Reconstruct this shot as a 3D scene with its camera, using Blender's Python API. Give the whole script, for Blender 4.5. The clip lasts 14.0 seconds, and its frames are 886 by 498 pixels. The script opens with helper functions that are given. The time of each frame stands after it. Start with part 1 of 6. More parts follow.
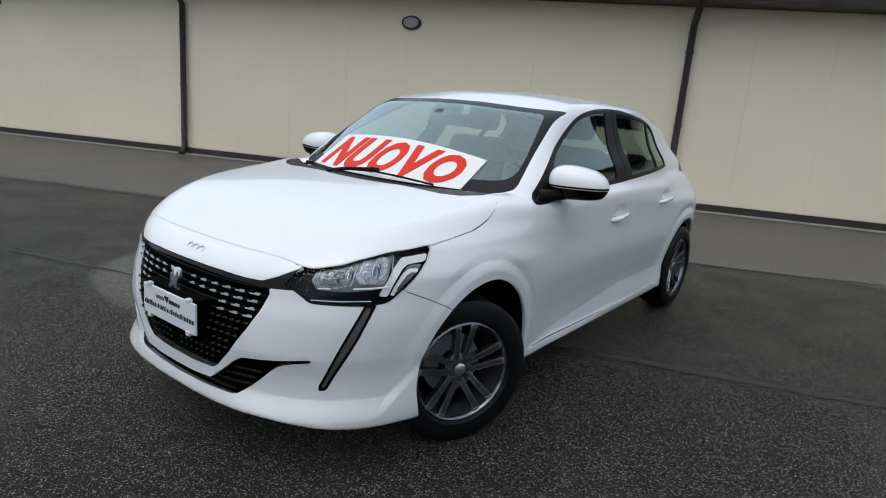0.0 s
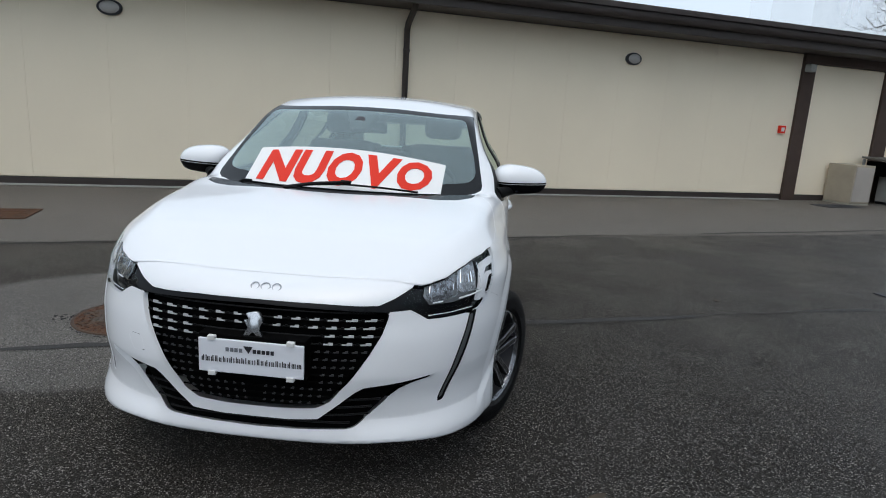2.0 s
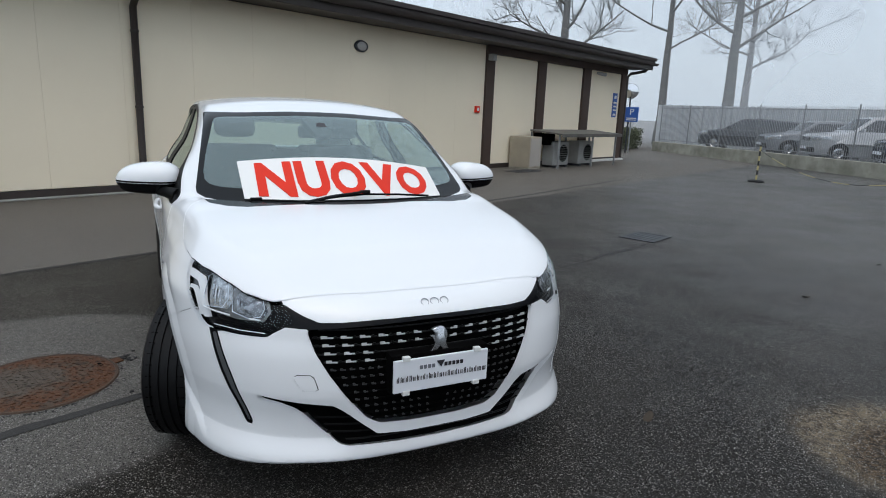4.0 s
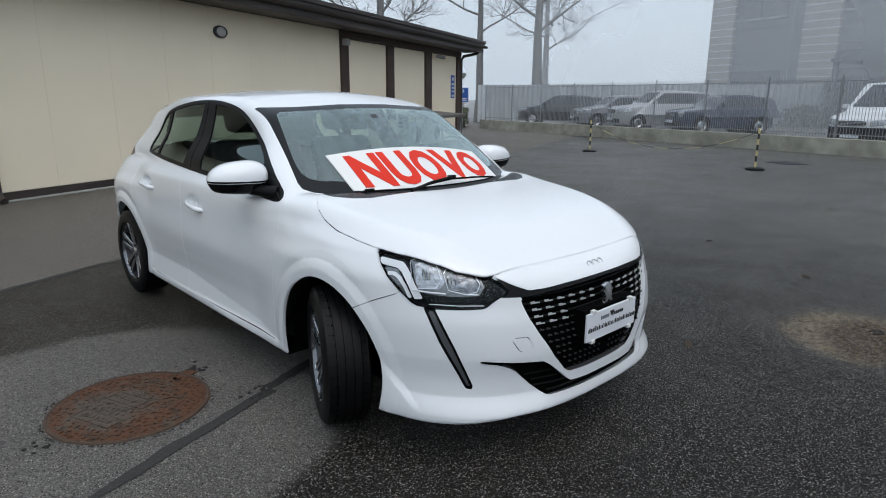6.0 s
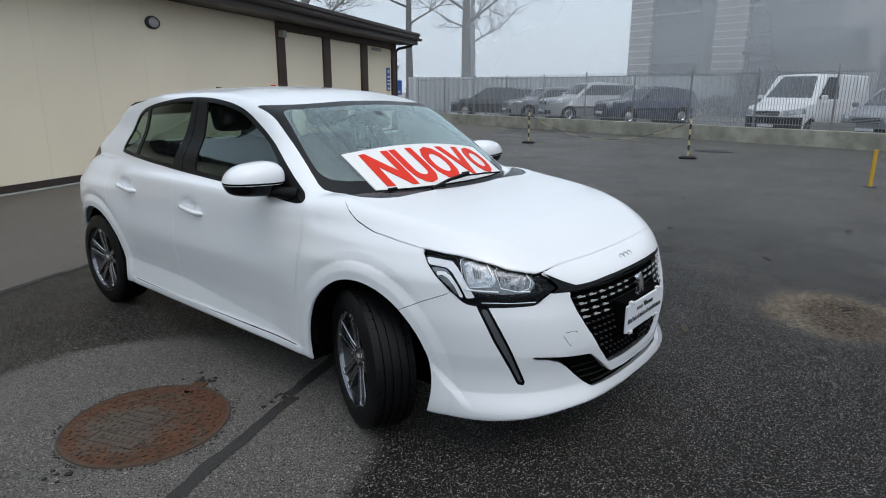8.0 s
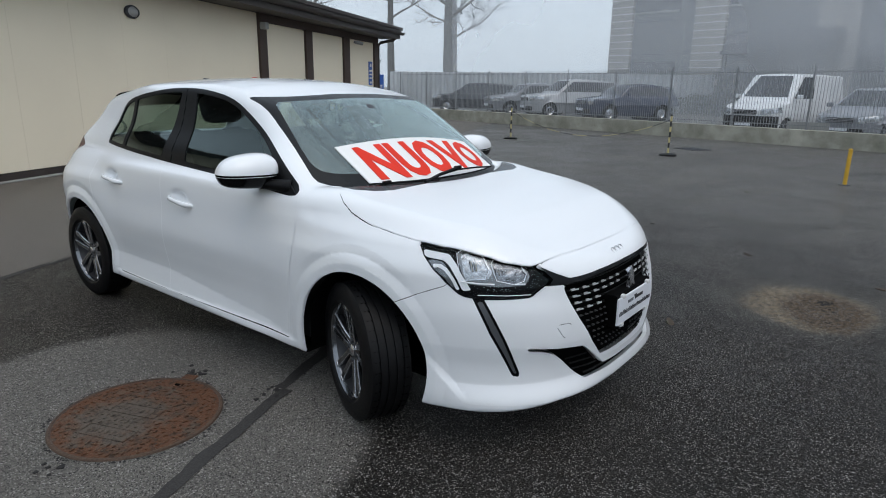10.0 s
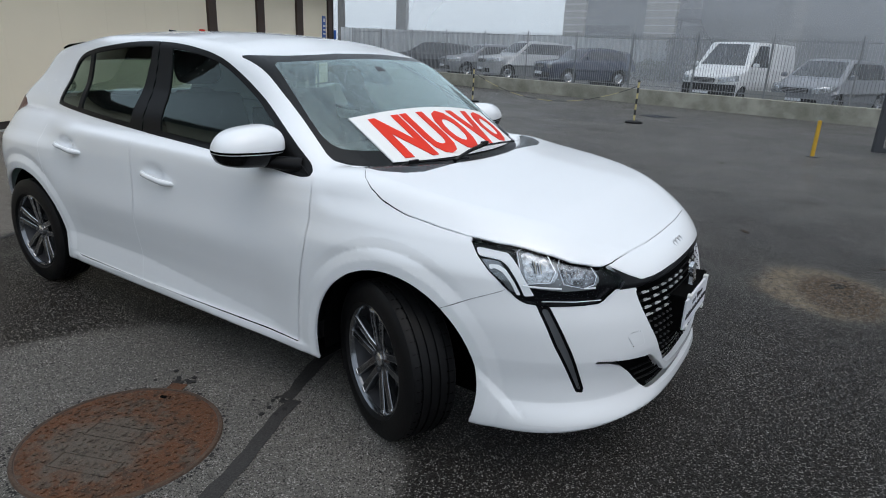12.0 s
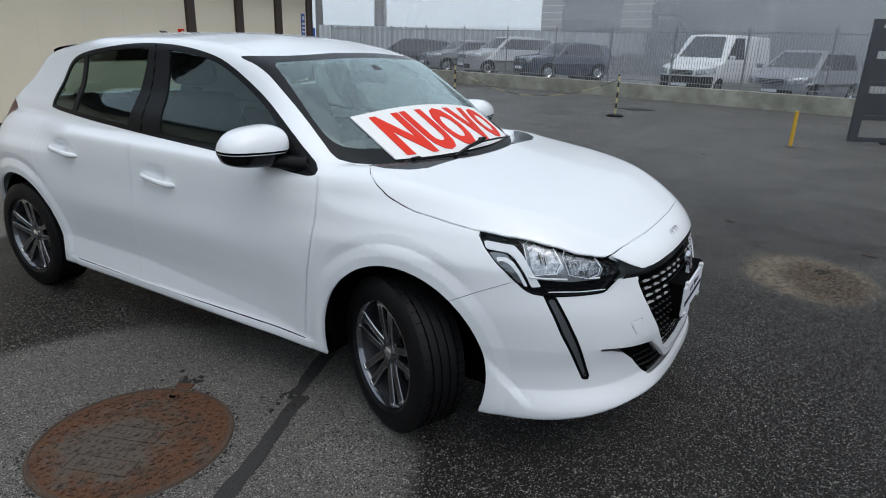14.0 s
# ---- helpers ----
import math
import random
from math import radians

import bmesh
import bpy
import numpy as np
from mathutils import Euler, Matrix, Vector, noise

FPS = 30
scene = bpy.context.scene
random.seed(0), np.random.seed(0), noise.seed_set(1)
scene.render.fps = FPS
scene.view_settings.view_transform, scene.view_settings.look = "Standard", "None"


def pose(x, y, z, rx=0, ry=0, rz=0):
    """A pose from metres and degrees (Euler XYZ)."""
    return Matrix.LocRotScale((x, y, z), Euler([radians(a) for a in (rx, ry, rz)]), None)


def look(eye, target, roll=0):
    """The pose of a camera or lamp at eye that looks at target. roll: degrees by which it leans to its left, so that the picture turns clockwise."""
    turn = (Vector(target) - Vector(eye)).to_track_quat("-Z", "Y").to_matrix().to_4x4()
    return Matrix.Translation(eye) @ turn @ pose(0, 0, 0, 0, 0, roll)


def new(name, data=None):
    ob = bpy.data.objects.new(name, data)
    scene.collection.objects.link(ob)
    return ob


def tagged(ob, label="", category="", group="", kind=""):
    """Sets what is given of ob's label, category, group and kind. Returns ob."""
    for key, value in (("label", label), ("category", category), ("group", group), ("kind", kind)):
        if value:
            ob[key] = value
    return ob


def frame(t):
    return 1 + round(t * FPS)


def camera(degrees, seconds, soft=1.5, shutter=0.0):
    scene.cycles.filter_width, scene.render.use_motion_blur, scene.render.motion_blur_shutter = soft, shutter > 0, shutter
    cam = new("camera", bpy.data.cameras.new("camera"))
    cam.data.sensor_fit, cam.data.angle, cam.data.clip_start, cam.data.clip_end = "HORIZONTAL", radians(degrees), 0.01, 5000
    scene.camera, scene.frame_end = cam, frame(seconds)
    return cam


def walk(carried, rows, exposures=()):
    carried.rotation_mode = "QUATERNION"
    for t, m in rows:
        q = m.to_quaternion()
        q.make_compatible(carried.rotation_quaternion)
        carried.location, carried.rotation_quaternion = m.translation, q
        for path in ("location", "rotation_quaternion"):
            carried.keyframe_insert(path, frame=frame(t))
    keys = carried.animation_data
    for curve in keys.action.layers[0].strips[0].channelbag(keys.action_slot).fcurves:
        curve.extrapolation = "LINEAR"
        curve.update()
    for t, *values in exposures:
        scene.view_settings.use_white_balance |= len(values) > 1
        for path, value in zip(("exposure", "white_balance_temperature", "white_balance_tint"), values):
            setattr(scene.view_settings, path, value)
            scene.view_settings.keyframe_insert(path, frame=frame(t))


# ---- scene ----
cam = camera(71.5, 14.0, soft=1.0)
METRES, EYE, TURN = 5.927, 1.351, 37.7
LEVEL = Matrix.Rotation(0.01454, 4, (-0.867, 0.499, 0))        # brings the yard's surface level
ROWS = [
    (0.0, 0.0, 0.0, 0.0, 1.23, -13.05, -5.33),
    (0.5, -0.0513, -0.0114, -0.0013, -0.37, -12.74, -5.54),
    (1.0, -0.1124, 0.0021, -0.0021, -6.25, -12.36, -5.51),
    (1.5, -0.1852, 0.015, -0.0017, -17.22, -11.89, -4.7),
    (2.0, -0.2557, 0.0362, -0.0031, -30.91, -11.53, -3.83),
    (4.5, -0.5271, 0.2568, 0.0057, -66.24, -12.03, -1.85),
    (5.0, -0.5525, 0.3186, 0.0035, -70.79, -12.22, -1.08),
    (5.5, -0.5843, 0.3715, 0.0038, -76.23, -12.49, -0.51),
    (6.0, -0.6015, 0.416, 0.0039, -79.59, -12.88, -0.2),
    (6.5, -0.6002, 0.4557, 0.0054, -82.24, -13.03, 0.49),
    (7.0, -0.6052, 0.4792, 0.0087, -84.26, -13.25, 0.37),
    (7.5, -0.6087, 0.49, 0.0077, -85.54, -13.46, 0.26),
    (8.0, -0.6084, 0.4936, 0.0076, -86.52, -13.57, 0.16),
    (10.5, -0.6101, 0.5088, 0.0059, -88.81, -14.61, -0.67),
    (11.0, -0.5866, 0.5248, 0.0014, -89.47, -16.69, -1.19),
    (11.5, -0.5515, 0.5459, 0.0047, -90.78, -17.56, -1.12),
    (12.0, -0.5442, 0.567, 0.0086, -92.99, -17.43, -2.06),
    (12.5, -0.55, 0.5807, 0.0098, -93.52, -17.53, -1.57),
    (13.0, -0.5521, 0.5835, 0.0098, -94.08, -17.61, -1.44),
    (13.5, -0.5521, 0.5825, 0.0098, -94.55, -17.67, -1.37),
    (14.0, -0.5515, 0.5822, 0.0096, -94.95, -17.71, -1.32),
]
walk(cam, [(t, LEVEL @ pose(2.175, -1.98, EYE, 0, 0, TURN) @ pose(METRES * x, METRES * y, METRES * z, 90 + pitch, roll, yaw)) for t, x, y, z, yaw, pitch, roll in ROWS])

# ---- world, sun and exposure ----
world = bpy.data.worlds.new("overcast")
scene.world = world
world.use_nodes = True
wn, wl = world.node_tree.nodes, world.node_tree.links
wn.clear()
sky = wn.new("ShaderNodeTexSky")
sky.sky_type, sky.sun_disc = "NISHITA", False
sky.sun_elevation, sky.sun_rotation = radians(67), radians(188)
sky.air_density, sky.dust_density, sky.ozone_density = 1.0, 6.0, 1.0
bg_sky, bg_fog = wn.new("ShaderNodeBackground"), wn.new("ShaderNodeBackground")
bg_sky.inputs["Strength"].default_value = 0.05
bg_fog.inputs["Color"].default_value = (0.735, 0.855, 0.975, 1)
bg_fog.inputs["Strength"].default_value = 0.90
both, wout = wn.new("ShaderNodeAddShader"), wn.new("ShaderNodeOutputWorld")
wl.new(sky.outputs[0], bg_sky.inputs[0])
wl.new(bg_sky.outputs[0], both.inputs[0])
wl.new(bg_fog.outputs[0], both.inputs[1])
wl.new(both.outputs[0], wout.inputs[0])
sun_data = bpy.data.lights.new("sun", "SUN")
sun_data.energy, sun_data.angle, sun_data.color = 0.36, radians(60), (0.97, 0.99, 1.0)
sun = new("sun", sun_data)
sun.matrix_world = look((-0.8, -5.5, 13), (0, 0, 0))


# ---- materials ----
def material(name, color, rough=0.5, metal=0.0, spec=0.5, vary=0.0, scale=8.0, grain=0.0, grain_scale=120.0,
             bump=0.0, bump_scale=60.0, coat=0.0, per_object=0.0, dark=None, stain=0.0, stain_scale=1.2, wet=0.0):
    """A procedural surface: base colour, blotches, fine grain, stains and a bump."""
    m = bpy.data.materials.new(name)
    m.use_nodes = True
    n, l = m.node_tree.nodes, m.node_tree.links
    p = n["Principled BSDF"]
    p.inputs["Base Color"].default_value = (*color, 1)
    p.inputs["Roughness"].default_value = rough
    p.inputs["Metallic"].default_value = metal
    p.inputs["Specular IOR Level"].default_value = spec
    p.inputs["Coat Weight"].default_value = coat
    p.inputs["Coat Roughness"].default_value = 0.04
    geo = n.new("ShaderNodeNewGeometry")
    last = None

    def layer(prev, sc, amount, to, detail=4.0):
        tex = n.new("ShaderNodeTexNoise")
        tex.inputs["Scale"].default_value = sc
        tex.inputs["Detail"].default_value = detail
        l.new(geo.outputs["Position"], tex.inputs["Vector"])
        ramp = n.new("ShaderNodeMapRange")
        ramp.inputs["From Min"].default_value, ramp.inputs["From Max"].default_value = 0.35, 0.68
        ramp.inputs["To Min"].default_value, ramp.inputs["To Max"].default_value = 0.0, amount
        l.new(tex.outputs["Fac"], ramp.inputs["Value"])
        mix = n.new("ShaderNodeMix")
        mix.data_type = "RGBA"
        l.new(ramp.outputs[0], mix.inputs["Factor"])
        if prev is None:
            mix.inputs["A"].default_value = (*color, 1)
        else:
            l.new(prev, mix.inputs["A"])
        mix.inputs["B"].default_value = (*to, 1)
        return mix.outputs["Result"]

    shade = dark or tuple(c * 0.6 for c in color)
    if vary:
        last = layer(last, scale, vary, shade)
    if stain:
        last = layer(last, stain_scale, stain, shade, 6.0)
    if grain:
        last = layer(last, grain_scale, grain, tuple(min(1, c * 1.7 + 0.02) for c in color), 2.0)
    if per_object:
        info = n.new("ShaderNodeObjectInfo")
        mr = n.new("ShaderNodeMapRange")
        mr.inputs["To Min"].default_value, mr.inputs["To Max"].default_value = 1 - per_object, 1 + per_object
        l.new(info.outputs["Random"], mr.inputs["Value"])
        mul = n.new("ShaderNodeMix")
        mul.data_type, mul.blend_type = "RGBA", "MULTIPLY"
        mul.inputs["Factor"].default_value = 1
        if last is None:
            mul.inputs["A"].default_value = (*color, 1)
        else:
            l.new(last, mul.inputs["A"])
        l.new(mr.outputs[0], mul.inputs["B"])
        last = mul.outputs["Result"]
    if last is not None:
        l.new(last, p.inputs["Base Color"])
    if wet:
        tex, span = n.new("ShaderNodeTexNoise"), n.new("ShaderNodeMapRange")
        tex.inputs["Scale"].default_value, tex.inputs["Detail"].default_value = 5.0, 6.0
        l.new(geo.outputs["Position"], tex.inputs["Vector"])
        for key, val in (("From Min", 0.42), ("From Max", 0.60), ("To Min", rough - wet), ("To Max", rough + wet)):
            span.inputs[key].default_value = val
        l.new(tex.outputs["Fac"], span.inputs["Value"])
        l.new(span.outputs[0], p.inputs["Roughness"])
    if bump:
        tex = n.new("ShaderNodeTexNoise")
        tex.inputs["Scale"].default_value, tex.inputs["Detail"].default_value = bump_scale, 3.0
        l.new(geo.outputs["Position"], tex.inputs["Vector"])
        b = n.new("ShaderNodeBump")
        b.inputs["Strength"].default_value, b.inputs["Distance"].default_value = min(1, bump), 0.01
        l.new(tex.outputs["Fac"], b.inputs["Height"])
        l.new(b.outputs[0], p.inputs["Normal"])
    return m


def glass_material(name, tint, rough=0.0, ior=1.45, drops=0.0, edge=4.0):
    """Thin glass: a see-through tint with a mirror-like surface; drops: the share of it beaded with rain."""
    m = bpy.data.materials.new(name)
    m.use_nodes = True
    n, l = m.node_tree.nodes, m.node_tree.links
    n.clear()
    out, mix, facing = n.new("ShaderNodeOutputMaterial"), n.new("ShaderNodeMixShader"), n.new("ShaderNodeLayerWeight")
    power, gloss = n.new("ShaderNodeMath"), n.new("ShaderNodeMapRange")
    tr, gl = n.new("ShaderNodeBsdfTransparent"), n.new("ShaderNodeBsdfGlossy")
    tr.inputs["Color"].default_value = (*tint, 1)
    gl.inputs["Roughness"].default_value, gl.inputs["Color"].default_value = rough, (0.86, 1.0, 0.98, 1)
    facing.inputs["Blend"].default_value = 0.5
    power.operation, power.inputs[1].default_value = "POWER", edge
    l.new(facing.outputs["Facing"], power.inputs[0])
    gloss.inputs["To Min"].default_value = ((ior - 1) / (ior + 1)) ** 2 * 1.6
    l.new(power.outputs[0], gloss.inputs["Value"])
    l.new(gloss.outputs[0], mix.inputs[0])
    l.new(tr.outputs[0], mix.inputs[1])
    l.new(gl.outputs[0], mix.inputs[2])
    last = mix.outputs[0]
    if drops:
        geo = n.new("ShaderNodeNewGeometry")
        for scale, share in ((125, drops), (235, drops * 1.3)):
            vor, sep = n.new("ShaderNodeTexVoronoi"), n.new("ShaderNodeSeparateColor")
            vor.inputs["Scale"].default_value = scale
            l.new(geo.outputs["Position"], vor.inputs["Vector"])
            l.new(vor.outputs["Color"], sep.inputs[0])
            pick, dot, both_n = n.new("ShaderNodeMath"), n.new("ShaderNodeMapRange"), n.new("ShaderNodeMath")
            pick.operation, pick.inputs[1].default_value = "LESS_THAN", share
            l.new(sep.outputs[0], pick.inputs[0])
            for key, val in (("From Min", 0.40), ("From Max", 0.26), ("To Min", 0.0), ("To Max", 0.42)):
                dot.inputs[key].default_value = val
            l.new(vor.outputs["Distance"], dot.inputs["Value"])
            both_n.operation = "MULTIPLY"
            l.new(pick.outputs[0], both_n.inputs[0])
            l.new(dot.outputs[0], both_n.inputs[1])
            bead, over = n.new("ShaderNodeBsdfGlossy"), n.new("ShaderNodeMixShader")
            bead.inputs["Color"].default_value, bead.inputs["Roughness"].default_value = (0.66, 0.76, 0.75, 1), 0.40
            l.new(both_n.outputs[0], over.inputs[0])
            l.new(last, over.inputs[1])
            l.new(bead.outputs[0], over.inputs[2])
            last = over.outputs[0]
    l.new(last, out.inputs[0])
    return m


def haze_sheet_material(name, share):
    """Mostly see-through sheet in place of haze, scattering the daylight that falls on it."""
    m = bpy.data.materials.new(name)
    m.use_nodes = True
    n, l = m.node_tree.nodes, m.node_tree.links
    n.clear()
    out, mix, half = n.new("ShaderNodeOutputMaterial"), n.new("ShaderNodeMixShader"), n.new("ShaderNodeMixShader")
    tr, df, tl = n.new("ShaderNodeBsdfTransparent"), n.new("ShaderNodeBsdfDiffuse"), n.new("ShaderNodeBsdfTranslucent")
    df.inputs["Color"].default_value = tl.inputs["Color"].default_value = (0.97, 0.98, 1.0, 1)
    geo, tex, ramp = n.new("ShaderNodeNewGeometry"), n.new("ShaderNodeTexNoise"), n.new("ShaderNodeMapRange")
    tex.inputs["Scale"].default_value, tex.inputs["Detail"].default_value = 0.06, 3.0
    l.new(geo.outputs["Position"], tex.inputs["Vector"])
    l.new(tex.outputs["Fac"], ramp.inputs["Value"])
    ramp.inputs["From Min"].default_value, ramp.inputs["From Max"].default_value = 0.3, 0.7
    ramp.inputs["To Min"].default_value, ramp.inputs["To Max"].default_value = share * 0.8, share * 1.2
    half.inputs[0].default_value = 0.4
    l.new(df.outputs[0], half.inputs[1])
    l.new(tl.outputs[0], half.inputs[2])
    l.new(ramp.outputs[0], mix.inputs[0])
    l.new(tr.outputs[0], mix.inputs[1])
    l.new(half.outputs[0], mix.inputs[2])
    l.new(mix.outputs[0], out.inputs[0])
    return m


MAT = {
    "paint": material("white_car_paint", (0.825, 0.84, 0.855), 0.26, vary=0.04, scale=0.8, coat=0.7, bump=0.015, bump_scale=900),
        "black": material("gloss_black_plastic", (0.004, 0.004, 0.005), 0.14, spec=0.16, vary=0.3, scale=5),
    "trim": material("matt_black_plastic", (0.0045, 0.0045, 0.005), 0.42, spec=0.16, vary=0.3, scale=20, bump=0.1, bump_scale=400),
    "gap": material("dark_gap", (0.002, 0.002, 0.002), 0.9, spec=0.05, vary=0.2),
    "rubber": material("tyre_rubber", (0.005, 0.005, 0.0055), 0.5, spec=0.20, vary=0.4, scale=18, bump=0.12, bump_scale=250),
    "alloy": material("grey_alloy", (0.62, 0.63, 0.65), 0.18, metal=0.95, vary=0.15, scale=30),
    "spoke_grey": material("satin_gunmetal", (0.19, 0.195, 0.205), 0.17, metal=0.9, vary=0.2, scale=30),
    "alloy_dark": material("dark_alloy", (0.06, 0.06, 0.065), 0.4, metal=0.5, vary=0.3, scale=30),
    "chrome": material("chrome", (0.75, 0.76, 0.78), 0.12, metal=1.0, vary=0.1),
    "silver": material("satin_silver", (0.46, 0.47, 0.49), 0.35, metal=0.6, vary=0.1),
    "lampwhite": material("lamp_reflector", (0.60, 0.62, 0.64), 0.16, metal=0.75, vary=0.7, scale=55, dark=(0.12, 0.125, 0.13), bump=0.6, bump_scale=45),
    "lampmid": material("lamp_low_reflector", (0.36, 0.37, 0.39), 0.16, metal=0.85, vary=0.8, scale=55, dark=(0.05, 0.052, 0.055), bump=0.6, bump_scale=45),
    "lampgrey": material("lamp_inner", (0.26, 0.27, 0.28), 0.22, metal=0.6, vary=0.3, scale=25),
    "strip": material("smoked_strip_lens", (0.085, 0.089, 0.096), 0.15, vary=0.2, scale=15, coat=0.5),
    "chrome_dash": material("bright_grille_dash", (0.70, 0.71, 0.72), 0.3, metal=0.4, vary=0.1),
    "drl": material("white_light_guide", (0.85, 0.86, 0.87), 0.25, vary=0.05),
    "enamel": material("black_glass_enamel", (0.008, 0.009, 0.010), 0.20, spec=0.2, vary=0.2),
    "red_lamp": material("red_lamp", (0.10, 0.022, 0.024), 0.12, vary=0.2),
    "paper": material("white_card", (0.82, 0.82, 0.80), 0.5, vary=0.05, scale=3),
    "red": material("red_print", (0.74, 0.032, 0.012), 0.55, spec=0.2, vary=0.15, scale=6),
    "plate": material("white_plate", (0.78, 0.80, 0.84), 0.35, vary=0.04),
    "ink": material("black_print", (0.02, 0.02, 0.025), 0.5, vary=0.1),
    "grey_ink": material("grey_print", (0.16, 0.17, 0.19), 0.5, vary=0.1),
    "seat": material("dark_cloth", (0.045, 0.046, 0.05), 0.9, vary=0.4, scale=30, bump=0.3, bump_scale=300),
    "beige": material("light_cloth", (0.42, 0.41, 0.38), 0.85, vary=0.2, scale=30),
    "wall": material("cream_render", (0.90, 0.79, 0.595), 0.85, vary=0.12, scale=0.6, stain=0.10, stain_scale=0.25, grain=0.1, grain_scale=220, bump=0.12, bump_scale=160),
    "joint": material("panel_joint", (0.85, 0.745, 0.56), 0.9, vary=0.3, scale=4),
    "brown": material("brown_sheet_metal", (0.040, 0.030, 0.026), 0.5, vary=0.35, scale=3, stain=0.3, stain_scale=1.0),
    "brown_pier": material("brown_pier_paint", (0.062, 0.038, 0.028), 0.7, vary=0.4, scale=5, bump=0.1),
    "concrete": material("mossy_concrete", (0.42, 0.40, 0.335), 0.9, vary=0.55, scale=1.1, stain=0.6, stain_scale=3.0, dark=(0.10, 0.10, 0.07), grain=0.2, grain_scale=60, bump=0.35, bump_scale=30),
    "concrete_pale": material("pale_concrete", (0.36, 0.36, 0.34), 0.9, vary=0.4, scale=3, bump=0.3),
    "steel": material("galvanised_steel", (0.30, 0.31, 0.32), 0.5, metal=0.25, vary=0.3, scale=12),
    "rail_grey": material("weathered_rail_steel", (0.26, 0.265, 0.27), 0.55, metal=0.25, vary=0.3, scale=12),
    "lot_asphalt": material("grey_asphalt", (0.14, 0.138, 0.134), 0.6, vary=0.4, scale=0.8, grain=0.3, grain_scale=90, bump=0.3, bump_scale=80),
    "steel_dark": material("dark_steel", (0.045, 0.048, 0.055), 0.5, metal=0.3, vary=0.3, scale=12),
    "gate_grey": material("grey_gate_paint", (0.050, 0.053, 0.060), 0.45, vary=0.25, scale=6),
    "beige_metal": material("beige_sheet_metal", (0.40, 0.35, 0.27), 0.6, vary=0.3, scale=4),
    "rust_dirt": material("rust_and_dirt", (0.062, 0.037, 0.023), 0.85, vary=0.8, scale=14, grain=0.4, grain_scale=150, bump=0.8, bump_scale=90),
    "shelf_grey": material("weathered_grey_sheet", (0.13, 0.124, 0.112), 0.6, vary=0.4, scale=4),
    "yellow": material("yellow_paint", (0.62, 0.36, 0.03), 0.5, vary=0.25, scale=10),
    "black_paint": material("black_paint", (0.02, 0.02, 0.02), 0.5, vary=0.2),
    "white_paint": material("white_paint", (0.7, 0.7, 0.68), 0.5, vary=0.15, scale=9),
    "bark": material("grey_bark", (0.17, 0.165, 0.155), 0.95, vary=0.4, scale=5, bump=0.5, bump_scale=25),
    "hedge": material("winter_hedge", (0.075, 0.085, 0.045), 0.9, vary=0.5, scale=3),
    "panel_grey": material("grey_wall_panel", (0.20, 0.205, 0.21), 0.8, vary=0.15, scale=0.5, stain=0.2, stain_scale=0.3, bump=0.1),
    "panel_pale": material("ribbed_pale_stone", (0.40, 0.37, 0.33), 0.85, vary=0.25, scale=1.5, bump=0.2),
    "window": material("dark_window_glass", (0.03, 0.035, 0.04), 0.08, spec=1.0, vary=0.2, scale=0.6),
    "blue_sign": material("blue_sign", (0.02, 0.09, 0.36), 0.4, vary=0.15),
    "glass_lamp": material("milky_lamp_glass", (0.45, 0.44, 0.42), 0.25, vary=0.2, scale=12),
    "car_dark": material("dark_car_paint", (0.03, 0.033, 0.04), 0.25, vary=0.2, coat=0.6),
    "car_grey": material("grey_car_paint", (0.20, 0.21, 0.23), 0.3, vary=0.15, coat=0.6),
    "car_blue": material("navy_car_paint", (0.03, 0.04, 0.07), 0.25, vary=0.15, coat=0.6),
    "car_silver": material("silver_car_paint", (0.42, 0.43, 0.44), 0.3, vary=0.12, coat=0.6, metal=0.3),
    "sheet_pale": material("pale_sheet_metal", (0.58, 0.60, 0.61), 0.5, vary=0.2, scale=2, metal=0.2),
    "white_rib": material("white_rib", (0.74, 0.73, 0.70), 0.8, vary=0.2, scale=2),
    "ivy": material("dark_ivy", (0.035, 0.04, 0.028), 0.8, vary=0.5, scale=3),
    "car_white": material("white_van_paint", (0.72, 0.73, 0.74), 0.3, vary=0.08, coat=0.6),
    "glass": glass_material("windscreen_glass", (0.82, 0.95, 0.92), ior=1.75, drops=0.24, edge=2.6),
    "glass_side": glass_material("tinted_side_glass", (0.46, 0.55, 0.52), ior=1.36, drops=0.012),
    "glass_lens": glass_material("clear_lens", (0.94, 0.95, 0.96), ior=1.18, edge=6.0),
}


# ---- building helpers ----
def bm_mesh(bm, name):
    me = bpy.data.meshes.new(name)
    bm.normal_update()
    bm.to_mesh(me)
    bm.free()
    return me


def part(name, bm, mat, parent=None, label="", smooth=None):
    """Link a bmesh or a mesh as one object, under parent if there is one."""
    me = bm if isinstance(bm, bpy.types.Mesh) else bm_mesh(bm, name)
    if not me.materials:
        me.materials.append(MAT[mat] if isinstance(mat, str) else mat)
    if smooth is not None:
        me.polygons.foreach_set("use_smooth", [True] * len(me.polygons))
        if smooth > 0:
            me.set_sharp_from_angle(angle=radians(smooth))
    ob = new(name, me)
    if parent is not None:
        ob.parent = parent
    if label:
        ob["label"] = label
    return ob


def thing(name, m, label, category, group="", kind=""):
    ob = new(name)
    ob.matrix_world = m
    ob.empty_display_size = 0.1
    return tagged(ob, label, category, group, kind)


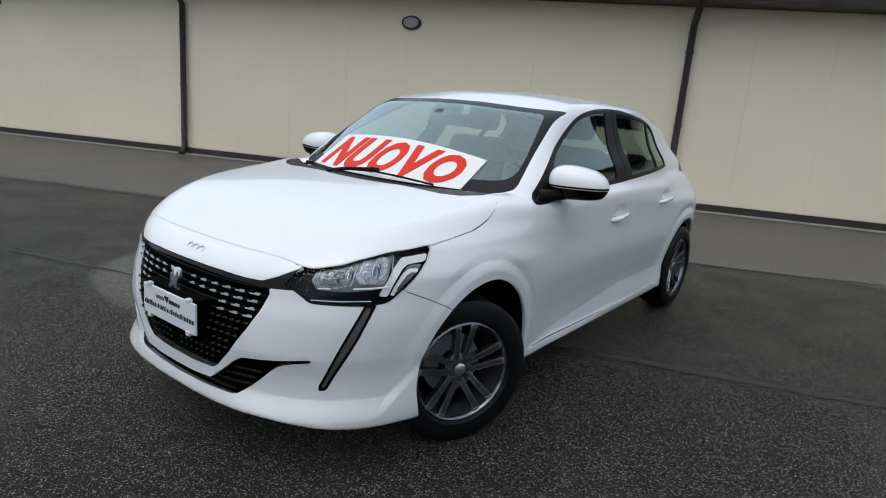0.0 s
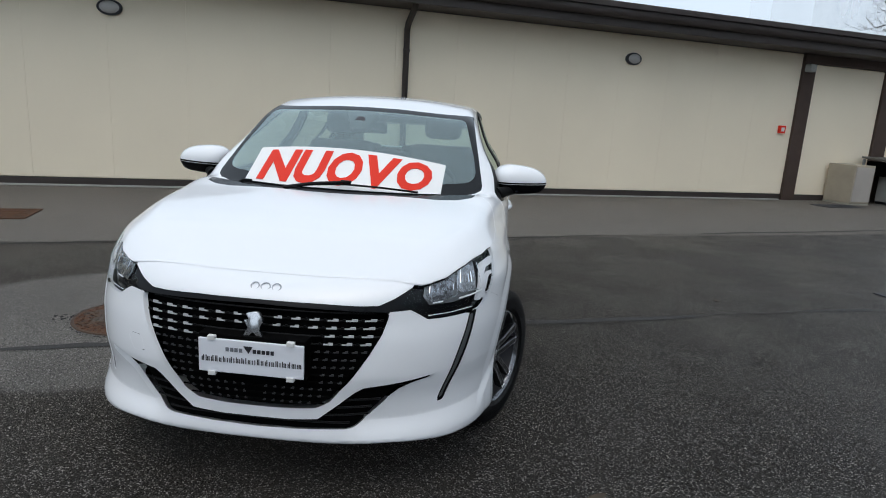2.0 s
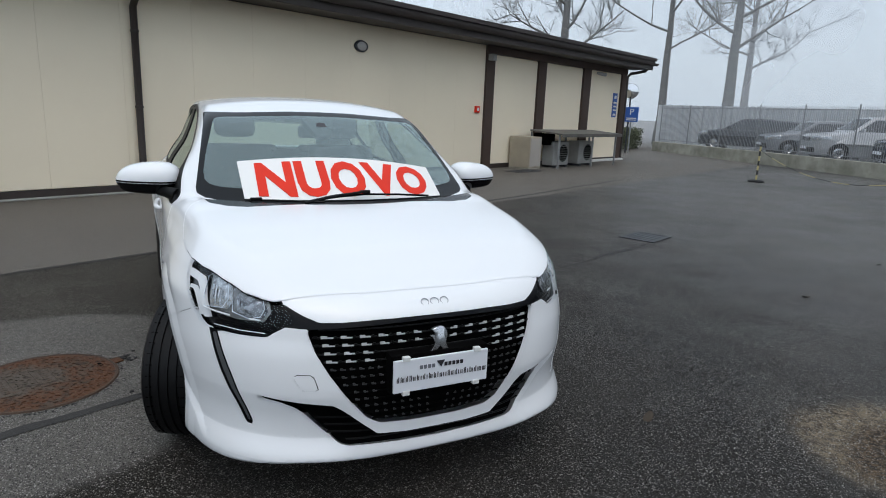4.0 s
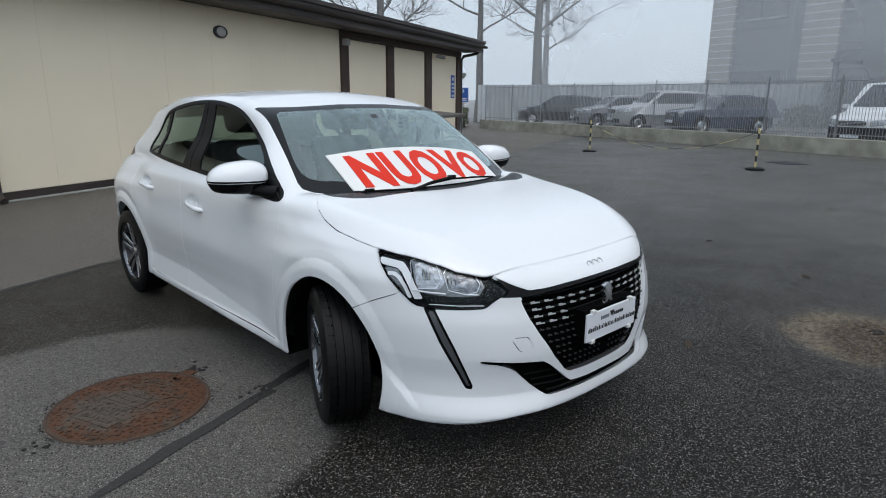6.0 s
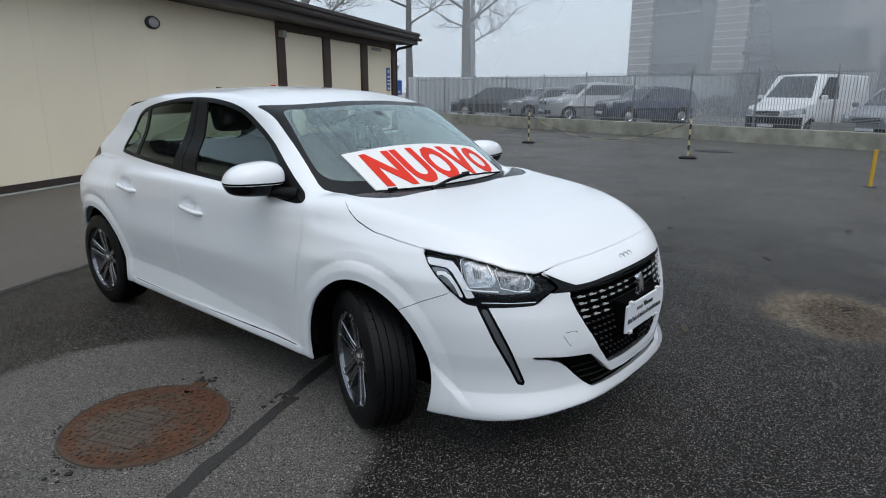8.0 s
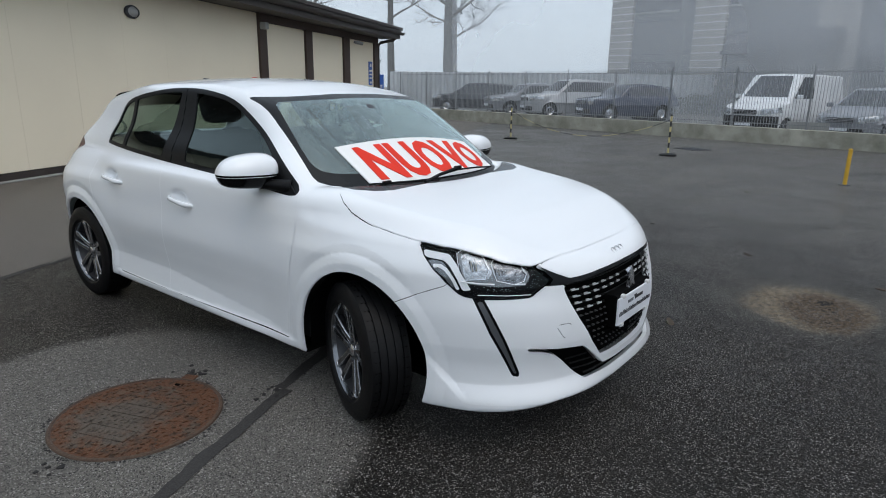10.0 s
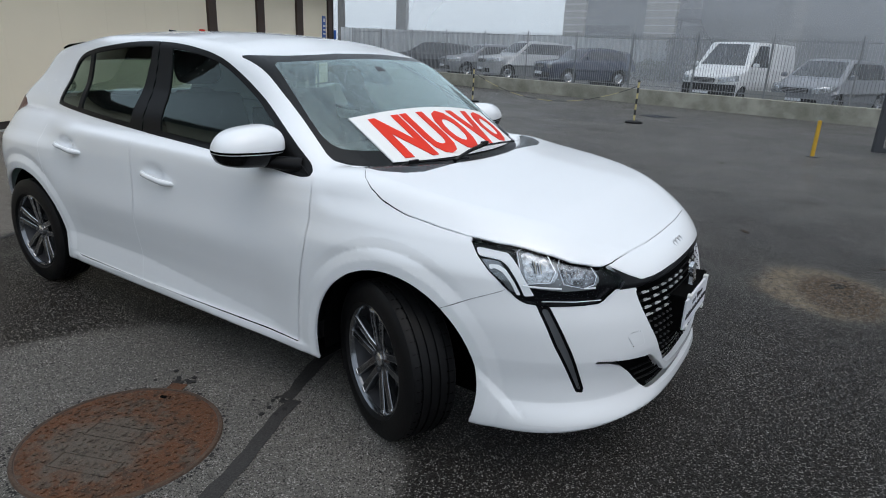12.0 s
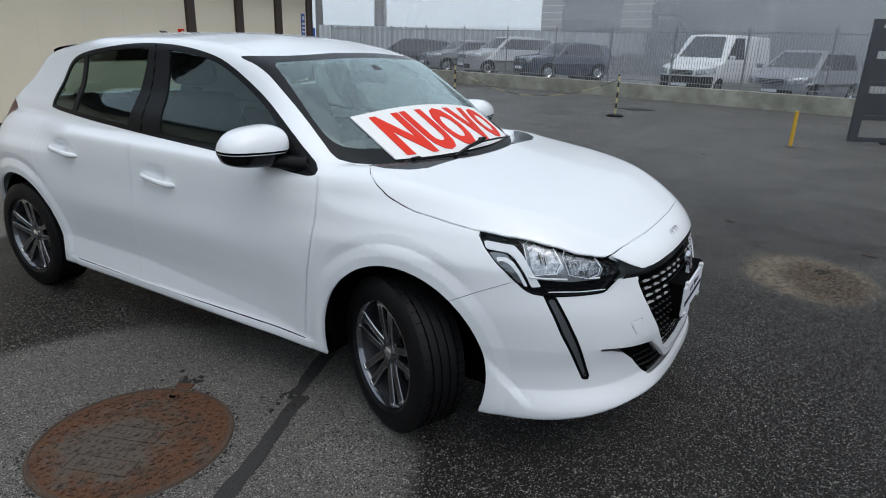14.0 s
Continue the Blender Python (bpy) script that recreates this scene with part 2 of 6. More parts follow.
def box(bm, lo, hi, bevel=0.0, m=None):
    """An axis-aligned box from corner to corner, bevelled, added to bm."""
    made = bmesh.ops.create_cube(bm, size=1)["verts"]
    c = [(a + b) / 2 for a, b in zip(lo, hi)]
    s = [abs(b - a) for a, b in zip(lo, hi)]
    for v in made:
        v.co = Vector((v.co.x * s[0] + c[0], v.co.y * s[1] + c[1], v.co.z * s[2] + c[2]))
        if m is not None:
            v.co = m @ v.co
    if bevel:
        edges = list({e for v in made for e in v.link_edges})
        bmesh.ops.bevel(bm, geom=edges, offset=bevel, segments=2, affect="EDGES", profile=0.5)
    return bm


def boxed(lo, hi, bevel=0.0, m=None):
    return box(bmesh.new(), lo, hi, bevel, m)


def tube(bm, path, radius, sides=10, caps=True):
    """A round tube along a polyline; radius is a number or one per point."""
    pts = [Vector(p) for p in path]
    rs = radius if isinstance(radius, (list, tuple)) else [radius] * len(pts)
    rings, up = [], None
    for i, p in enumerate(pts):
        d = (pts[min(i + 1, len(pts) - 1)] - pts[max(i - 1, 0)]).normalized()
        if up is None:
            up = d.orthogonal().normalized()
        up = (up - d * up.dot(d))
        up = up.normalized() if up.length > 1e-6 else d.orthogonal().normalized()
        side = d.cross(up)
        rings.append([bm.verts.new(p + (up * math.cos(a) + side * math.sin(a)) * rs[i]) for a in [2 * math.pi * k / sides for k in range(sides)]])
    for a, b in zip(rings, rings[1:]):
        for k in range(sides):
            bm.faces.new((a[k], a[(k + 1) % sides], b[(k + 1) % sides], b[k]))
    if caps:
        bm.faces.new(rings[0][::-1])
        bm.faces.new(rings[-1])
    return bm


def lathe(bm, profile, segs=48, m=None, closed=False):
    """Turn a profile of (radius, along) round the z axis."""
    rings = []
    for r, z in profile:
        ring = []
        for k in range(segs):
            a = 2 * math.pi * k / segs
            co = Vector((r * math.cos(a), r * math.sin(a), z))
            ring.append(bm.verts.new(m @ co if m is not None else co))
        rings.append(ring)
    pairs = list(zip(rings, rings[1:])) + ([(rings[-1], rings[0])] if closed else [])
    for a, b in pairs:
        for k in range(segs):
            bm.faces.new((a[k], a[(k + 1) % segs], b[(k + 1) % segs], b[k]))
    return bm


def prism(bm, outline, depth, m=None, bevel=0.0):
    """A flat outline (x, y) raised by depth along z."""
    low = [bm.verts.new((x, y, 0)) for x, y in outline]
    high = [bm.verts.new((x, y, depth)) for x, y in outline]
    n = len(outline)
    faces = [bm.faces.new(low[::-1]), bm.faces.new(high)]
    faces += [bm.faces.new((low[i], low[(i + 1) % n], high[(i + 1) % n], high[i])) for i in range(n)]
    if bevel:
        bmesh.ops.bevel(bm, geom=list(faces[1].edges), offset=bevel, segments=2, affect="EDGES", profile=0.5)
    if m is not None:
        bmesh.ops.transform(bm, matrix=m, verts=bm.verts)
    bmesh.ops.recalc_face_normals(bm, faces=bm.faces)
    return bm


def lettering(name, text, size, mat, parent, m, depth=0.002, label="", stretch=1.0, bold=0.0):
    """Raised letters in the built-in font, centred on m."""
    cu = bpy.data.curves.new(name, "FONT")
    cu.body, cu.size, cu.extrude, cu.offset = text, size, depth / 2, bold
    cu.align_x, cu.align_y, cu.resolution_u = "CENTER", "CENTER", 3
    tmp = bpy.data.objects.new(name, cu)
    scene.collection.objects.link(tmp)
    me = bpy.data.meshes.new_from_object(tmp.evaluated_get(bpy.context.evaluated_depsgraph_get()))
    bpy.data.objects.remove(tmp)
    bpy.data.curves.remove(cu)
    me.transform(m @ Matrix.Diagonal((stretch, 1, 1, 1)))
    me.materials.clear()
    return part(name, me, mat, parent, label)



# ---- the car: a smooth body shape, cut into its panels ----
def curve(points):
    """A smooth function through (place, value) pairs (monotone cubic)."""
    xs, ys = np.array([p[0] for p in points], float), np.array([p[1] for p in points], float)
    d = np.diff(ys) / np.diff(xs)
    t = np.zeros_like(ys)
    t[0], t[-1] = d[0], d[-1]
    for i in range(1, len(xs) - 1):
        t[i] = 0.0 if d[i - 1] * d[i] <= 0 else 2 * d[i - 1] * d[i] / (d[i - 1] + d[i])

    def f(q):
        q = np.clip(np.asarray(q, float), xs[0], xs[-1])
        i = np.clip(np.searchsorted(xs, q, side="right") - 1, 0, len(xs) - 2)
        h = xs[i + 1] - xs[i]
        s = (q - xs[i]) / h
        return ((1 + 2 * s) * (1 - s) ** 2 * ys[i] + s * (1 - s) ** 2 * h * t[i] + s * s * (3 - 2 * s) * ys[i + 1] + s * s * (s - 1) * h * t[i + 1])
    return f


def smax(a, b, k):
    h = np.clip(0.5 + 0.5 * (a - b) / k, 0, 1)
    return b + (a - b) * h + k * h * (1 - h)


def smin(a, b, k):
    return -smax(-a, -b, k)


def bell(v):
    return np.exp(-v * v)


def ramp01(v):
    v = np.clip(v, 0, 1)
    return v * v * (3 - 2 * v)


AXLE, BASE, TYRE = 0.01, 2.655, 0.306          # front axle, rear axle, tyre radius
CREASE = (0.363, 0.399, 0.441, 0.476)                      # radii of the folds round them
ARCHES = ((0.026, 0.318, 0.363), (2.660, 0.318, 0.363))   # wheel openings: place, height, radius
NOSE = curve([(0.10, -0.815), (0.15, -0.828), (0.19, -0.836), (0.235, -0.834), (0.30, -0.824), (0.45, -0.834), (0.58, -0.815), (0.65, -0.800), (0.70, -0.794), (0.78, -0.775), (0.9, -0.672)])
TAIL = curve([(0.15, 3.12), (0.30, 3.235), (0.50, 3.275), (0.70, 3.285), (0.85, 3.22), (1.05, 3.09)])
WIDTH = curve([(0.12, 0.832), (0.17, 0.840), (0.24, 0.848), (0.45, 0.858), (0.60, 0.868), (0.72, 0.868), (0.82, 0.828), (0.90, 0.766), (0.98, 0.73), (1.05, 0.68)])
QUARTER = curve([(0.12, 0.832), (0.17, 0.840), (0.24, 0.848), (0.45, 0.858), (0.60, 0.868), (0.72, 0.874), (0.82, 0.870), (0.90, 0.828), (0.98, 0.79), (1.05, 0.77)])
DOOR = curve([(0.16, 0.812), (0.24, 0.826), (0.30, 0.828), (0.40, 0.834), (0.50, 0.848), (0.62, 0.861), (0.75, 0.853), (0.90, 0.846), (0.945, 0.840), (0.975, 0.818), (1.0, 0.798), (1.05, 0.77)])
HOOD = curve([(-0.90, 0.660), (-0.80, 0.7217), (-0.74, 0.7503), (-0.60, 0.8126), (-0.40, 0.8965), (-0.20, 0.935), (0.10, 0.975), (0.30, 1.000), (0.60, 0.985), (1.5, 1.00), (3.2, 1.0)])
ROOF = curve([(0.60, 1.313), (0.90, 1.389), (1.20, 1.450), (1.60, 1.469), (2.10, 1.460), (2.60, 1.394), (2.95, 1.337)])
CABIN = curve([(0.85, 0.815), (0.95, 0.787), (1.05, 0.761), (1.20, 0.668), (1.36, 0.605), (1.45, 0.58)])


def screen_y(x, z):
    """The windscreen: its place along the car."""
    h = z - 0.965
    return 0.165 + h * 1.66 + 0.25 * np.abs(x / 0.75) ** 2.3 * (1 - 0.75 * h)


def flare_line(y):
    """Height at which the doors begin to flare towards the sill."""
    return 0.285 + 0.10 * np.clip((y - 0.5) / 1.1, 0, 1)


def chin_edge(y, z):
    """Positive ahead of the line at which the chin's hollow ends."""
    return -0.375 - 0.95 * (0.337 - z) - y


def body_shape(x, y, z):
    """Negative inside the car's outer skin."""
    x = np.abs(x)
    # sides: section profile, hollow doors that flare to the sill, creased arches
    start = 0.42 - 0.55 * ramp01((z - 0.64) / 0.20)
    door = ramp01((y - start) / (0.74 - start)) * ramp01((2.48 - y) / 0.35)
    w = np.where(y > 1.4, QUARTER(z), WIDTH(z))
    w = w + (DOOR(z) - w) * door
    w = w + 0.020 * np.clip((flare_line(y) - z) / 0.10, 0, 1) * door
    w = w + 0.009 * ramp01((0.275 - z) / 0.020) * ramp01((y - 0.40) / 0.10) * ramp01((2.28 - y) / 0.10)
    for cy, cz, r0 in ARCHES:
        r = np.hypot(y - cy, z - cz)
        fold = ramp01((z - 0.46) / 0.20) * ramp01((y - cy + 0.36) / 0.20)
        w = w + np.interp(r, CREASE, [0.0065, 0.0065, 0.0, 0.0]) - np.interp(r, CREASE, [0.0, 0.0, 0.0045, 0.0]) * fold
    for hy, hz in ((1.405, 0.830), (2.185, 0.874)):
        w = w - 0.034 * bell((y - hy) / 0.060) * bell((z - hz) / 0.027)
    front = np.clip(-(y - 0.05), 0, None) / np.clip(0.05 - NOSE(z), 0.1, None)
    back = np.clip(y - 2.52, 0, None) / np.clip(TAIL(z) - 2.52, 0.1, None)
    lo = np.clip(w, 0.1, None)
    n = 2.60 - 0.25 * ramp01((z - 0.55) / 0.25) + 0.32 * ramp01((0.40 - z) / 0.20)
    e = ((x / lo) ** n + front ** n) ** (1 / n)
    e2 = ((x / lo) ** 3.6 + back ** 3.6) ** (1 / 3.6)
    ring = (np.maximum(e, e2) - 1) * 0.85
    # the chin: a hollow over the lower lip that ends at the bumper's corner
    chin = np.interp(z, [0.225, 0.300, 0.46], [0.0, 1.0, 0.0]) * ramp01((x - 0.28) / 0.12) * np.clip(chin_edge(y, z) / 0.030, 0, 1)
    ring = ring + 0.013 * chin
    crown = 0.0195 * (x / 0.77) ** 3.2
    groove = 0.030 * ramp01((y - screen_y(x, 0.972) + 0.075) / 0.05) * ramp01((0.70 - x) / 0.08)
    top = (z - HOOD(y) + groove + crown * ramp01((1.1 - y) / 0.9)) * 0.93
    low = smax(ring, top, 0.071)
    sill = 0.216 - 0.030 * ramp01((x - 0.45) / 0.35) * ramp01((-0.2 - y) / 0.1)
    low = smax(low, sill - z, 0.016)
    # cabin
    side = (x - CABIN(z) - 0.012 + 0.13 * ramp01((y - 1.9) / 1.3)) * 0.90
    scr = (screen_y(x, z) - y) * 0.51
    roof = (z - ROOF(y) + 0.045 * (x / 0.58) ** 2.25) * 0.97
    rear = (y - 2.848 + (z - 1.30) * 0.92 + 0.03 * (x / 0.6) ** 2) * 0.74
    cab = smax(smax(scr, roof, 0.03), smax(side, rear, 0.06), 0.05)
    cab = smax(cab, 0.80 - z, 0.02)
    return smin(low, cab, 0.022)


def shape_normal(f, p, e=1e-3):
    g = np.empty_like(p)
    for k in range(3):
        d = np.zeros(3)
        d[k] = e
        q, r = p + d, p - d
        g[:, k] = (f(q[:, 0], q[:, 1], q[:, 2]) - f(r[:, 0], r[:, 1], r[:, 2])) / (2 * e)
    length = np.linalg.norm(g, axis=1, keepdims=True)
    return g / np.maximum(length, 1e-9), length[:, 0]


def skin(f, lo, hi, h):
    """Mesh the zero surface of f in a box with cells of size h: points and quads."""
    ax = [np.arange(lo[k], hi[k] + h, h) for k in range(3)]
    gx, gy, gz = np.meshgrid(*ax, indexing="ij")
    val = f(gx, gy, gz)
    inside = val < 0
    n = [len(a) - 1 for a in ax]
    corner = [(i, j, k) for i in (0, 1) for j in (0, 1) for k in (0, 1)]
    cnt = sum(inside[i:i + n[0], j:j + n[1], k:k + n[2]].astype(np.int8) for i, j, k in corner)
    live = (cnt > 0) & (cnt < 8)
    idx = -np.ones(live.shape, int)
    idx[live] = np.arange(live.sum())
    cells = np.argwhere(live)
    acc, num = np.zeros((len(cells), 3)), np.zeros(len(cells))
    for a in range(3):
        for c in [c for c in corner if c[a] == 0]:
            d = list(c)
            d[a] = 1
            va = val[tuple((cells + c).T)]
            vb = val[tuple((cells + d).T)]
            hit = (va < 0) != (vb < 0)
            s = np.where(hit, va / np.where(va == vb, 1, va - vb), 0)
            p = cells + np.array(c) + np.eye(3)[a] * s[:, None]
            acc[hit] += p[hit]
            num[hit] += 1
    pts = np.array(lo) + h * acc / num[:, None]
    for _ in range(4):
        nrm, length = shape_normal(f, pts)
        step = f(pts[:, 0], pts[:, 1], pts[:, 2]) / np.maximum(length, 0.2)
        pts = pts - nrm * np.clip(step, -h, h)[:, None]
    faces = []
    for a in range(3):
        b, c = [(1, 2), (2, 0), (0, 1)][a]
        first = [slice(1, -1)] * 3
        first[a] = slice(0, -1)
        second = [slice(1, -1)] * 3
        second[a] = slice(1, None)
        s0, s1 = inside[tuple(first)], inside[tuple(second)]
        for e in np.argwhere(s0 != s1):
            g = e + 1
            g[a] = e[a]
            quad = []
            for db, dc in ((1, 1), (0, 1), (0, 0), (1, 0)):
                q = g.copy()
                q[b] -= db
                q[c] -= dc
                quad.append(idx[tuple(q)])
            faces.append(tuple(quad) if s0[tuple(e)] else tuple(quad[::-1]))
    return pts, faces


class Skin:
    """A meshed surface whose faces carry a region name; stamp() cuts along the edge of a region."""

    def __init__(self, pts, faces, region="body"):
        self.p, self.faces, self.region = [tuple(v) for v in pts], list(faces), [region] * len(faces)

    def stamp(self, region, f, allowed, keep=None):
        """Faces of the allowed regions where f < 0 become region; f takes arrays x, y, z. keep: where it is allowed at all."""
        arr = np.array(self.p)
        val = f(arr[:, 0], arr[:, 1], arr[:, 2])
        ok = np.ones(len(arr), bool) if keep is None else keep(arr[:, 0], arr[:, 1], arr[:, 2])
        val = np.where(np.abs(val) < 6e-4, 0.0, val)
        val, pts, made = list(val), self.p, {}
        out_f, out_r = [], []
        for face, reg in zip(self.faces, self.region):
            if reg not in allowed or not all(ok[i] for i in face if i < len(ok)):
                out_f.append(face), out_r.append(reg)
                continue
            vs = [val[i] for i in face]
            if max(vs) <= 0:
                out_f.append(face), out_r.append(region)
                continue
            if min(vs) >= 0:
                out_f.append(face), out_r.append(reg)
                continue
            neg, pos = [], []
            for i, j in zip(face, face[1:] + face[:1]):
                a, b = val[i], val[j]
                if a <= 0:
                    neg.append(i)
                if a >= 0:
                    pos.append(i)
                if a * b < 0:
                    key = (min(i, j), max(i, j))
                    if key not in made:
                        s = a / (a - b)
                        made[key] = len(pts)
                        pts.append(tuple(u + (v - u) * s for u, v in zip(pts[i], pts[j])))
                        val.append(0.0)
                    neg.append(made[key]), pos.append(made[key])
            if len(neg) > 2:
                out_f.append(tuple(neg)), out_r.append(region)
            if len(pos) > 2:
                out_f.append(tuple(pos)), out_r.append(reg)
        self.faces, self.region = out_f, out_r

    def mesh(self, name, regions, where=None, push=0.0, wall=0.0, f=body_shape):
        """The faces of those regions as a mesh with exact smooth normals; push moves it along them, wall turns its edge inwards."""
        arr = np.array(self.p)
        chosen = [fc for fc, r in zip(self.faces, self.region) if r in regions]
        if where is not None:
            mid = np.array([arr[list(fc)].mean(axis=0) for fc in chosen])
            chosen = [fc for fc, ok in zip(chosen, where(mid[:, 0], mid[:, 1], mid[:, 2])) if ok]
        used = sorted({i for fc in chosen for i in fc})
        back = {i: k for k, i in enumerate(used)}
        pts = arr[used]
        nrm, _ = shape_normal(f, pts)
        quads = [[back[i] for i in fc] for fc in chosen]
        verts, normals = pts + nrm * push, nrm
        if wall:
            seen = {}
            for fc in quads:
                for i, j in zip(fc, fc[1:] + fc[:1]):
                    seen[(i, j)] = True
            rim = [(i, j) for i, j in seen if (j, i) not in seen]
            ids = sorted({i for e in rim for i in e})
            low = {i: len(pts) + k for k, i in enumerate(ids)}
            verts = np.vstack([verts, pts[ids] - nrm[ids] * wall])
            normals = np.vstack([normals, nrm[ids]])
            quads = quads + [[j, i, low[i], low[j]] for i, j in rim]
        me = bpy.data.meshes.new(name)
        me.from_pydata(verts.tolist(), [], quads)
        me.polygons.foreach_set("use_smooth", [True] * len(me.polygons))
        me.normals_split_custom_set_from_vertices(normals.tolist())
        return me


def poly(points, rnd=0.0):
    """Signed distance to a closed outline in two coordinates (negative inside), grown by rnd."""
    pts = np.array(points, float)

    def f(a, b):
        a, b = np.asarray(a, float), np.asarray(b, float)
        d = np.full(a.shape, 1e9)
        ins = np.zeros(a.shape, bool)
        for (x0, y0), (x1, y1) in zip(pts, np.roll(pts, -1, axis=0)):
            ex, ey = x1 - x0, y1 - y0
            t = np.clip(((a - x0) * ex + (b - y0) * ey) / (ex * ex + ey * ey), 0, 1)
            d = np.minimum(d, np.hypot(a - x0 - ex * t, b - y0 - ey * t))
            cond = ((y0 > b) != (y1 > b)) & (a < ex * (b - y0) / (ey if ey else 1e-12) + x0)
            ins ^= cond
        return np.where(ins, -d, d) - rnd
    return f


def line(points, width):
    """Negative within width / 2 of an open line in two coordinates."""
    pts = np.array(points, float)

    def f(a, b):
        d = np.full(np.asarray(a).shape, 1e9)
        for (x0, y0), (x1, y1) in zip(pts, pts[1:]):
            ex, ey = x1 - x0, y1 - y0
            t = np.clip(((a - x0) * ex + (b - y0) * ey) / (ex * ex + ey * ey), 0, 1)
            d = np.minimum(d, np.hypot(a - x0 - ex * t, b - y0 - ey * t))
        return d - width / 2
    return f


def rounded(points, steps=6):
    """A smooth closed outline through a few corners (Catmull-Rom)."""
    p = [Vector(q) for q in points]
    n, out = len(p), []
    for i in range(n):
        a, b, c, d = p[i - 1], p[i], p[(i + 1) % n], p[(i + 2) % n]
        for k in range(steps):
            t = k / steps
            out.append(0.5 * ((2 * b) + (c - a) * t + (2 * a - 5 * b + 4 * c - d) * t * t + (3 * b - a - 3 * c + d) * t ** 3))
    return [tuple(v) for v in out]


def mirrored(points):
    """A half outline (from the centre line out and back), closed by its mirror image."""
    return list(points) + [(-x, z) for x, z in reversed(points) if abs(x) > 1e-6]


def slant(x, y):
    """The coordinate across the car's front corners."""
    return 0.8 * np.abs(x) + 0.6 * y


def on_skin(x, z, y0=-1.1, f=body_shape):
    """Where a line along the car at x, z first meets the skin."""
    ys = np.arange(y0, 1.2, 0.002)
    v = f(np.full(ys.shape, x), ys, np.full(ys.shape, z))
    return float(ys[int(np.argmax(v < 0))])


def side_skin(y, z, f=body_shape):
    """Half-width of the skin at y, z."""
    xs = np.arange(1.0, 0.3, -0.001)
    v = f(xs, np.full(xs.shape, y), np.full(xs.shape, z))
    return float(xs[int(np.argmax(v < 0))])


CELL = 0.0125
CAR = pose(0.006, 0, 0, 0, 0, 1.15)
car = thing("car", CAR, "white five-door hatchback with grey alloy wheels, wet with rain", "car")
pts, faces = skin(body_shape, (-0.957, -0.957, 0.08), (0.957, 3.41, 1.52), CELL)
hull = Skin(pts, faces)
far_side = lambda x, y, z: np.abs(x) > 0.42
at_front = lambda x, y, z: (y < 0.1) & (z < 0.9)
hull.stamp("void", lambda x, y, z: np.minimum(*[np.hypot(y - cy, z - cz) - r0 for cy, cz, r0 in ARCHES]), ("body",), far_side)
# mesh edges along the folds
for cy, cz, r0 in ARCHES:
    for r1 in CREASE[1:]:
        hull.stamp("body", lambda x, y, z: np.hypot(y - cy, z - cz) - r1, ("body",), lambda x, y, z: (np.abs(x) > 0.42) & (z < 0.9))
for fold in (lambda x, y, z: z - 0.225, lambda x, y, z: z - 0.300, lambda x, y, z: chin_edge(y, z), lambda x, y, z: chin_edge(y, z) - 0.030):
    hull.stamp("body", fold, ("body",), lambda x, y, z: (y < -0.3) & (np.abs(x) > 0.25) & (z < 0.46))
hull.stamp("body", lambda x, y, z: z - flare_line(y), ("body",), lambda x, y, z: (np.abs(x) > 0.6) & (z > 0.24) & (z < 0.46) & (y > 0.42) & (y < 2.3))
# side windows with their black frames
GLASS = rounded([(0.450, 0.947), (0.565, 1.051), (0.736, 1.155), (0.950, 1.264), (1.160, 1.350), (1.381, 1.389), (1.602, 1.403), (1.826, 1.397), (2.067, 1.371), (2.22, 1.349),
                 (2.36, 1.316), (2.425, 1.262), (2.450, 1.16), (2.442, 1.065), (2.395, 1.046), (2.069, 1.028), (1.558, 0.998), (1.025, 0.976), (0.72, 0.960)], 4)
side_poly = poly(GLASS)
hull.stamp("frame", lambda x, y, z: side_poly(y, z), ("body",), lambda x, y, z: (np.abs(x) > 0.45) & (z > 0.9))
hull.stamp("front_glass", lambda x, y, z: np.maximum(side_poly(y, z) + 0.024, np.maximum(0.70 - y, y - 1.418 - 0.30 * (z - 1.009))), ("frame",))
hull.stamp("rear_glass", lambda x, y, z: np.maximum(side_poly(y, z) + 0.022, np.maximum(1.666 + 0.05 * (z - 1.03) - y, y - 2.140 - 0.33 * (z - 1.058))), ("frame",))
hull.stamp("quarter_glass", lambda x, y, z: np.maximum(side_poly(y, z) + 0.020, 2.178 + 0.33 * (z - 1.058) - y), ("frame",))
hull.stamp("door_seam", lambda x, y, z: line([(1.552, 0.97), (1.640, 1.42)], 0.012)(y, z), ("frame",))
# windscreen
SCREEN = mirrored([(0.0, 0.966), (0.34, 0.970), (0.60, 0.975), (0.665, 0.983), (0.698, 0.998), (0.700, 1.02), (0.668, 1.14), (0.606, 1.362), (0.59, 1.367), (0.44, 1.370), (0.17, 1.384), (0.0, 1.386)])
CLEAR = mirrored([(0.0, 1.015), (0.45, 1.022), (0.60, 1.029), (0.638, 1.038), (0.656, 1.056), (0.658, 1.085), (0.640, 1.15), (0.580, 1.31), (0.568, 1.332), (0.54, 1.344), (0.34, 1.354), (0.15, 1.362), (0.0, 1.364)])
screen_poly, clear_poly = poly(SCREEN), poly(CLEAR)
up_front = lambda x, y, z: (y < 1.2) & (y > 0.12) & (z > 0.94)
hull.stamp("screen_edge", lambda x, y, z: screen_poly(x, z), ("body",), up_front)
hull.stamp("screen", lambda x, y, z: clear_poly(x, z), ("screen_edge",))
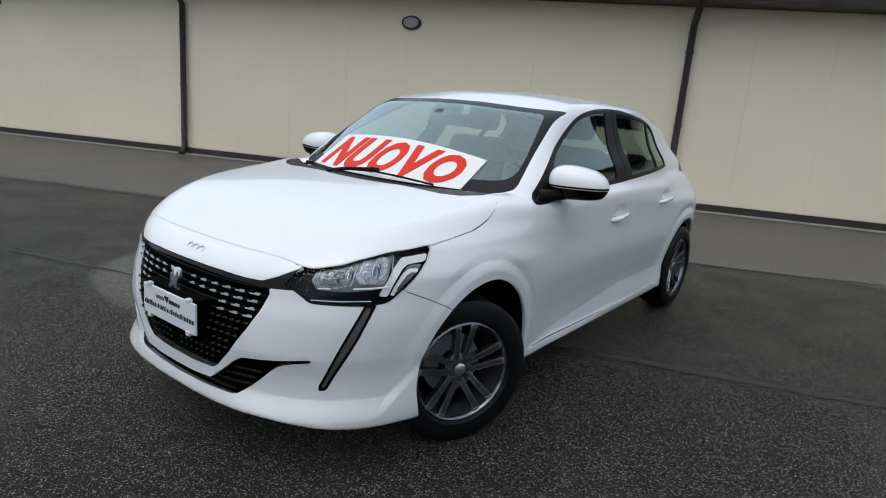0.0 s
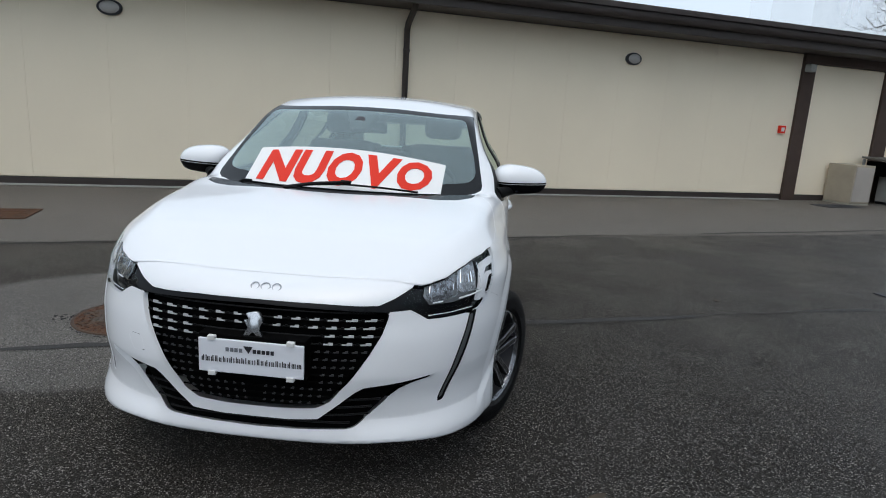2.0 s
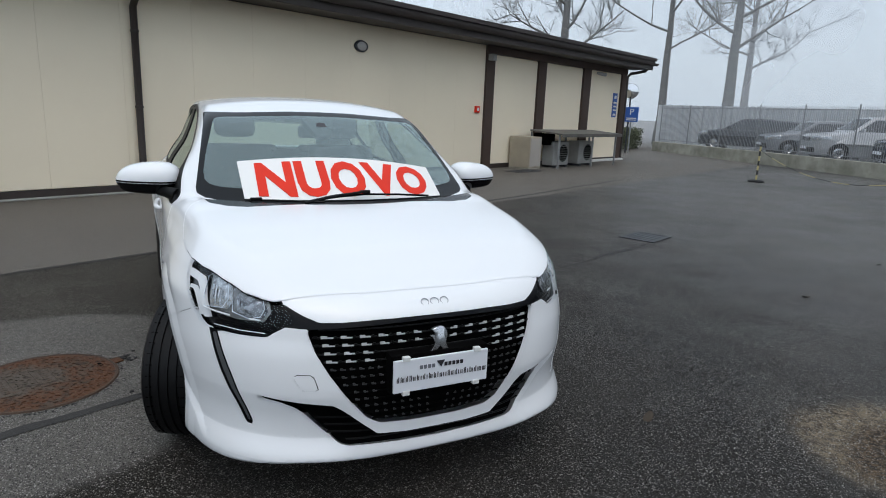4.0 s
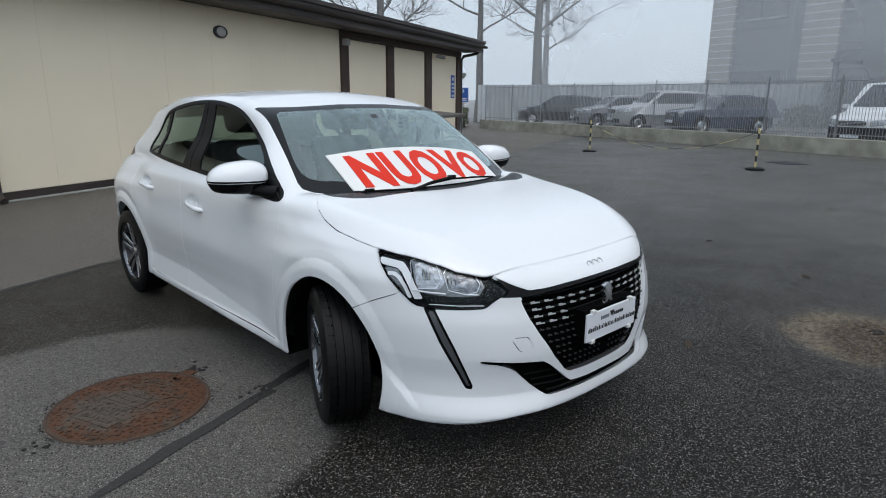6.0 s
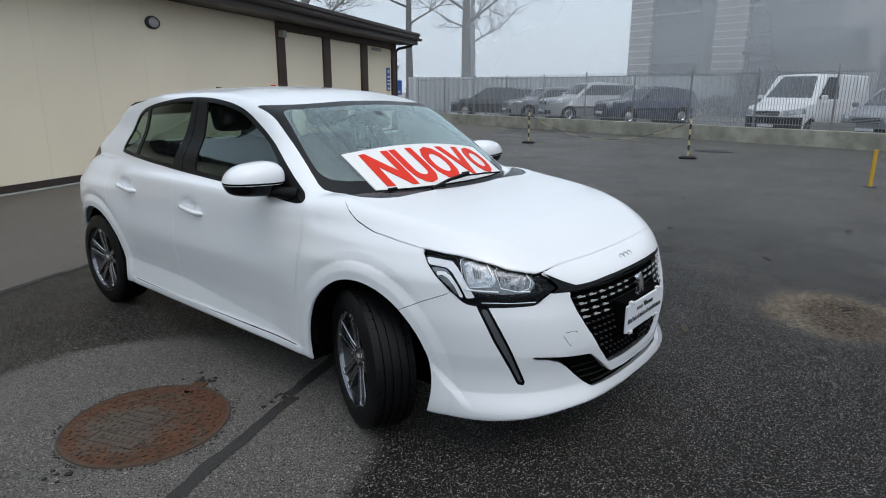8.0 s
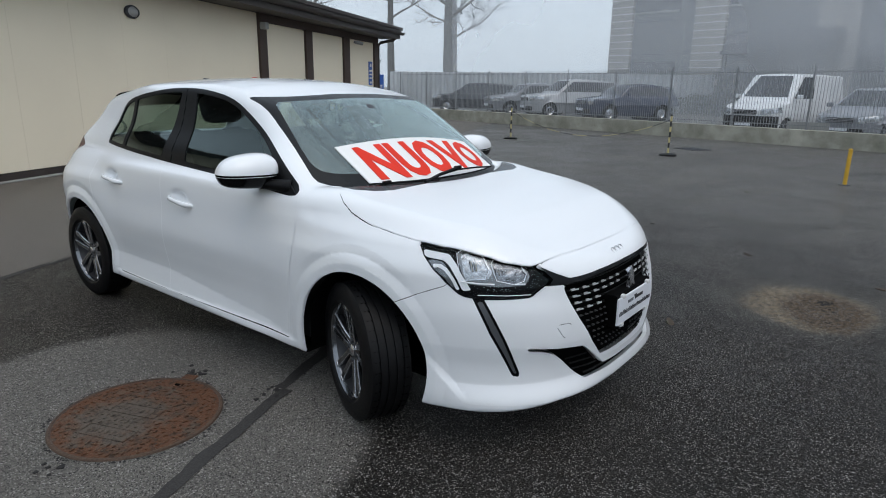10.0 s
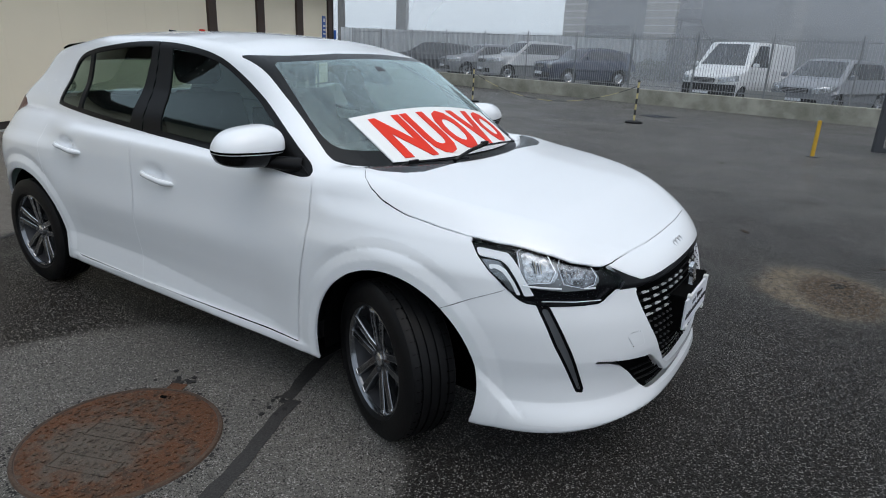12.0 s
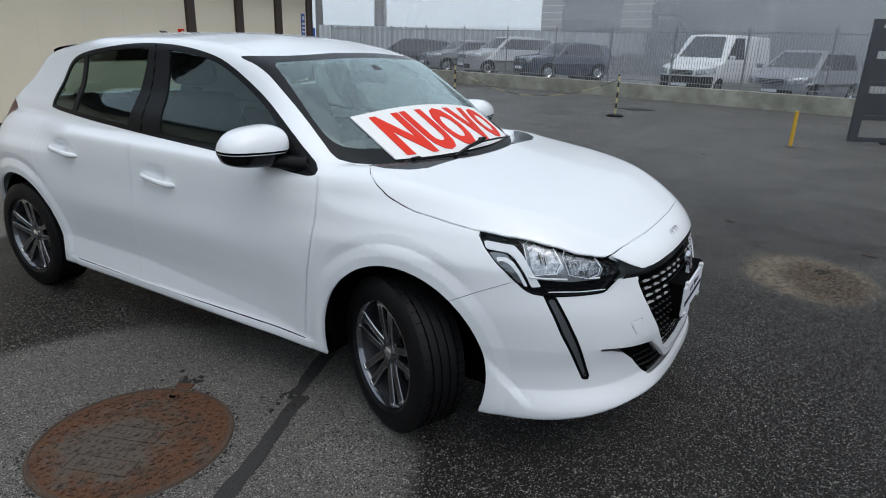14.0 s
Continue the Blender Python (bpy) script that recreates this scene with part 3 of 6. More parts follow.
# rear window and tail lamps
hull.stamp("rear_screen", lambda x, y, z: poly(mirrored([(0.0, 1.06), (0.52, 1.06), (0.46, 1.30), (0.0, 1.32)]))(x, z), ("body",), lambda x, y, z: y > 2.6)
hull.stamp("tail_lamp", lambda x, y, z: poly(rounded([(2.93, 0.98), (3.01, 1.055), (3.30, 1.03), (3.30, 0.90), (3.03, 0.91)], 3))(y, z), ("body",), lambda x, y, z: (np.abs(x) > 0.40) & (y > 2.7))
# headlamps
LAMP = [(0.470, 0.840), (0.462, 0.800), (0.437, 0.755), (0.400, 0.711), (0.366, 0.677), (0.350, 0.664), (0.330, 0.655), (0.268, 0.647), (0.15, 0.648), (0.075, 0.650),
        (0.056, 0.655), (0.038, 0.668), (-0.010, 0.695), (-0.030, 0.712), (0.050, 0.790), (0.16, 0.820), (0.30, 0.850), (0.42, 0.868)]
lamp_poly = poly(LAMP)
in_lamp = ("lamp_dark", "lamp", "bowl", "bowl_low")
hull.stamp("lamp_dark", lambda x, y, z: lamp_poly(slant(x, y), z), ("body",), at_front)
BOWLS = ([(0.238, 0.724), (0.217, 0.756), (0.236, 0.808), (0.305, 0.826), (0.330, 0.812), (0.329, 0.751), (0.321, 0.718)],
         [(0.085, 0.712), (0.074, 0.737), (0.098, 0.785), (0.186, 0.806), (0.209, 0.776), (0.194, 0.718), (0.125, 0.702)])
for name, outline in (("lamp", [(0.345, 0.835), (0.231, 0.817), (0.080, 0.785), (0.062, 0.735), (0.085, 0.699), (0.20, 0.696), (0.320, 0.706), (0.337, 0.758)]),
                      ("lamp", [(0.455, 0.796), (0.437, 0.764), (0.372, 0.688), (0.350, 0.690), (0.385, 0.765), (0.400, 0.790)]),
                      ("bowl", BOWLS[0]), ("bowl_low", BOWLS[1])):
    hull.stamp(name, lambda x, y, z: poly(outline)(slant(x, y), z), in_lamp, at_front)
guides = ("guide_a", "guide_b")
for g_name, outline in zip(guides, ([(0.458, 0.823), (0.370, 0.813), (0.350, 0.782), (0.332, 0.735), (0.304, 0.684), (0.334, 0.681), (0.357, 0.735), (0.377, 0.775), (0.394, 0.791), (0.458, 0.799)],
                                    [(0.432, 0.776), (0.400, 0.776), (0.384, 0.763), (0.365, 0.726), (0.345, 0.683), (0.356, 0.683), (0.378, 0.729), (0.395, 0.753), (0.408, 0.762), (0.432, 0.762)])):
    hull.stamp(g_name, lambda x, y, z: poly(outline)(slant(x, y), z), in_lamp, at_front)


def lamp_point(s, z, sx, depth):
    """A place in the headlamp at slant s and height z, depth behind the lens."""
    lo, hi = 0.40, 0.84
    for _ in range(18):
        x = (lo + hi) / 2
        lo, hi = (x, hi) if 0.8 * x + 0.6 * on_skin(x, z) < s else (lo, x)
    return (sx * x, on_skin(x, z) + depth, z)


# light strips below the lamps, grille, lower duct and the black band under the bonnet
STRIP = [(0.300, 0.655), (0.258, 0.655), (0.180, 0.50), (0.112, 0.350), (0.114, 0.332), (0.140, 0.336), (0.168, 0.39), (0.240, 0.52)]
hull.stamp("strip", lambda x, y, z: poly(STRIP)(slant(x, y), z), ("body",), at_front)
hull.stamp("strip_lens", lambda x, y, z: poly(STRIP)(slant(x, y), z) + 0.010, ("strip",), at_front)
GRILLE = mirrored([(0.0, 0.698), (0.20, 0.695), (0.440, 0.686), (0.452, 0.672), (0.430, 0.605), (0.395, 0.540), (0.330, 0.440), (0.262, 0.362), (0.215, 0.336), (0.10, 0.328), (0.0, 0.327)])
BAND = mirrored([(0.0, 0.711), (0.22, 0.711), (0.34, 0.707), (0.41, 0.708), (0.46, 0.730), (0.56, 0.790), (0.60, 0.790), (0.575, 0.720), (0.530, 0.690), (0.445, 0.686), (0.440, 0.66), (0.0, 0.66)])
DUCT = mirrored([(0.0, 0.298), (0.12, 0.299), (0.225, 0.306), (0.273, 0.345), (0.345, 0.405), (0.378, 0.425), (0.50, 0.438), (0.607, 0.453), (0.614, 0.445), (0.600, 0.430),
                 (0.55, 0.421), (0.501, 0.402), (0.470, 0.380), (0.444, 0.353), (0.40, 0.312), (0.356, 0.278), (0.329, 0.269), (0.15, 0.262), (0.0, 0.259)])
facing = lambda x, y, z: (y < -0.45) & (z < 0.78)
hull.stamp("band", lambda x, y, z: poly(BAND)(x, z), ("body",), facing)
hull.stamp("grille", lambda x, y, z: poly(GRILLE)(x, z), ("body", "band"), facing)
hull.stamp("duct", lambda x, y, z: poly(DUCT)(x, z), ("body",), facing)
# painted panels and the gaps between them
HOOD_EDGE = mirrored([(0.0, -0.677), (0.22, -0.674), (0.40, -0.660), (0.50, -0.645), (0.545, -0.630), (0.575, -0.608), (0.63, -0.555), (0.69, -0.460), (0.745, -0.340), (0.775, -0.235),
                      (0.785, -0.146), (0.787, -0.004), (0.775, 0.131), (0.764, 0.186), (0.738, 0.234), (0.696, 0.268), (0.650, 0.298), (0.59, 0.315), (0.40, 0.262), (0.0, 0.190)])
FRONT_DOOR = [(0.441, 0.975), (0.424, 0.90), (0.416, 0.80), (0.430, 0.68), (0.456, 0.56), (0.482, 0.40), (0.494, 0.263), (1.592, 0.258), (1.600, 0.53), (1.585, 0.74), (1.592, 0.872), (1.575, 1.01)]
REAR_DOOR = [(1.575, 1.01), (1.592, 0.872), (1.585, 0.74), (1.600, 0.53), (1.592, 0.258), (2.18, 0.264), (2.265, 0.287), (2.335, 0.455), (2.42, 0.714), (2.455, 0.86), (2.43, 0.97), (2.36, 1.03), (2.28, 1.03)]
BUMPER = [(-0.10, 0.0), (-0.15, 0.578), (-0.193, 0.602), (-0.295, 0.653), (-0.394, 0.696), (-0.46, 0.79), (-1.0, 0.90), (-1.0, 0.0)]
FENDER = [(-0.70, 0.0), (0.497, 0.0), (0.494, 0.263), (0.482, 0.40), (0.456, 0.56), (0.430, 0.68), (0.416, 0.80), (0.424, 0.90), (0.441, 0.962), (0.44, 0.984), (0.20, 1.01), (-0.70, 1.0)]
SILL = [(0.30, 0.262), (1.592, 0.258), (2.30, 0.264), (2.32, 0.0), (0.30, 0.0)]
FLAP = [(0.443, 0.535), (0.497, 0.535), (0.503, 0.530), (0.502, 0.523), (0.480, 0.484), (0.473, 0.479), (0.429, 0.480), (0.425, 0.486), (0.438, 0.529)]
hood_poly, panels = poly(HOOD_EDGE), []
hull.stamp("hood", lambda x, y, z: hood_poly(x, y), ("body", "band") + in_lamp + guides, lambda x, y, z: (z > 0.70) & (y < 0.42))
panels.append((lambda x, y, z: np.abs(hood_poly(x, y)) - 0.0015, lambda x, y, z: (z > 0.70) & (y < 0.345) & (np.abs(x) < 0.80)))
for name, outline in (("front_door", FRONT_DOOR), ("rear_door", REAR_DOOR), ("sill", SILL), ("bumper", BUMPER), ("fender", FENDER)):
    pf = poly(outline)
    ok = (lambda x, y, z: (y < -0.12)) if name == "bumper" else (lambda x, y, z: (np.abs(x) > 0.58) & (z < 1.06))
    hull.stamp(name, lambda x, y, z: pf(y, z), ("body",), ok)
    if name not in ("sill", "fender"):
        half = 0.0015 if name == "bumper" else 0.0026
        panels.append((lambda x, y, z, pf=pf, half=half: np.abs(pf(y, z)) - half, lambda x, y, z: (np.abs(x) > 0.58) & (z < 0.955) & (y > -0.45)))
hull.stamp("under", lambda x, y, z: z - 0.2215, ("body", "sill", "fender"), lambda x, y, z: (np.abs(x) < 0.88) & (y > -0.25) & (z < 0.26))
PAINTED = ("body", "hood", "front_door", "rear_door", "sill", "bumper", "fender")
for f, ok in panels:
    hull.stamp("gap", f, PAINTED, ok)
FILLER = rounded([(2.70, 1.100), (2.705, 1.145), (2.62, 1.166), (2.54, 1.156), (2.535, 1.100)], 3)
hull.stamp("gap", lambda x, y, z: np.abs(poly(FILLER)(y, z)) - 0.0022, ("body",), lambda x, y, z: (x < -0.45) & (y > 2.47) & (y < 2.8) & (z > 1.05))
hull.stamp("flap", lambda x, y, z: poly(FLAP)(-x, z), ("bumper",), lambda x, y, z: x < -0.3)
hull.stamp("gap", lambda x, y, z: np.abs(poly(FLAP)(-x, z)) - 0.0017, ("bumper", "flap"), lambda x, y, z: x < -0.3)

left, right = (lambda x, y, z: x > 0), (lambda x, y, z: x < 0)
part("hood", hull.mesh("hood", ("hood",), wall=0.012), "paint", car)
part("front_bumper", hull.mesh("front_bumper", ("bumper",), wall=0.020), "paint", car)
part("tow_hook_flap", hull.mesh("tow_hook_flap", ("flap",), wall=0.004), "paint", car)
part("body_shell", hull.mesh("body_shell", ("body",), wall=0.014), "paint", car)
part("panel_gap", hull.mesh("panel_gap", ("gap",), push=-0.008), "gap", car)
part("windscreen", hull.mesh("windscreen", ("screen",)), "glass", car, "clear windscreen covered in raindrops")
part("windscreen_border", hull.mesh("windscreen_border", ("screen_edge",), wall=0.004), "enamel", car, "black enamel border")
part("rear_window", hull.mesh("rear_window", ("rear_screen",)), "glass_side", car)
part("grille_back", hull.mesh("grille_back", ("grille",), push=-0.045), "gap", car)
part("bonnet_band", hull.mesh("bonnet_band", ("band",), push=-0.004), "black", car, "gloss black band between the headlamps")
part("duct_back", hull.mesh("duct_back", ("duct",), push=-0.04), "gap", car)
for s_name, where in (("left", left), ("right", right)):
    part("fender", hull.mesh("fender", ("fender",), where, wall=0.014), "paint", car)
    for d_name in ("front_door", "rear_door"):
        part(d_name, hull.mesh(d_name, (d_name,), where, wall=0.012), "paint", car)
    part("sill", hull.mesh("sill", ("sill",), where, wall=0.012), "paint", car)
    part("window_frame", hull.mesh("window_frame", ("frame",), where, push=0.001, wall=0.010), "trim", car, "black window frame")
    part("pillar_seam", hull.mesh("pillar_seam", ("door_seam",), where, push=-0.0015), "gap", car)
    part("front_window", hull.mesh("front_window", ("front_glass",), where, push=-0.004), "glass_side", car)
    part("rear_side_window", hull.mesh("rear_side_window", ("rear_glass",), where, push=-0.004), "glass_side", car)
    part("quarter_window", hull.mesh("quarter_window", ("quarter_glass",), where, push=-0.004), "glass_side", car)
    part("tail_lamp", hull.mesh("tail_lamp", ("tail_lamp",), where, push=0.002, wall=0.01), "red_lamp", car)
    lamp = part("headlamp", hull.mesh("headlamp", in_lamp + guides, where, push=-0.032), "black", car, "clear-lensed headlamp in a black housing")
    part("reflector", hull.mesh("reflector", ("bowl",), where, push=-0.022, wall=0.03), "lampwhite", lamp)
    part("reflector", hull.mesh("reflector", ("bowl_low",), where, push=-0.022, wall=0.03), "lampmid", lamp)
    part("inner_reflector", hull.mesh("inner_reflector", ("lamp",), where, push=-0.026), "lampgrey", lamp)
    for g_name in guides:
        part("daylight_guide", hull.mesh("daylight_guide", (g_name,), where, push=-0.008, wall=0.02), "drl", lamp, "white daylight guide")
    for ends, rad in ((((0.330, 0.714), (0.268, 0.709), (0.206, 0.706)), 0.0032), (((0.128, 0.7045), (0.085, 0.703)), 0.0026), (((0.269, 0.665), (0.16, 0.6625), (0.064, 0.6615)), 0.0017)):
        part("chrome_strip", tube(bmesh.new(), [lamp_point(s_, z_, 1 if s_name == "left" else -1, 0.012) for s_, z_ in ends], rad, 6), "drl", lamp)
    side_sign = 1 if s_name == "left" else -1
    for loop in [bowl + bowl[:1] for bowl in BOWLS]:
        part("reflector_rim", tube(bmesh.new(), [lamp_point(a, b, side_sign, 0.017) for a, b in loop], 0.0016, 5), "chrome", lamp)
    for k in range(7):
        a = 0.284 - 0.0075 * k if k < 4 else 0.192 - 0.014 * (k - 4)
        z0, z1 = (0.752, 0.790 - 0.003 * k) if k < 4 else (0.738, 0.762 - 0.004 * (k - 4))
        part("facet", tube(bmesh.new(), [lamp_point(a, z0, side_sign, 0.020), lamp_point(a + 0.004, z1, side_sign, 0.018)], 0.0022 if k % 2 else 0.0013, 4), "chrome" if k % 2 else "gap", lamp)
    for k in range(5):
        part("lamp_rib", tube(bmesh.new(), [lamp_point(0.398 - 0.012 * k, 0.752 - 0.014 * k, side_sign, 0.022), lamp_point(0.428 - 0.014 * k, 0.748 - 0.014 * k, side_sign, 0.022)], 0.0016, 4), "alloy_dark", lamp)
    part("lens", hull.mesh("lens", in_lamp + guides, where, push=-0.001), "glass_lens", lamp).visible_shadow = False
    strip = part("light_strip", hull.mesh("light_strip", ("strip",), where, push=-0.003, wall=0.012), "black", car)
    part("strip_lens", hull.mesh("strip_lens", ("strip_lens",), where, push=-0.005), "strip", strip)

# grille: thin bars with stepped dashes, bright in the upper rows, dark and short below
row_h, col_w = 0.0268, 0.063
grille_poly = poly(GRILLE)
for r in range(13):
    z = 0.681 - r * row_h
    ends = [x for x in np.arange(-0.46, 0.46, 0.01) if grille_poly(np.array([x]), np.array([z]))[0] < -0.006]
    if len(ends) < 4:
        continue
    path = [(x, on_skin(x, z) + 0.022, z - 0.004) for x in ends[::3]]
    part("grille_bar", tube(bmesh.new(), path, 0.0030, 5), "trim" if r < 5 else "gap", car)
    for c in range(14):
        for sx in (-1, 1):
            k = c // 2
            small = c % 2 == 1 or r > 4
            x0 = 0.075 + col_w * k - 0.0035 * r + (col_w / 2 if c % 2 else 0.0)
            x = sx * x0
            d = grille_poly(np.array([x]), np.array([z]))[0]
            if d > -0.020 or (x0 < 0.205 and 0.435 < z < 0.615) or (x0 < 0.055 and z > 0.555):
                continue
            w = (0.0125 + 0.026 * x0) * (0.55 if small else 1.0) * (1 - 0.035 * r)
            w = min(w, -d * 0.9)
            h = 0.0023 if not small else 0.0019
            turn = math.degrees(math.atan2(on_skin(x + 0.03, z) - on_skin(x - 0.03, z), 0.06))
            stroke = bmesh.new()
            box(stroke, (-w, -0.001, -h), (w, 0.004, h), 0.0006)
            box(stroke, (-w if sx < 0 else 0.0, -0.001, h - 0.0003), (0.0 if sx < 0 else w, 0.004, 3 * h), 0.0006)
            ob = part("grille_dash", stroke, "chrome_dash" if not small else "alloy_dark" if r > 4 else "trim", car)
            ob.matrix_local = pose(x, on_skin(x, z) + 0.010, z, -6, 0, turn)
for k in range(4):
    z = 0.285 + 0.028 * k
    for sx in (-1, 1):
        xs = [x for x in np.arange(0.0, 0.56, 0.01) if poly(DUCT)(np.array([x]), np.array([z]))[0] < -0.004]
        if len(xs) > 3:
            part("duct_bar", tube(bmesh.new(), [(sx * x, on_skin(x, z) + 0.022, z) for x in xs[::3]], 0.004, 5), "trim", car)
    
# plate with its clips, on a dark holder
py = on_skin(0.012, 0.52)
holder = part("plate_holder", boxed((-0.176, py - 0.013, 0.452), (0.200, py + 0.05, 0.596), 0.004), "gap", car)
plate = part("number_plate", boxed((-0.172, py - 0.024, 0.462), (0.196, py - 0.014, 0.582), 0.003), "plate", car, "white dealer plate with dark lettering bars")
plate_face = py - 0.0255
holder.location.x = plate.location.x = -0.012
for k in range(4):
    part("print_bar", boxed((-0.075 + 0.0155 * k, plate_face, 0.541), (-0.0635 + 0.0155 * k, plate_face + 0.002, 0.555)), "grey_ink", plate)
for k in range(5):
    part("print_bar", boxed((0.020 + 0.0155 * k, plate_face, 0.541), (0.0315 + 0.0155 * k, plate_face + 0.002, 0.555)), "ink", plate)
part("print_mark", prism(bmesh.new(), [(-0.016, 0.012), (0.016, 0.012), (0.002, -0.013)], 0.002, pose(0.004, plate_face, 0.553, 90, 0, 0)), "ink", plate)
pen = random.Random(21)
x0 = -0.160
while x0 < 0.176:
    for k in range(pen.choice((1, 2, 2, 3))):
        part("print_bar", boxed((x0, plate_face, 0.501), (x0 + 0.0030, plate_face + 0.002, 0.501 + pen.choice((0.015, 0.016, 0.021)))), "ink", plate)
        x0 += 0.0052
    x0 += 0.0036
for x in (-0.125, 0.150):
    for z in (0.459, 0.585):
        part("plate_clip", boxed((x - 0.013, py - 0.029, z - 0.008), (x + 0.013, py - 0.008, z + 0.008), 0.002), "white_paint", plate)
# emblem and the badge on the nose
ey = on_skin(0.0, 0.61)
emblem = bmesh.new()
prism(emblem, rounded([(-0.030, 0.040), (0.004, 0.050), (0.022, 0.040), (0.030, 0.012), (0.018, -0.012), (0.036, -0.044), (0.020, -0.046), (0.0, -0.016), (-0.024, -0.044), (-0.038, -0.040), (-0.016, -0.006), (-0.036, 0.018), (-0.012, 0.022)], 3), 0.016, pose(0.0, ey - 0.002, 0.627, 82, 0, 0), 0.003)
part("emblem", emblem, "alloy", car, "chrome front emblem", smooth=40)
bz = 0.747
for k, (x0, x1) in enumerate(((-0.042, -0.012), (-0.006, 0.028), (0.034, 0.066))):
    badge = bmesh.new()
    yb = on_skin((x0 + x1) / 2, bz)
    cx, hw = (x0 + x1) / 2, (x1 - x0) / 2
    ring = [(cx + hw * math.cos(a) * (1 if abs(math.cos(a)) < 0.7 else 0.96), 0.0, 0.0105 * math.sin(a)) for a in [2 * math.pi * i / 20 for i in range(21)]]
    tube(badge, [(p[0], p[2] * 0.9, p[2]) for p in ring], 0.0022, 5)
    ob = part("badge", badge, "silver", car)
    ob.matrix_local = pose(0, yb - 0.001, bz, 0, 0, 0)

# wheel arches, underside and the cabin
for sx in (-1, 1):
    for y in (ARCHES[0][0], ARCHES[1][0]):
        liner = lathe(bmesh.new(), [(0.05, 0.44), (0.368, 0.44), (0.371, 0.60), (0.371, 0.80)], 60, pose(0, y, 0.318) @ pose(0, 0, 0, 0, 90 * sx, 0))
        bmesh.ops.delete(liner, geom=[v for v in liner.verts if v.co.z < 0.215], context="VERTS")
        part("arch_liner", liner, "gap", car)
part("floor_pan", hull.mesh("floor_pan", ("under",)), "gap", car)
part("underside", boxed((-0.66, -0.40, 0.200), (0.66, 3.00, 0.235), 0.01), "gap", car)



def wheel(m, flip):
    """A wheel lying on m: tyre with grooves, twin-spoke rim, hub, bolts and brake disc; its outer face is towards +z."""
    hub = thing("wheel", Matrix.Identity(4), "", "")
    hub.parent = car
    hub.matrix_local = m
    R, W = TYRE, 0.0975
    prof = [(0.212, W - 0.012), (0.225, W + 0.002), (0.262, W + 0.004), (0.290, W - 0.004), (0.304, W - 0.014), (R - 0.003, W - 0.026)]
    grooves = []
    for g in (0.052, 0.018, -0.018, -0.052):
        grooves += [(R, g + 0.005), (R - 0.007, g + 0.004), (R - 0.007, g - 0.004), (R, g - 0.005)]
    tyre = prof + grooves + [(r, -z) for r, z in reversed(prof)]
    t = part("tyre", lathe(bmesh.new(), tyre, 72, None, True), "rubber", hub, "wet black tyre", smooth=35)
    sipe = boxed((R - 0.012, -0.0016, -0.014), (R - 0.0012, 0.0016, 0.010))
    sipe_mesh = bm_mesh(sipe, "sipe")
    sipe_mesh.materials.append(MAT["gap"])
    for k in range(44):
        for zz, dz in ((0.062, 4), (-0.062, -4)):
            ob = new("sipe", sipe_mesh)
            ob.parent = t
            ob.matrix_local = pose(0, 0, 0, 0, 0, k * 360 / 44 + dz) @ pose(0, 0, zz, 0, 0 , 0)
    part("rim", lathe(bmesh.new(), [(0.214, W - 0.010), (0.207, W - 0.006), (0.200, W - 0.014), (0.197, W - 0.026)], 64), "spoke_grey", hub, smooth=40)
    part("barrel", lathe(bmesh.new(), [(0.197, W - 0.026), (0.193, W - 0.045), (0.178, 0.0), (0.172, -0.07), (0.205, -0.08), (0.212, -0.075)], 64), "alloy_dark", hub, smooth=40)
    part("brake_disc", lathe(bmesh.new(), [(0.06, -0.012), (0.130, -0.012), (0.130, -0.030), (0.06, -0.030)], 40), "steel", hub, smooth=30)
    part("wheel_back", lathe(bmesh.new(), [(0.001, -0.045), (0.19, -0.045)], 32), "gap", hub)
    for k in range(5):
        for side in (-1, 1):
            sp, edge, rows = bmesh.new(), bmesh.new(), []
            track = ((0.040, 0.019, 0.0130, 0.060), (0.090, 0.024, 0.0125, 0.070), (0.150, 0.031, 0.0135, 0.078), (0.190, 0.037, 0.0150, 0.083), (0.203, 0.040, 0.0155, 0.078))
            for r, off, half, top in track:
                off *= side
                rows.append([sp.verts.new(p) for p in ((r, off - half, top - 0.006), (r, off - half * 0.75, top), (r, off + half * 0.75, top), (r, off + half, top - 0.006), (r, off + half * 0.8, top - 0.036), (r, off - half * 0.8, top - 0.036))])
            for a, b in zip(rows, rows[1:]):
                for i in range(6):
                    sp.faces.new((a[i], a[(i + 1) % 6], b[(i + 1) % 6], b[i]))
            sp.faces.new(rows[0][::-1]), sp.faces.new(rows[-1])
            bmesh.ops.recalc_face_normals(sp, faces=sp.faces)
            ob = part("spoke", sp, "spoke_grey", hub)
            ob.matrix_local = pose(0, 0, 0, 0, 0, 72 * k + 12)
            for rim_side in (-1, 1):
                tube(edge, [(r, side * off + rim_side * half * 0.86, top - 0.0015) for r, off, half, top in track], 0.0021, 5)
            box(edge, (0.186, side * 0.0385 - 0.013, 0.0795), (0.200, side * 0.0385 + 0.013, 0.0855), 0.002)
            ob = part("spoke_edge", edge, "alloy", hub, "bright machined spoke edge")
            ob.matrix_local = pose(0, 0, 0, 0, 0, 72 * k + 12)
    part("hub_plate", lathe(bmesh.new(), [(0.001, 0.060), (0.055, 0.060), (0.070, 0.052), (0.072, 0.030)], 32), "spoke_grey", hub, smooth=35)
    part("hub_cap", lathe(bmesh.new(), [(0.001, 0.070), (0.020, 0.069), (0.027, 0.064), (0.028, 0.058)], 24), "alloy", hub, smooth=35)
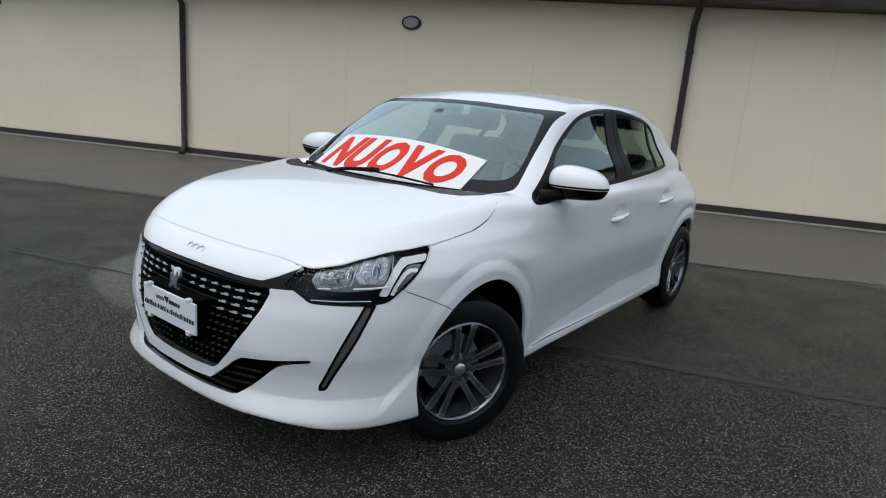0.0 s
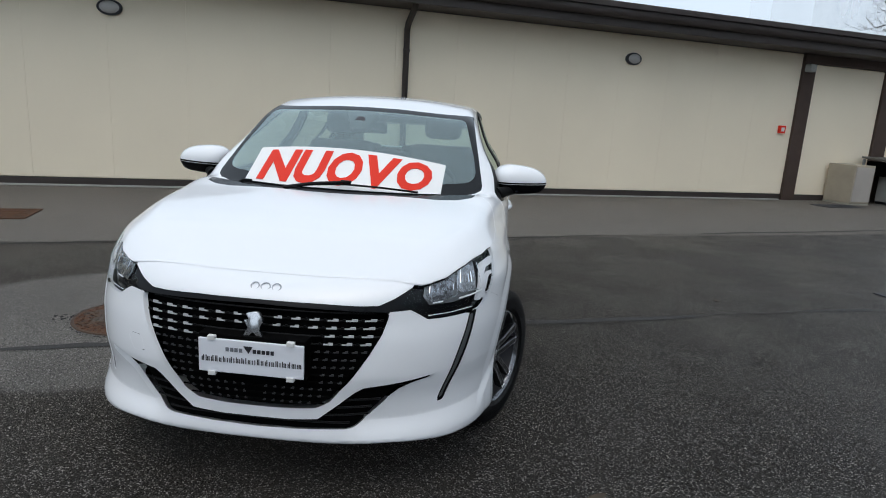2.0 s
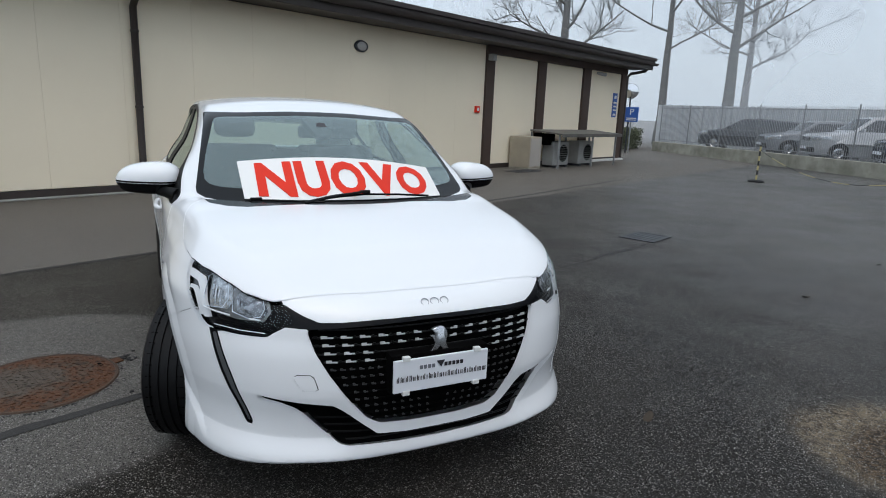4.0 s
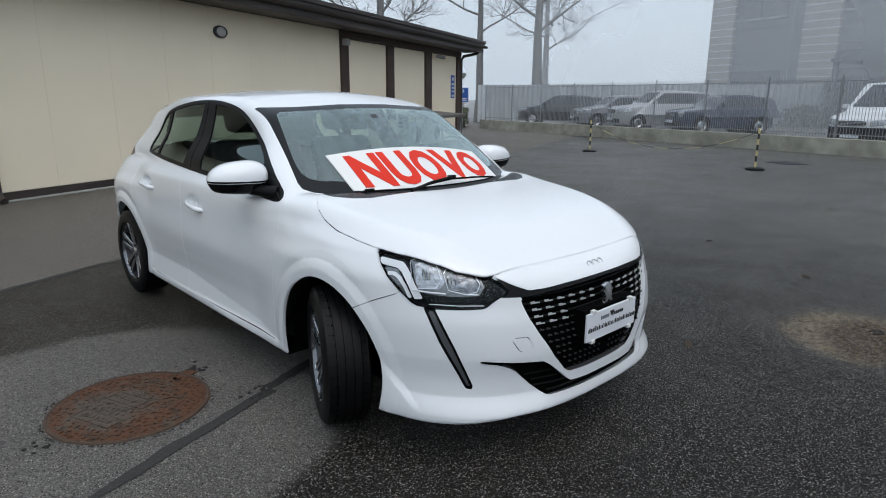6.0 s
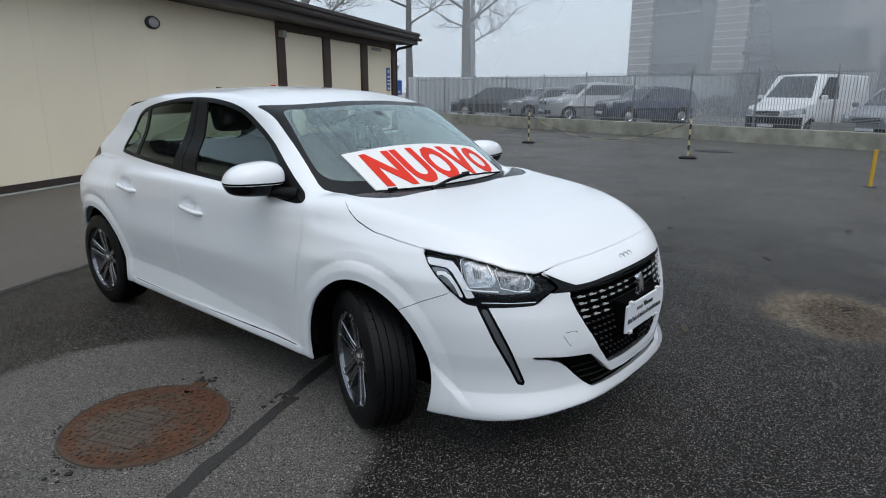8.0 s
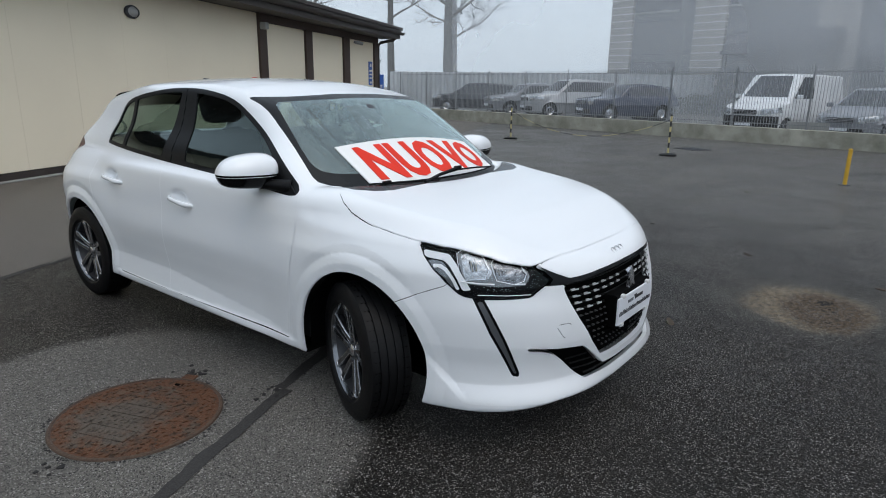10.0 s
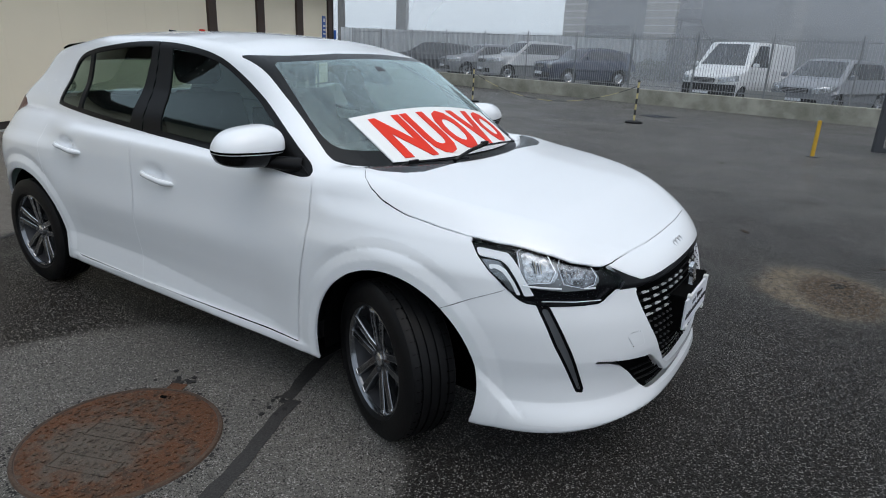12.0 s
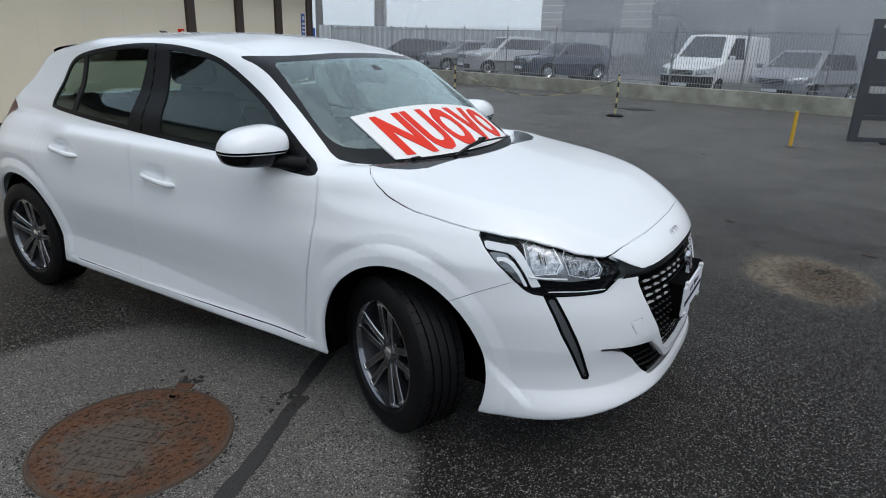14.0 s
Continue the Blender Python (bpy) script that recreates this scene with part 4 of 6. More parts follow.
    for k in range(4):
        a = radians(90 * k + 30)
        part("wheel_bolt", lathe(bmesh.new(), [(0.001, 0.067), (0.009, 0.067), (0.011, 0.060)], 10, pose(0.046 * math.cos(a), 0.046 * math.sin(a), 0)), "alloy_dark", hub)
    return hub


for sx in (-1, 1):
    for y, steer, king, pivot in ((AXLE, -24, 0.658, 0.124), (BASE, 0, 0.640, 0.126)):
        wheel(pose(sx * king, y, TYRE, 0, 0, steer) @ pose(sx * pivot, 0, 0) @ pose(0, 0, 0, 0, 90 * sx, 0) @ pose(0, 0, 0, 0, 0, 24 if sx > 0 else 57), sx)


def mirror_shape(x, y, z):
    """A door mirror's housing, right of the car; negative inside."""
    u, v, w = (x + 0.898) / 0.144, (y - 0.682) / 0.100, (z - 1.034) / 0.088
    c = math.cos(0.30)
    s = math.sin(0.30)
    u, v = u * c - v * s * 0.7, u * s * 1.1 + v * c
    k = 1 + 0.28 * np.clip(-w, 0, 1)
    egg = (np.abs(u * k) ** 2.8 + np.abs(v * k) ** 2.6 + np.abs(w - 0.16 * u) ** 2.3) ** (1 / 2.6) - 1
    return smax(smax(egg * 0.085, (y - 0.742) * 0.9, 0.012), 0.968 - z - 0.10 * (x + 0.9), 0.018)


mp, mf = skin(mirror_shape, (-1.10, 0.52, 0.90), (-0.70, 0.83, 1.16), 0.0055)
for sx in (1, -1):
    shell = Skin(mp, mf, "cap")
    shell.stamp("lower", lambda x, y, z: z - 1.024 + 0.03 * (x + 0.9), ("cap",))
    shell.stamp("glass", lambda x, y, z: 0.7395 - y, ("cap", "lower"))
    shell.stamp("line", lambda x, y, z: np.abs(z - 1.031 + 0.03 * (x + 0.9)) - 0.0042, ("cap",))
    mirror = None
    for name, regs, mat in (("mirror_cap", ("cap",), "paint"), ("mirror_base", ("lower",), "black"), ("mirror_glass", ("glass",), "chrome"), ("mirror_groove", ("line",), "gap")):
        me = shell.mesh(name, regs, f=mirror_shape, push=-0.002 if name == "mirror_groove" else 0.0)
        if sx < 0:
            me.transform(Matrix.Diagonal((-1, 1, 1, 1)))
            me.flip_normals()
        if mirror is None:
            mirror = part("door_mirror", me, mat, car, "white door mirror with a black underside")
        else:
            part(name, me, mat, mirror)
    foot = bmesh.new()
    tube(foot, [(-0.775 * sx, 0.52, 0.975), (-0.83 * sx, 0.59, 0.985), (-0.88 * sx, 0.67, 0.99)], [0.035, 0.026, 0.022], 10)
    part("mirror_arm", foot, "trim", mirror, smooth=40)
    sail = bmesh.new()
    tri_pts = [(0.452, 0.950), (0.70, 0.962), (0.70, 1.105)]
    a = [sail.verts.new((-sx * (side_skin(yy, zz) + 0.003), yy, zz)) for yy, zz in tri_pts]
    b = [sail.verts.new((-sx * (side_skin(yy, zz) - 0.02), yy, zz)) for yy, zz in tri_pts]
    sail.faces.new(a), sail.faces.new(b[::-1])
    for i in range(3):
        sail.faces.new((a[i], b[i], b[(i + 1) % 3], a[(i + 1) % 3]))
    bmesh.ops.recalc_face_normals(sail, faces=sail.faces)
    part("window_sail", sail, "trim", car)
    # door handles over their hollows
    for y0, y1, z0 in ((1.258, 1.512, 0.797), (2.038, 2.292, 0.841)):
        h = bmesh.new()
        path = []
        for k in range(9):
            f = k / 8
            yy = y0 + (y1 - y0) * f
            bulge = 0.032 * math.sin(math.pi * f) ** 0.6
            path.append((-sx * (side_skin(yy, z0) + bulge - 0.008), yy, z0 + 0.022 * f))
        tube(h, path, [0.009, 0.014, 0.015, 0.014, 0.013, 0.0125, 0.012, 0.011, 0.008], 10)
        part("door_handle", h, "paint", car, smooth=60)

# wipers and the cowl they stand on
cowl = bmesh.new()
xs = np.linspace(-0.585, 0.585, 34)
near = [cowl.verts.new((x, float(screen_y(x, 0.955)) - 0.055, 0.962 - 0.045 * (abs(x) / 0.66) ** 3)) for x in xs]
back = [cowl.verts.new((x, float(screen_y(x, 0.975)) - 0.004, 0.977)) for x in xs]
for i in range(33):
    cowl.faces.new((near[i], near[i + 1], back[i + 1], back[i]))
part("cowl", cowl, "trim", car)


def on_screen(x, z, off):
    return (x, float(screen_y(x, z)) - off, z + off * 0.5)


for arm_line, blade_line in (
        (((-0.250, 0.964, 0.030), (-0.12, 0.985, 0.040), (0.05, 1.001, 0.044)), ((-0.23, 0.970), (-0.09, 0.986), (0.05, 0.994), (0.22, 0.989), (0.40, 0.976))),
        (((-0.520, 0.958, 0.030), (-0.50, 0.966, 0.036), (-0.46, 0.972, 0.036)), ((-0.52, 0.966), (-0.48, 0.970), (-0.40, 0.972), (-0.28, 0.970), (-0.16, 0.966)))):
    wiper = part("wiper_arm", tube(bmesh.new(), [on_screen(*p) for p in arm_line], [0.009, 0.008, 0.006], 8), "trim", car, smooth=40)
    part("wiper_blade", tube(bmesh.new(), [on_screen(x, z, 0.032) for x, z in blade_line], 0.0055, 6), "black", wiper)
    kx, kz = arm_line[-1][0], arm_line[-1][1]
    part("wiper_clip", boxed((-0.026, -0.008, -0.007), (0.026, 0.008, 0.008), 0.003, Matrix.Translation(on_screen(kx, kz, 0.042))), "trim", wiper)

# inside: dashboard, wheel, seats, sensor housing, floor
dash = bmesh.new()
prof = [(0.34, 0.93), (0.60, 0.985), (0.78, 0.975), (0.86, 0.90), (0.84, 0.70), (0.80, 0.50)]
rows = []
for x in np.linspace(-0.68, 0.68, 9):
    rows.append([dash.verts.new((x, y + 0.10 * (abs(x) / 0.68) ** 2, z - 0.03 * (abs(x) / 0.68) ** 3)) for y, z in prof])
for p, q in zip(rows, rows[1:]):
    for i in range(len(prof) - 1):
        dash.faces.new((p[i], q[i], q[i + 1], p[i + 1]))
part("dashboard", dash, "seat", car, smooth=50)
part("steering_wheel", lathe(bmesh.new(), [(0.170 + 0.015 * math.cos(a), 0.015 * math.sin(a)) for a in [2 * math.pi * k / 8 for k in range(8)]], 32, pose(0.36, 0.98, 0.93, -64, 0, 0), True), "trim", car, smooth=60)
part("cabin_floor", boxed((-0.72, 0.50, 0.22), (0.72, 2.9, 0.30)), "seat", car)
part("cabin_rear", boxed((-0.66, 2.72, 0.30), (0.66, 2.78, 1.02), 0.03), "seat", car)


def cushion(lo, hi, m=None):
    return boxed(lo, hi, 0.05, m)


for sx in (-1, 1):
    seat_m = pose(sx * 0.36, 1.26, 0.57)
    st = part("front_seat", cushion((-0.25, -0.30, -0.10), (0.25, 0.25, 0.06), seat_m), "seat", car, "dark cloth seat with a headrest", smooth=60)
    part("seat_back", cushion((-0.235, -0.055, 0.0), (0.235, 0.075, 0.60), seat_m @ pose(0, 0.22, 0.02, -20, 0, 0)), "seat", st, smooth=60)
    part("headrest", cushion((-0.13, -0.05, 0.64), (0.13, 0.05, 0.81), seat_m @ pose(0, 0.22, 0.02, -18, 0, 0)), "seat", st, smooth=60)
    part("door_lining", boxed((sx * 0.70 - 0.02, 0.62, 0.30), (sx * 0.70 + 0.02, 2.55, 0.955), 0.015), "seat", car)
rear_seat = part("rear_seat", cushion((-0.62, 2.15, 0.45), (0.62, 2.62, 0.62)), "seat", car, "dark cloth rear bench", smooth=60)
part("seat_back", cushion((-0.62, -0.06, 0.0), (0.62, 0.06, 0.50), pose(0, 2.58, 0.58, -18, 0, 0)), "seat", rear_seat, smooth=60)
for x in (-0.38, 0.0, 0.38):
    part("headrest", cushion((x - 0.11, -0.045, 0.42), (x + 0.11, 0.045, 0.53), pose(0, 2.58, 0.58, -16, 0, 0)), "seat", rear_seat, smooth=60)
part("headlining", hull.mesh("headlining", ("body",), lambda x, y, z: (z > 1.30) & (np.abs(x) < 0.56), push=-0.03), "beige", car)
house = bmesh.new()
prism(house, rounded([(-0.085, 0.085), (0.085, 0.085), (0.062, -0.02), (0.036, -0.095), (-0.036, -0.095), (-0.062, -0.02)], 3), 0.030, Matrix.Translation(on_screen(-0.02, 1.325, -0.015)) @ pose(0, 0, 0, 31, 0, 0), 0.006)
bmesh.ops.translate(house, verts=house.verts, vec=(0, 0.012, -0.026))
part("sensor_housing", house, "trim", car, "dark sensor housing behind the windscreen", smooth=50)
lens_plate = prism(bmesh.new(), [(-0.030, -0.018), (0.030, -0.018), (0.020, 0.022), (-0.020, 0.022)], 0.004, Matrix.Translation(on_screen(-0.02, 1.318, -0.004)) @ pose(0, 0, 0, 31, 0, 0))
part("sensor_window", lens_plate, "alloy_dark", car)
part("rear_view_mirror", boxed((-0.12, -0.015, -0.035), (0.12, 0.015, 0.035), 0.012, pose(-0.0, 0.86, 1.275, 12, 0, -12)), "trim", car, smooth=60)
part("roof_aerial", tube(bmesh.new(), [(0, 2.36, 1.425), (0, 2.40, 1.452), (0, 2.46, 1.462)], [0.016, 0.012, 0.005], 8), "trim", car, smooth=50)
spoiler = bmesh.new()
rows = []
for x in np.linspace(-0.46, 0.46, 11):
    k = abs(x) / 0.46
    rows.append([spoiler.verts.new((x, y - 0.040 * k * k, z - 0.014 * k * k)) for y, z in ((2.64, 1.390), (2.82, 1.370), (2.885, 1.352), (2.85, 1.268), (2.64, 1.285))])
for p, q in zip(rows, rows[1:]):
    for i in range(5):
        spoiler.faces.new((p[i], q[i], q[(i + 1) % 5], p[(i + 1) % 5]))
bmesh.ops.recalc_face_normals(spoiler, faces=spoiler.faces)
part("roof_spoiler", spoiler, "black", car, "black roof spoiler", smooth=50)

# ---- the sales card under the wipers ----
def card_point(u, v, off=0.0):
    """u from -1 to 1 across, v from 0 to 1 up the card, lying on the windscreen."""
    x = 0.001 + 0.502 * u
    z = 0.985 - 0.002 * u + v * (0.139 - 0.012 * u + 0.038 * (1 - u * u))
    return tuple(CAR @ Vector((x, float(screen_y(x, z)) - 0.014 - off * 0.86, z + off * 0.5)))


card_bm = bmesh.new()
grids = []
for off in (0.0, -0.006):
    grids.append([[card_bm.verts.new(card_point(-1 + 2 * i / 24, j / 5, off)) for j in range(6)] for i in range(25)])
for g, rev in zip(grids, (False, True)):
    for i in range(24):
        for j in range(5):
            q = (g[i][j], g[i + 1][j], g[i + 1][j + 1], g[i][j + 1])
            card_bm.faces.new(q[::-1] if rev else q)
loop = [(i, 0) for i in range(25)] + [(24, j) for j in range(1, 6)] + [(i, 5) for i in range(23, -1, -1)] + [(0, j) for j in range(4, 0, -1)]
for (i, j), (k, l) in zip(loop, loop[1:] + loop[:1]):
    card_bm.faces.new((grids[0][i][j], grids[1][i][j], grids[1][k][l], grids[0][k][l]))
card = part("sales_sign", card_bm, "paper", None, "", smooth=30)
tagged(card, "white card sign with bold red lettering under the wipers", "sign")
for k, ch in enumerate("NUOVO"):
    ob = lettering("letter", ch, 0.27, "red", card, Matrix.Identity(4), 0.002, stretch=1.0, bold=0.011)
    co = np.array([v.co[:] for v in ob.data.vertices])
    cx = (co[:, 0].max() + co[:, 0].min()) / 2
    wide, tall = co[:, 0].max() - co[:, 0].min(), co[:, 1].max() - co[:, 1].min()
    mid_y = (co[:, 1].max() + co[:, 1].min()) / 2
    bmx = bmesh.new()
    bmx.from_mesh(ob.data)
    bmesh.ops.triangulate(bmx, faces=bmx.faces)
    for v in bmx.verts:
        u = -0.690 + 0.352 * k + (v.co.x - cx) / wide * (0.345, 0.31, 0.345, 0.36, 0.345)[k] + 0.02 * ((v.co.y - mid_y) / tall)
        w = 0.485 + (v.co.y - mid_y) / tall * 0.84
        v.co = Vector(card_point(u, w, 0.004 if v.co.z > 0 else 0.001))
    bmx.to_mesh(ob.data)
    bmx.free()

# ---- the yard: one sheet of asphalt with its patches, joints and covers ----
def yard_material():
    """Wet asphalt: stone chips, damp and dry areas, a far area paled by painted sheen, an older paler strip along the
    building, a dried patch and a sandy one.
    """
    m = bpy.data.materials.new("wet_asphalt")
    m.use_nodes = True
    n, l = m.node_tree.nodes, m.node_tree.links
    p = n["Principled BSDF"]
    geo = n.new("ShaderNodeNewGeometry")
    sep = n.new("ShaderNodeSeparateXYZ")
    l.new(geo.outputs["Position"], sep.inputs[0])

    def math_node(op, a, b=None, c=None, clamp=False):
        k = n.new("ShaderNodeMath")
        k.operation, k.use_clamp = op, clamp
        for i, v in enumerate((a, b, c)):
            if v is None:
                continue
            if isinstance(v, (int, float)):
                k.inputs[i].default_value = v
            else:
                l.new(v, k.inputs[i])
        return k.outputs[0]

    def tex(scale, detail=3.0, rough=0.55):
        t = n.new("ShaderNodeTexNoise")
        t.inputs["Scale"].default_value, t.inputs["Detail"].default_value, t.inputs["Roughness"].default_value = scale, detail, rough
        l.new(geo.outputs["Position"], t.inputs["Vector"])
        return t.outputs["Fac"]

    def span(v, a, b, to0=0.0, to1=1.0):
        r = n.new("ShaderNodeMapRange")
        r.interpolation_type = "SMOOTHSTEP"
        for key, val in (("From Min", a), ("From Max", b), ("To Min", to0), ("To Max", to1)):
            r.inputs[key].default_value = val
        l.new(v, r.inputs["Value"])
        return r.outputs[0]

    def mix(f, a, b):
        k = n.new("ShaderNodeMix")
        k.data_type = "RGBA"
        l.new(f, k.inputs["Factor"])
        for key, v in (("A", a), ("B", b)):
            if isinstance(v, tuple):
                k.inputs[key].default_value = (*v, 1)
            else:
                l.new(v, k.inputs[key])
        return k.outputs["Result"]

    def disc(x, y, rx, ry, turn, wobble, edge):
        """1 inside an uneven ellipse."""
        c, s = math.cos(radians(turn)), math.sin(radians(turn))
        dx, dy = math_node("SUBTRACT", sep.outputs[0], x), math_node("SUBTRACT", sep.outputs[1], y)
        u = math_node("ADD", math_node("MULTIPLY", dx, c / rx), math_node("MULTIPLY", dy, s / rx))
        v = math_node("ADD", math_node("MULTIPLY", dx, -s / ry), math_node("MULTIPLY", dy, c / ry))
        r = math_node("SQRT", math_node("ADD", math_node("MULTIPLY", u, u), math_node("MULTIPLY", v, v)))
        r = math_node("ADD", r, math_node("MULTIPLY", math_node("SUBTRACT", tex(1.7), 0.5), wobble))
        return span(r, 1.0 + edge, 1.0 - edge)

    vor = n.new("ShaderNodeTexVoronoi")
    vor.inputs["Scale"].default_value = 245
    l.new(geo.outputs["Position"], vor.inputs["Vector"])
    chips = n.new("ShaderNodeSeparateColor")
    l.new(vor.outputs["Color"], chips.inputs[0])
    vor_big = n.new("ShaderNodeTexVoronoi")
    vor_big.inputs["Scale"].default_value = 118
    l.new(geo.outputs["Position"], vor_big.inputs["Vector"])
    big = n.new("ShaderNodeSeparateColor")
    l.new(vor_big.outputs["Color"], big.inputs[0])
    big_chip = math_node("MULTIPLY", span(big.outputs[0], 0.90, 0.97), span(vor_big.outputs["Distance"], 0.48, 0.30))
    pale_chip = span(chips.outputs[0], 0.82, 0.97)
    dark_chip = span(chips.outputs[1], 0.55, 0.95)
    blotch, broad = span(tex(1.1, 5), 0.35, 0.68), span(tex(0.22, 4), 0.38, 0.62)
    across = math_node("ADD", math_node("MULTIPLY", sep.outputs[0], -0.430), math_node("MULTIPLY", sep.outputs[1], 0.903))
    strip = span(math_node("ADD", across, math_node("MULTIPLY", math_node("SUBTRACT", tex(2.5), 0.5), 0.10)), 3.67, 3.74)
    far_dry_sheen = disc(13.5, 1.5, 12.0, 8.5, 60, 0.5, 0.35)
    core = disc(2.15, -1.33, 0.38, 0.25, 14, 0.6, 0.28)
    dry = disc(-1.62, 0.74, 1.16, 1.10, 20, 0.16, 0.06)
    sand = disc(2.17, -1.23, 0.47, 0.38, 14, 0.7, 0.22)
    rim = disc(2.17, -1.23, 0.62, 0.52, 14, 0.8, 0.4)
    base = mix(blotch, (0.0070, 0.0057, 0.0047), (0.0165, 0.0134, 0.0108))
    base = mix(math_node("MULTIPLY", broad, 0.5), base, (0.026, 0.0220, 0.0185))
    # far asphalt paler: drier ground plus the fog's grazing sheen, put into the colour
    base = mix(math_node("MULTIPLY", far_dry_sheen, 0.85), base, mix(blotch, (0.120, 0.113, 0.104), (0.165, 0.157, 0.145)))
    streak = span(tex(0.75, 6, 0.65), 0.50, 0.64)
    base = mix(math_node("MULTIPLY", streak, 0.30), base, (0.012, 0.0102, 0.0088))
    base = mix(strip, base, mix(blotch, (0.155, 0.139, 0.121), (0.190, 0.172, 0.150)))
    base = mix(math_node("MULTIPLY", dry, 0.95), base, mix(blotch, (0.140, 0.131, 0.118), (0.178, 0.167, 0.150)))
    base = mix(math_node("MULTIPLY", rim, 0.35), base, (0.08, 0.07, 0.055))
    base = mix(math_node("MULTIPLY", sand, 0.85), base, mix(span(tex(22, 4), 0.35, 0.65), (0.29, 0.228, 0.152), (0.115, 0.090, 0.062)))
    base = mix(math_node("MULTIPLY", core, 0.92), base, mix(span(tex(34, 5), 0.44, 0.56), (0.125, 0.082, 0.046), (0.030, 0.021, 0.014)))
    base = mix(math_node("MULTIPLY", pale_chip, 0.72), base, (0.46, 0.44, 0.41))
    base = mix(math_node("MULTIPLY", big_chip, 0.75), base, (0.52, 0.50, 0.46))
    base = mix(math_node("MULTIPLY", dark_chip, 0.85), base, (0.004, 0.004, 0.004))
    l.new(base, p.inputs["Base Color"])
    damp = math_node("ADD", math_node("MULTIPLY", strip, 0.16), math_node("MULTIPLY", dry, 0.28))
    damp = math_node("ADD", damp, math_node("MULTIPLY", sand, 0.3))
    rough = math_node("ADD", math_node("ADD", span(blotch, 0, 1, 0.36, 0.48), damp), math_node("MULTIPLY", broad, -0.06), clamp=True)
    l.new(rough, p.inputs["Roughness"])
    p.inputs["Specular IOR Level"].default_value = 0.14
    height = math_node("ADD", math_node("MULTIPLY", vor.outputs["Distance"], -0.9), math_node("MULTIPLY", tex(320, 2), 0.4))
    height = math_node("ADD", height, math_node("MULTIPLY", math_node("MULTIPLY", sand, tex(16, 3)), 1.5))
    b = n.new("ShaderNodeBump")
    b.inputs["Strength"].default_value, b.inputs["Distance"].default_value = 0.75, 0.010
    l.new(height, b.inputs["Height"])
    l.new(b.outputs[0], p.inputs["Normal"])
    return m


MAT["asphalt"] = yard_material()
gbm = bmesh.new()
xs = [-600, -100, -30] + [-20 + 2.0 * i for i in range(26)] + [45, 100, 600]
grid = [[gbm.verts.new((x, y, 0.0)) for y in xs] for x in xs]
for i in range(len(xs) - 1):
    for j in range(len(xs) - 1):
        gbm.faces.new((grid[i][j], grid[i + 1][j], grid[i + 1][j + 1], grid[i][j + 1]))
tagged(part("ground", gbm, "asphalt"), "dark wet asphalt yard with paler dry patches and painted far sheen", "ground", kind="structure")
MAT["tar"] = material("tar_joint", (0.015, 0.0132, 0.0115), 0.75, vary=0.6, scale=9, grain=0.75, grain_scale=190, bump=0.3, bump_scale=120)


def tar_joint(start, end, width, seed):
    rnd = random.Random(seed)
    a, b = Vector(start), Vector(end)
    n = int((b - a).length / 0.07)
    side = Vector((-(b - a).y, (b - a).x)).normalized()
    bm, rows, w, off = bmesh.new(), [], width, 0.0
    for i in range(n + 1):
        w = max(width * 0.35, min(width * 1.5, w + rnd.uniform(-0.32, 0.32) * width))
        off = max(-0.05, min(0.05, off + rnd.uniform(-0.012, 0.012)))
        c = a + (b - a) * i / n + side * off
        rows.append((bm.verts.new((*(c - side * w / 2), 0.0035)), bm.verts.new((*(c + side * w / 2), 0.0035))))
    for p, q in zip(rows, rows[1:]):
        bm.faces.new((p[0], q[0], q[1], p[1]))
    tagged(part("tar_joint", bm, "tar"), "dark tar-filled joint in the asphalt", "road joint", "joints", "structure")


tar_joint((-3.2, -0.42), (-0.9, 0.50), 0.048, 1)
tar_joint((-0.9, 0.50), (4.6, 2.86), 0.05, 2)
tar_joint((-16, -3.85), (-0.85, 3.63), 0.05, 3)
tar_joint((-0.85, 3.63), (9.0, 8.85), 0.05, 4)


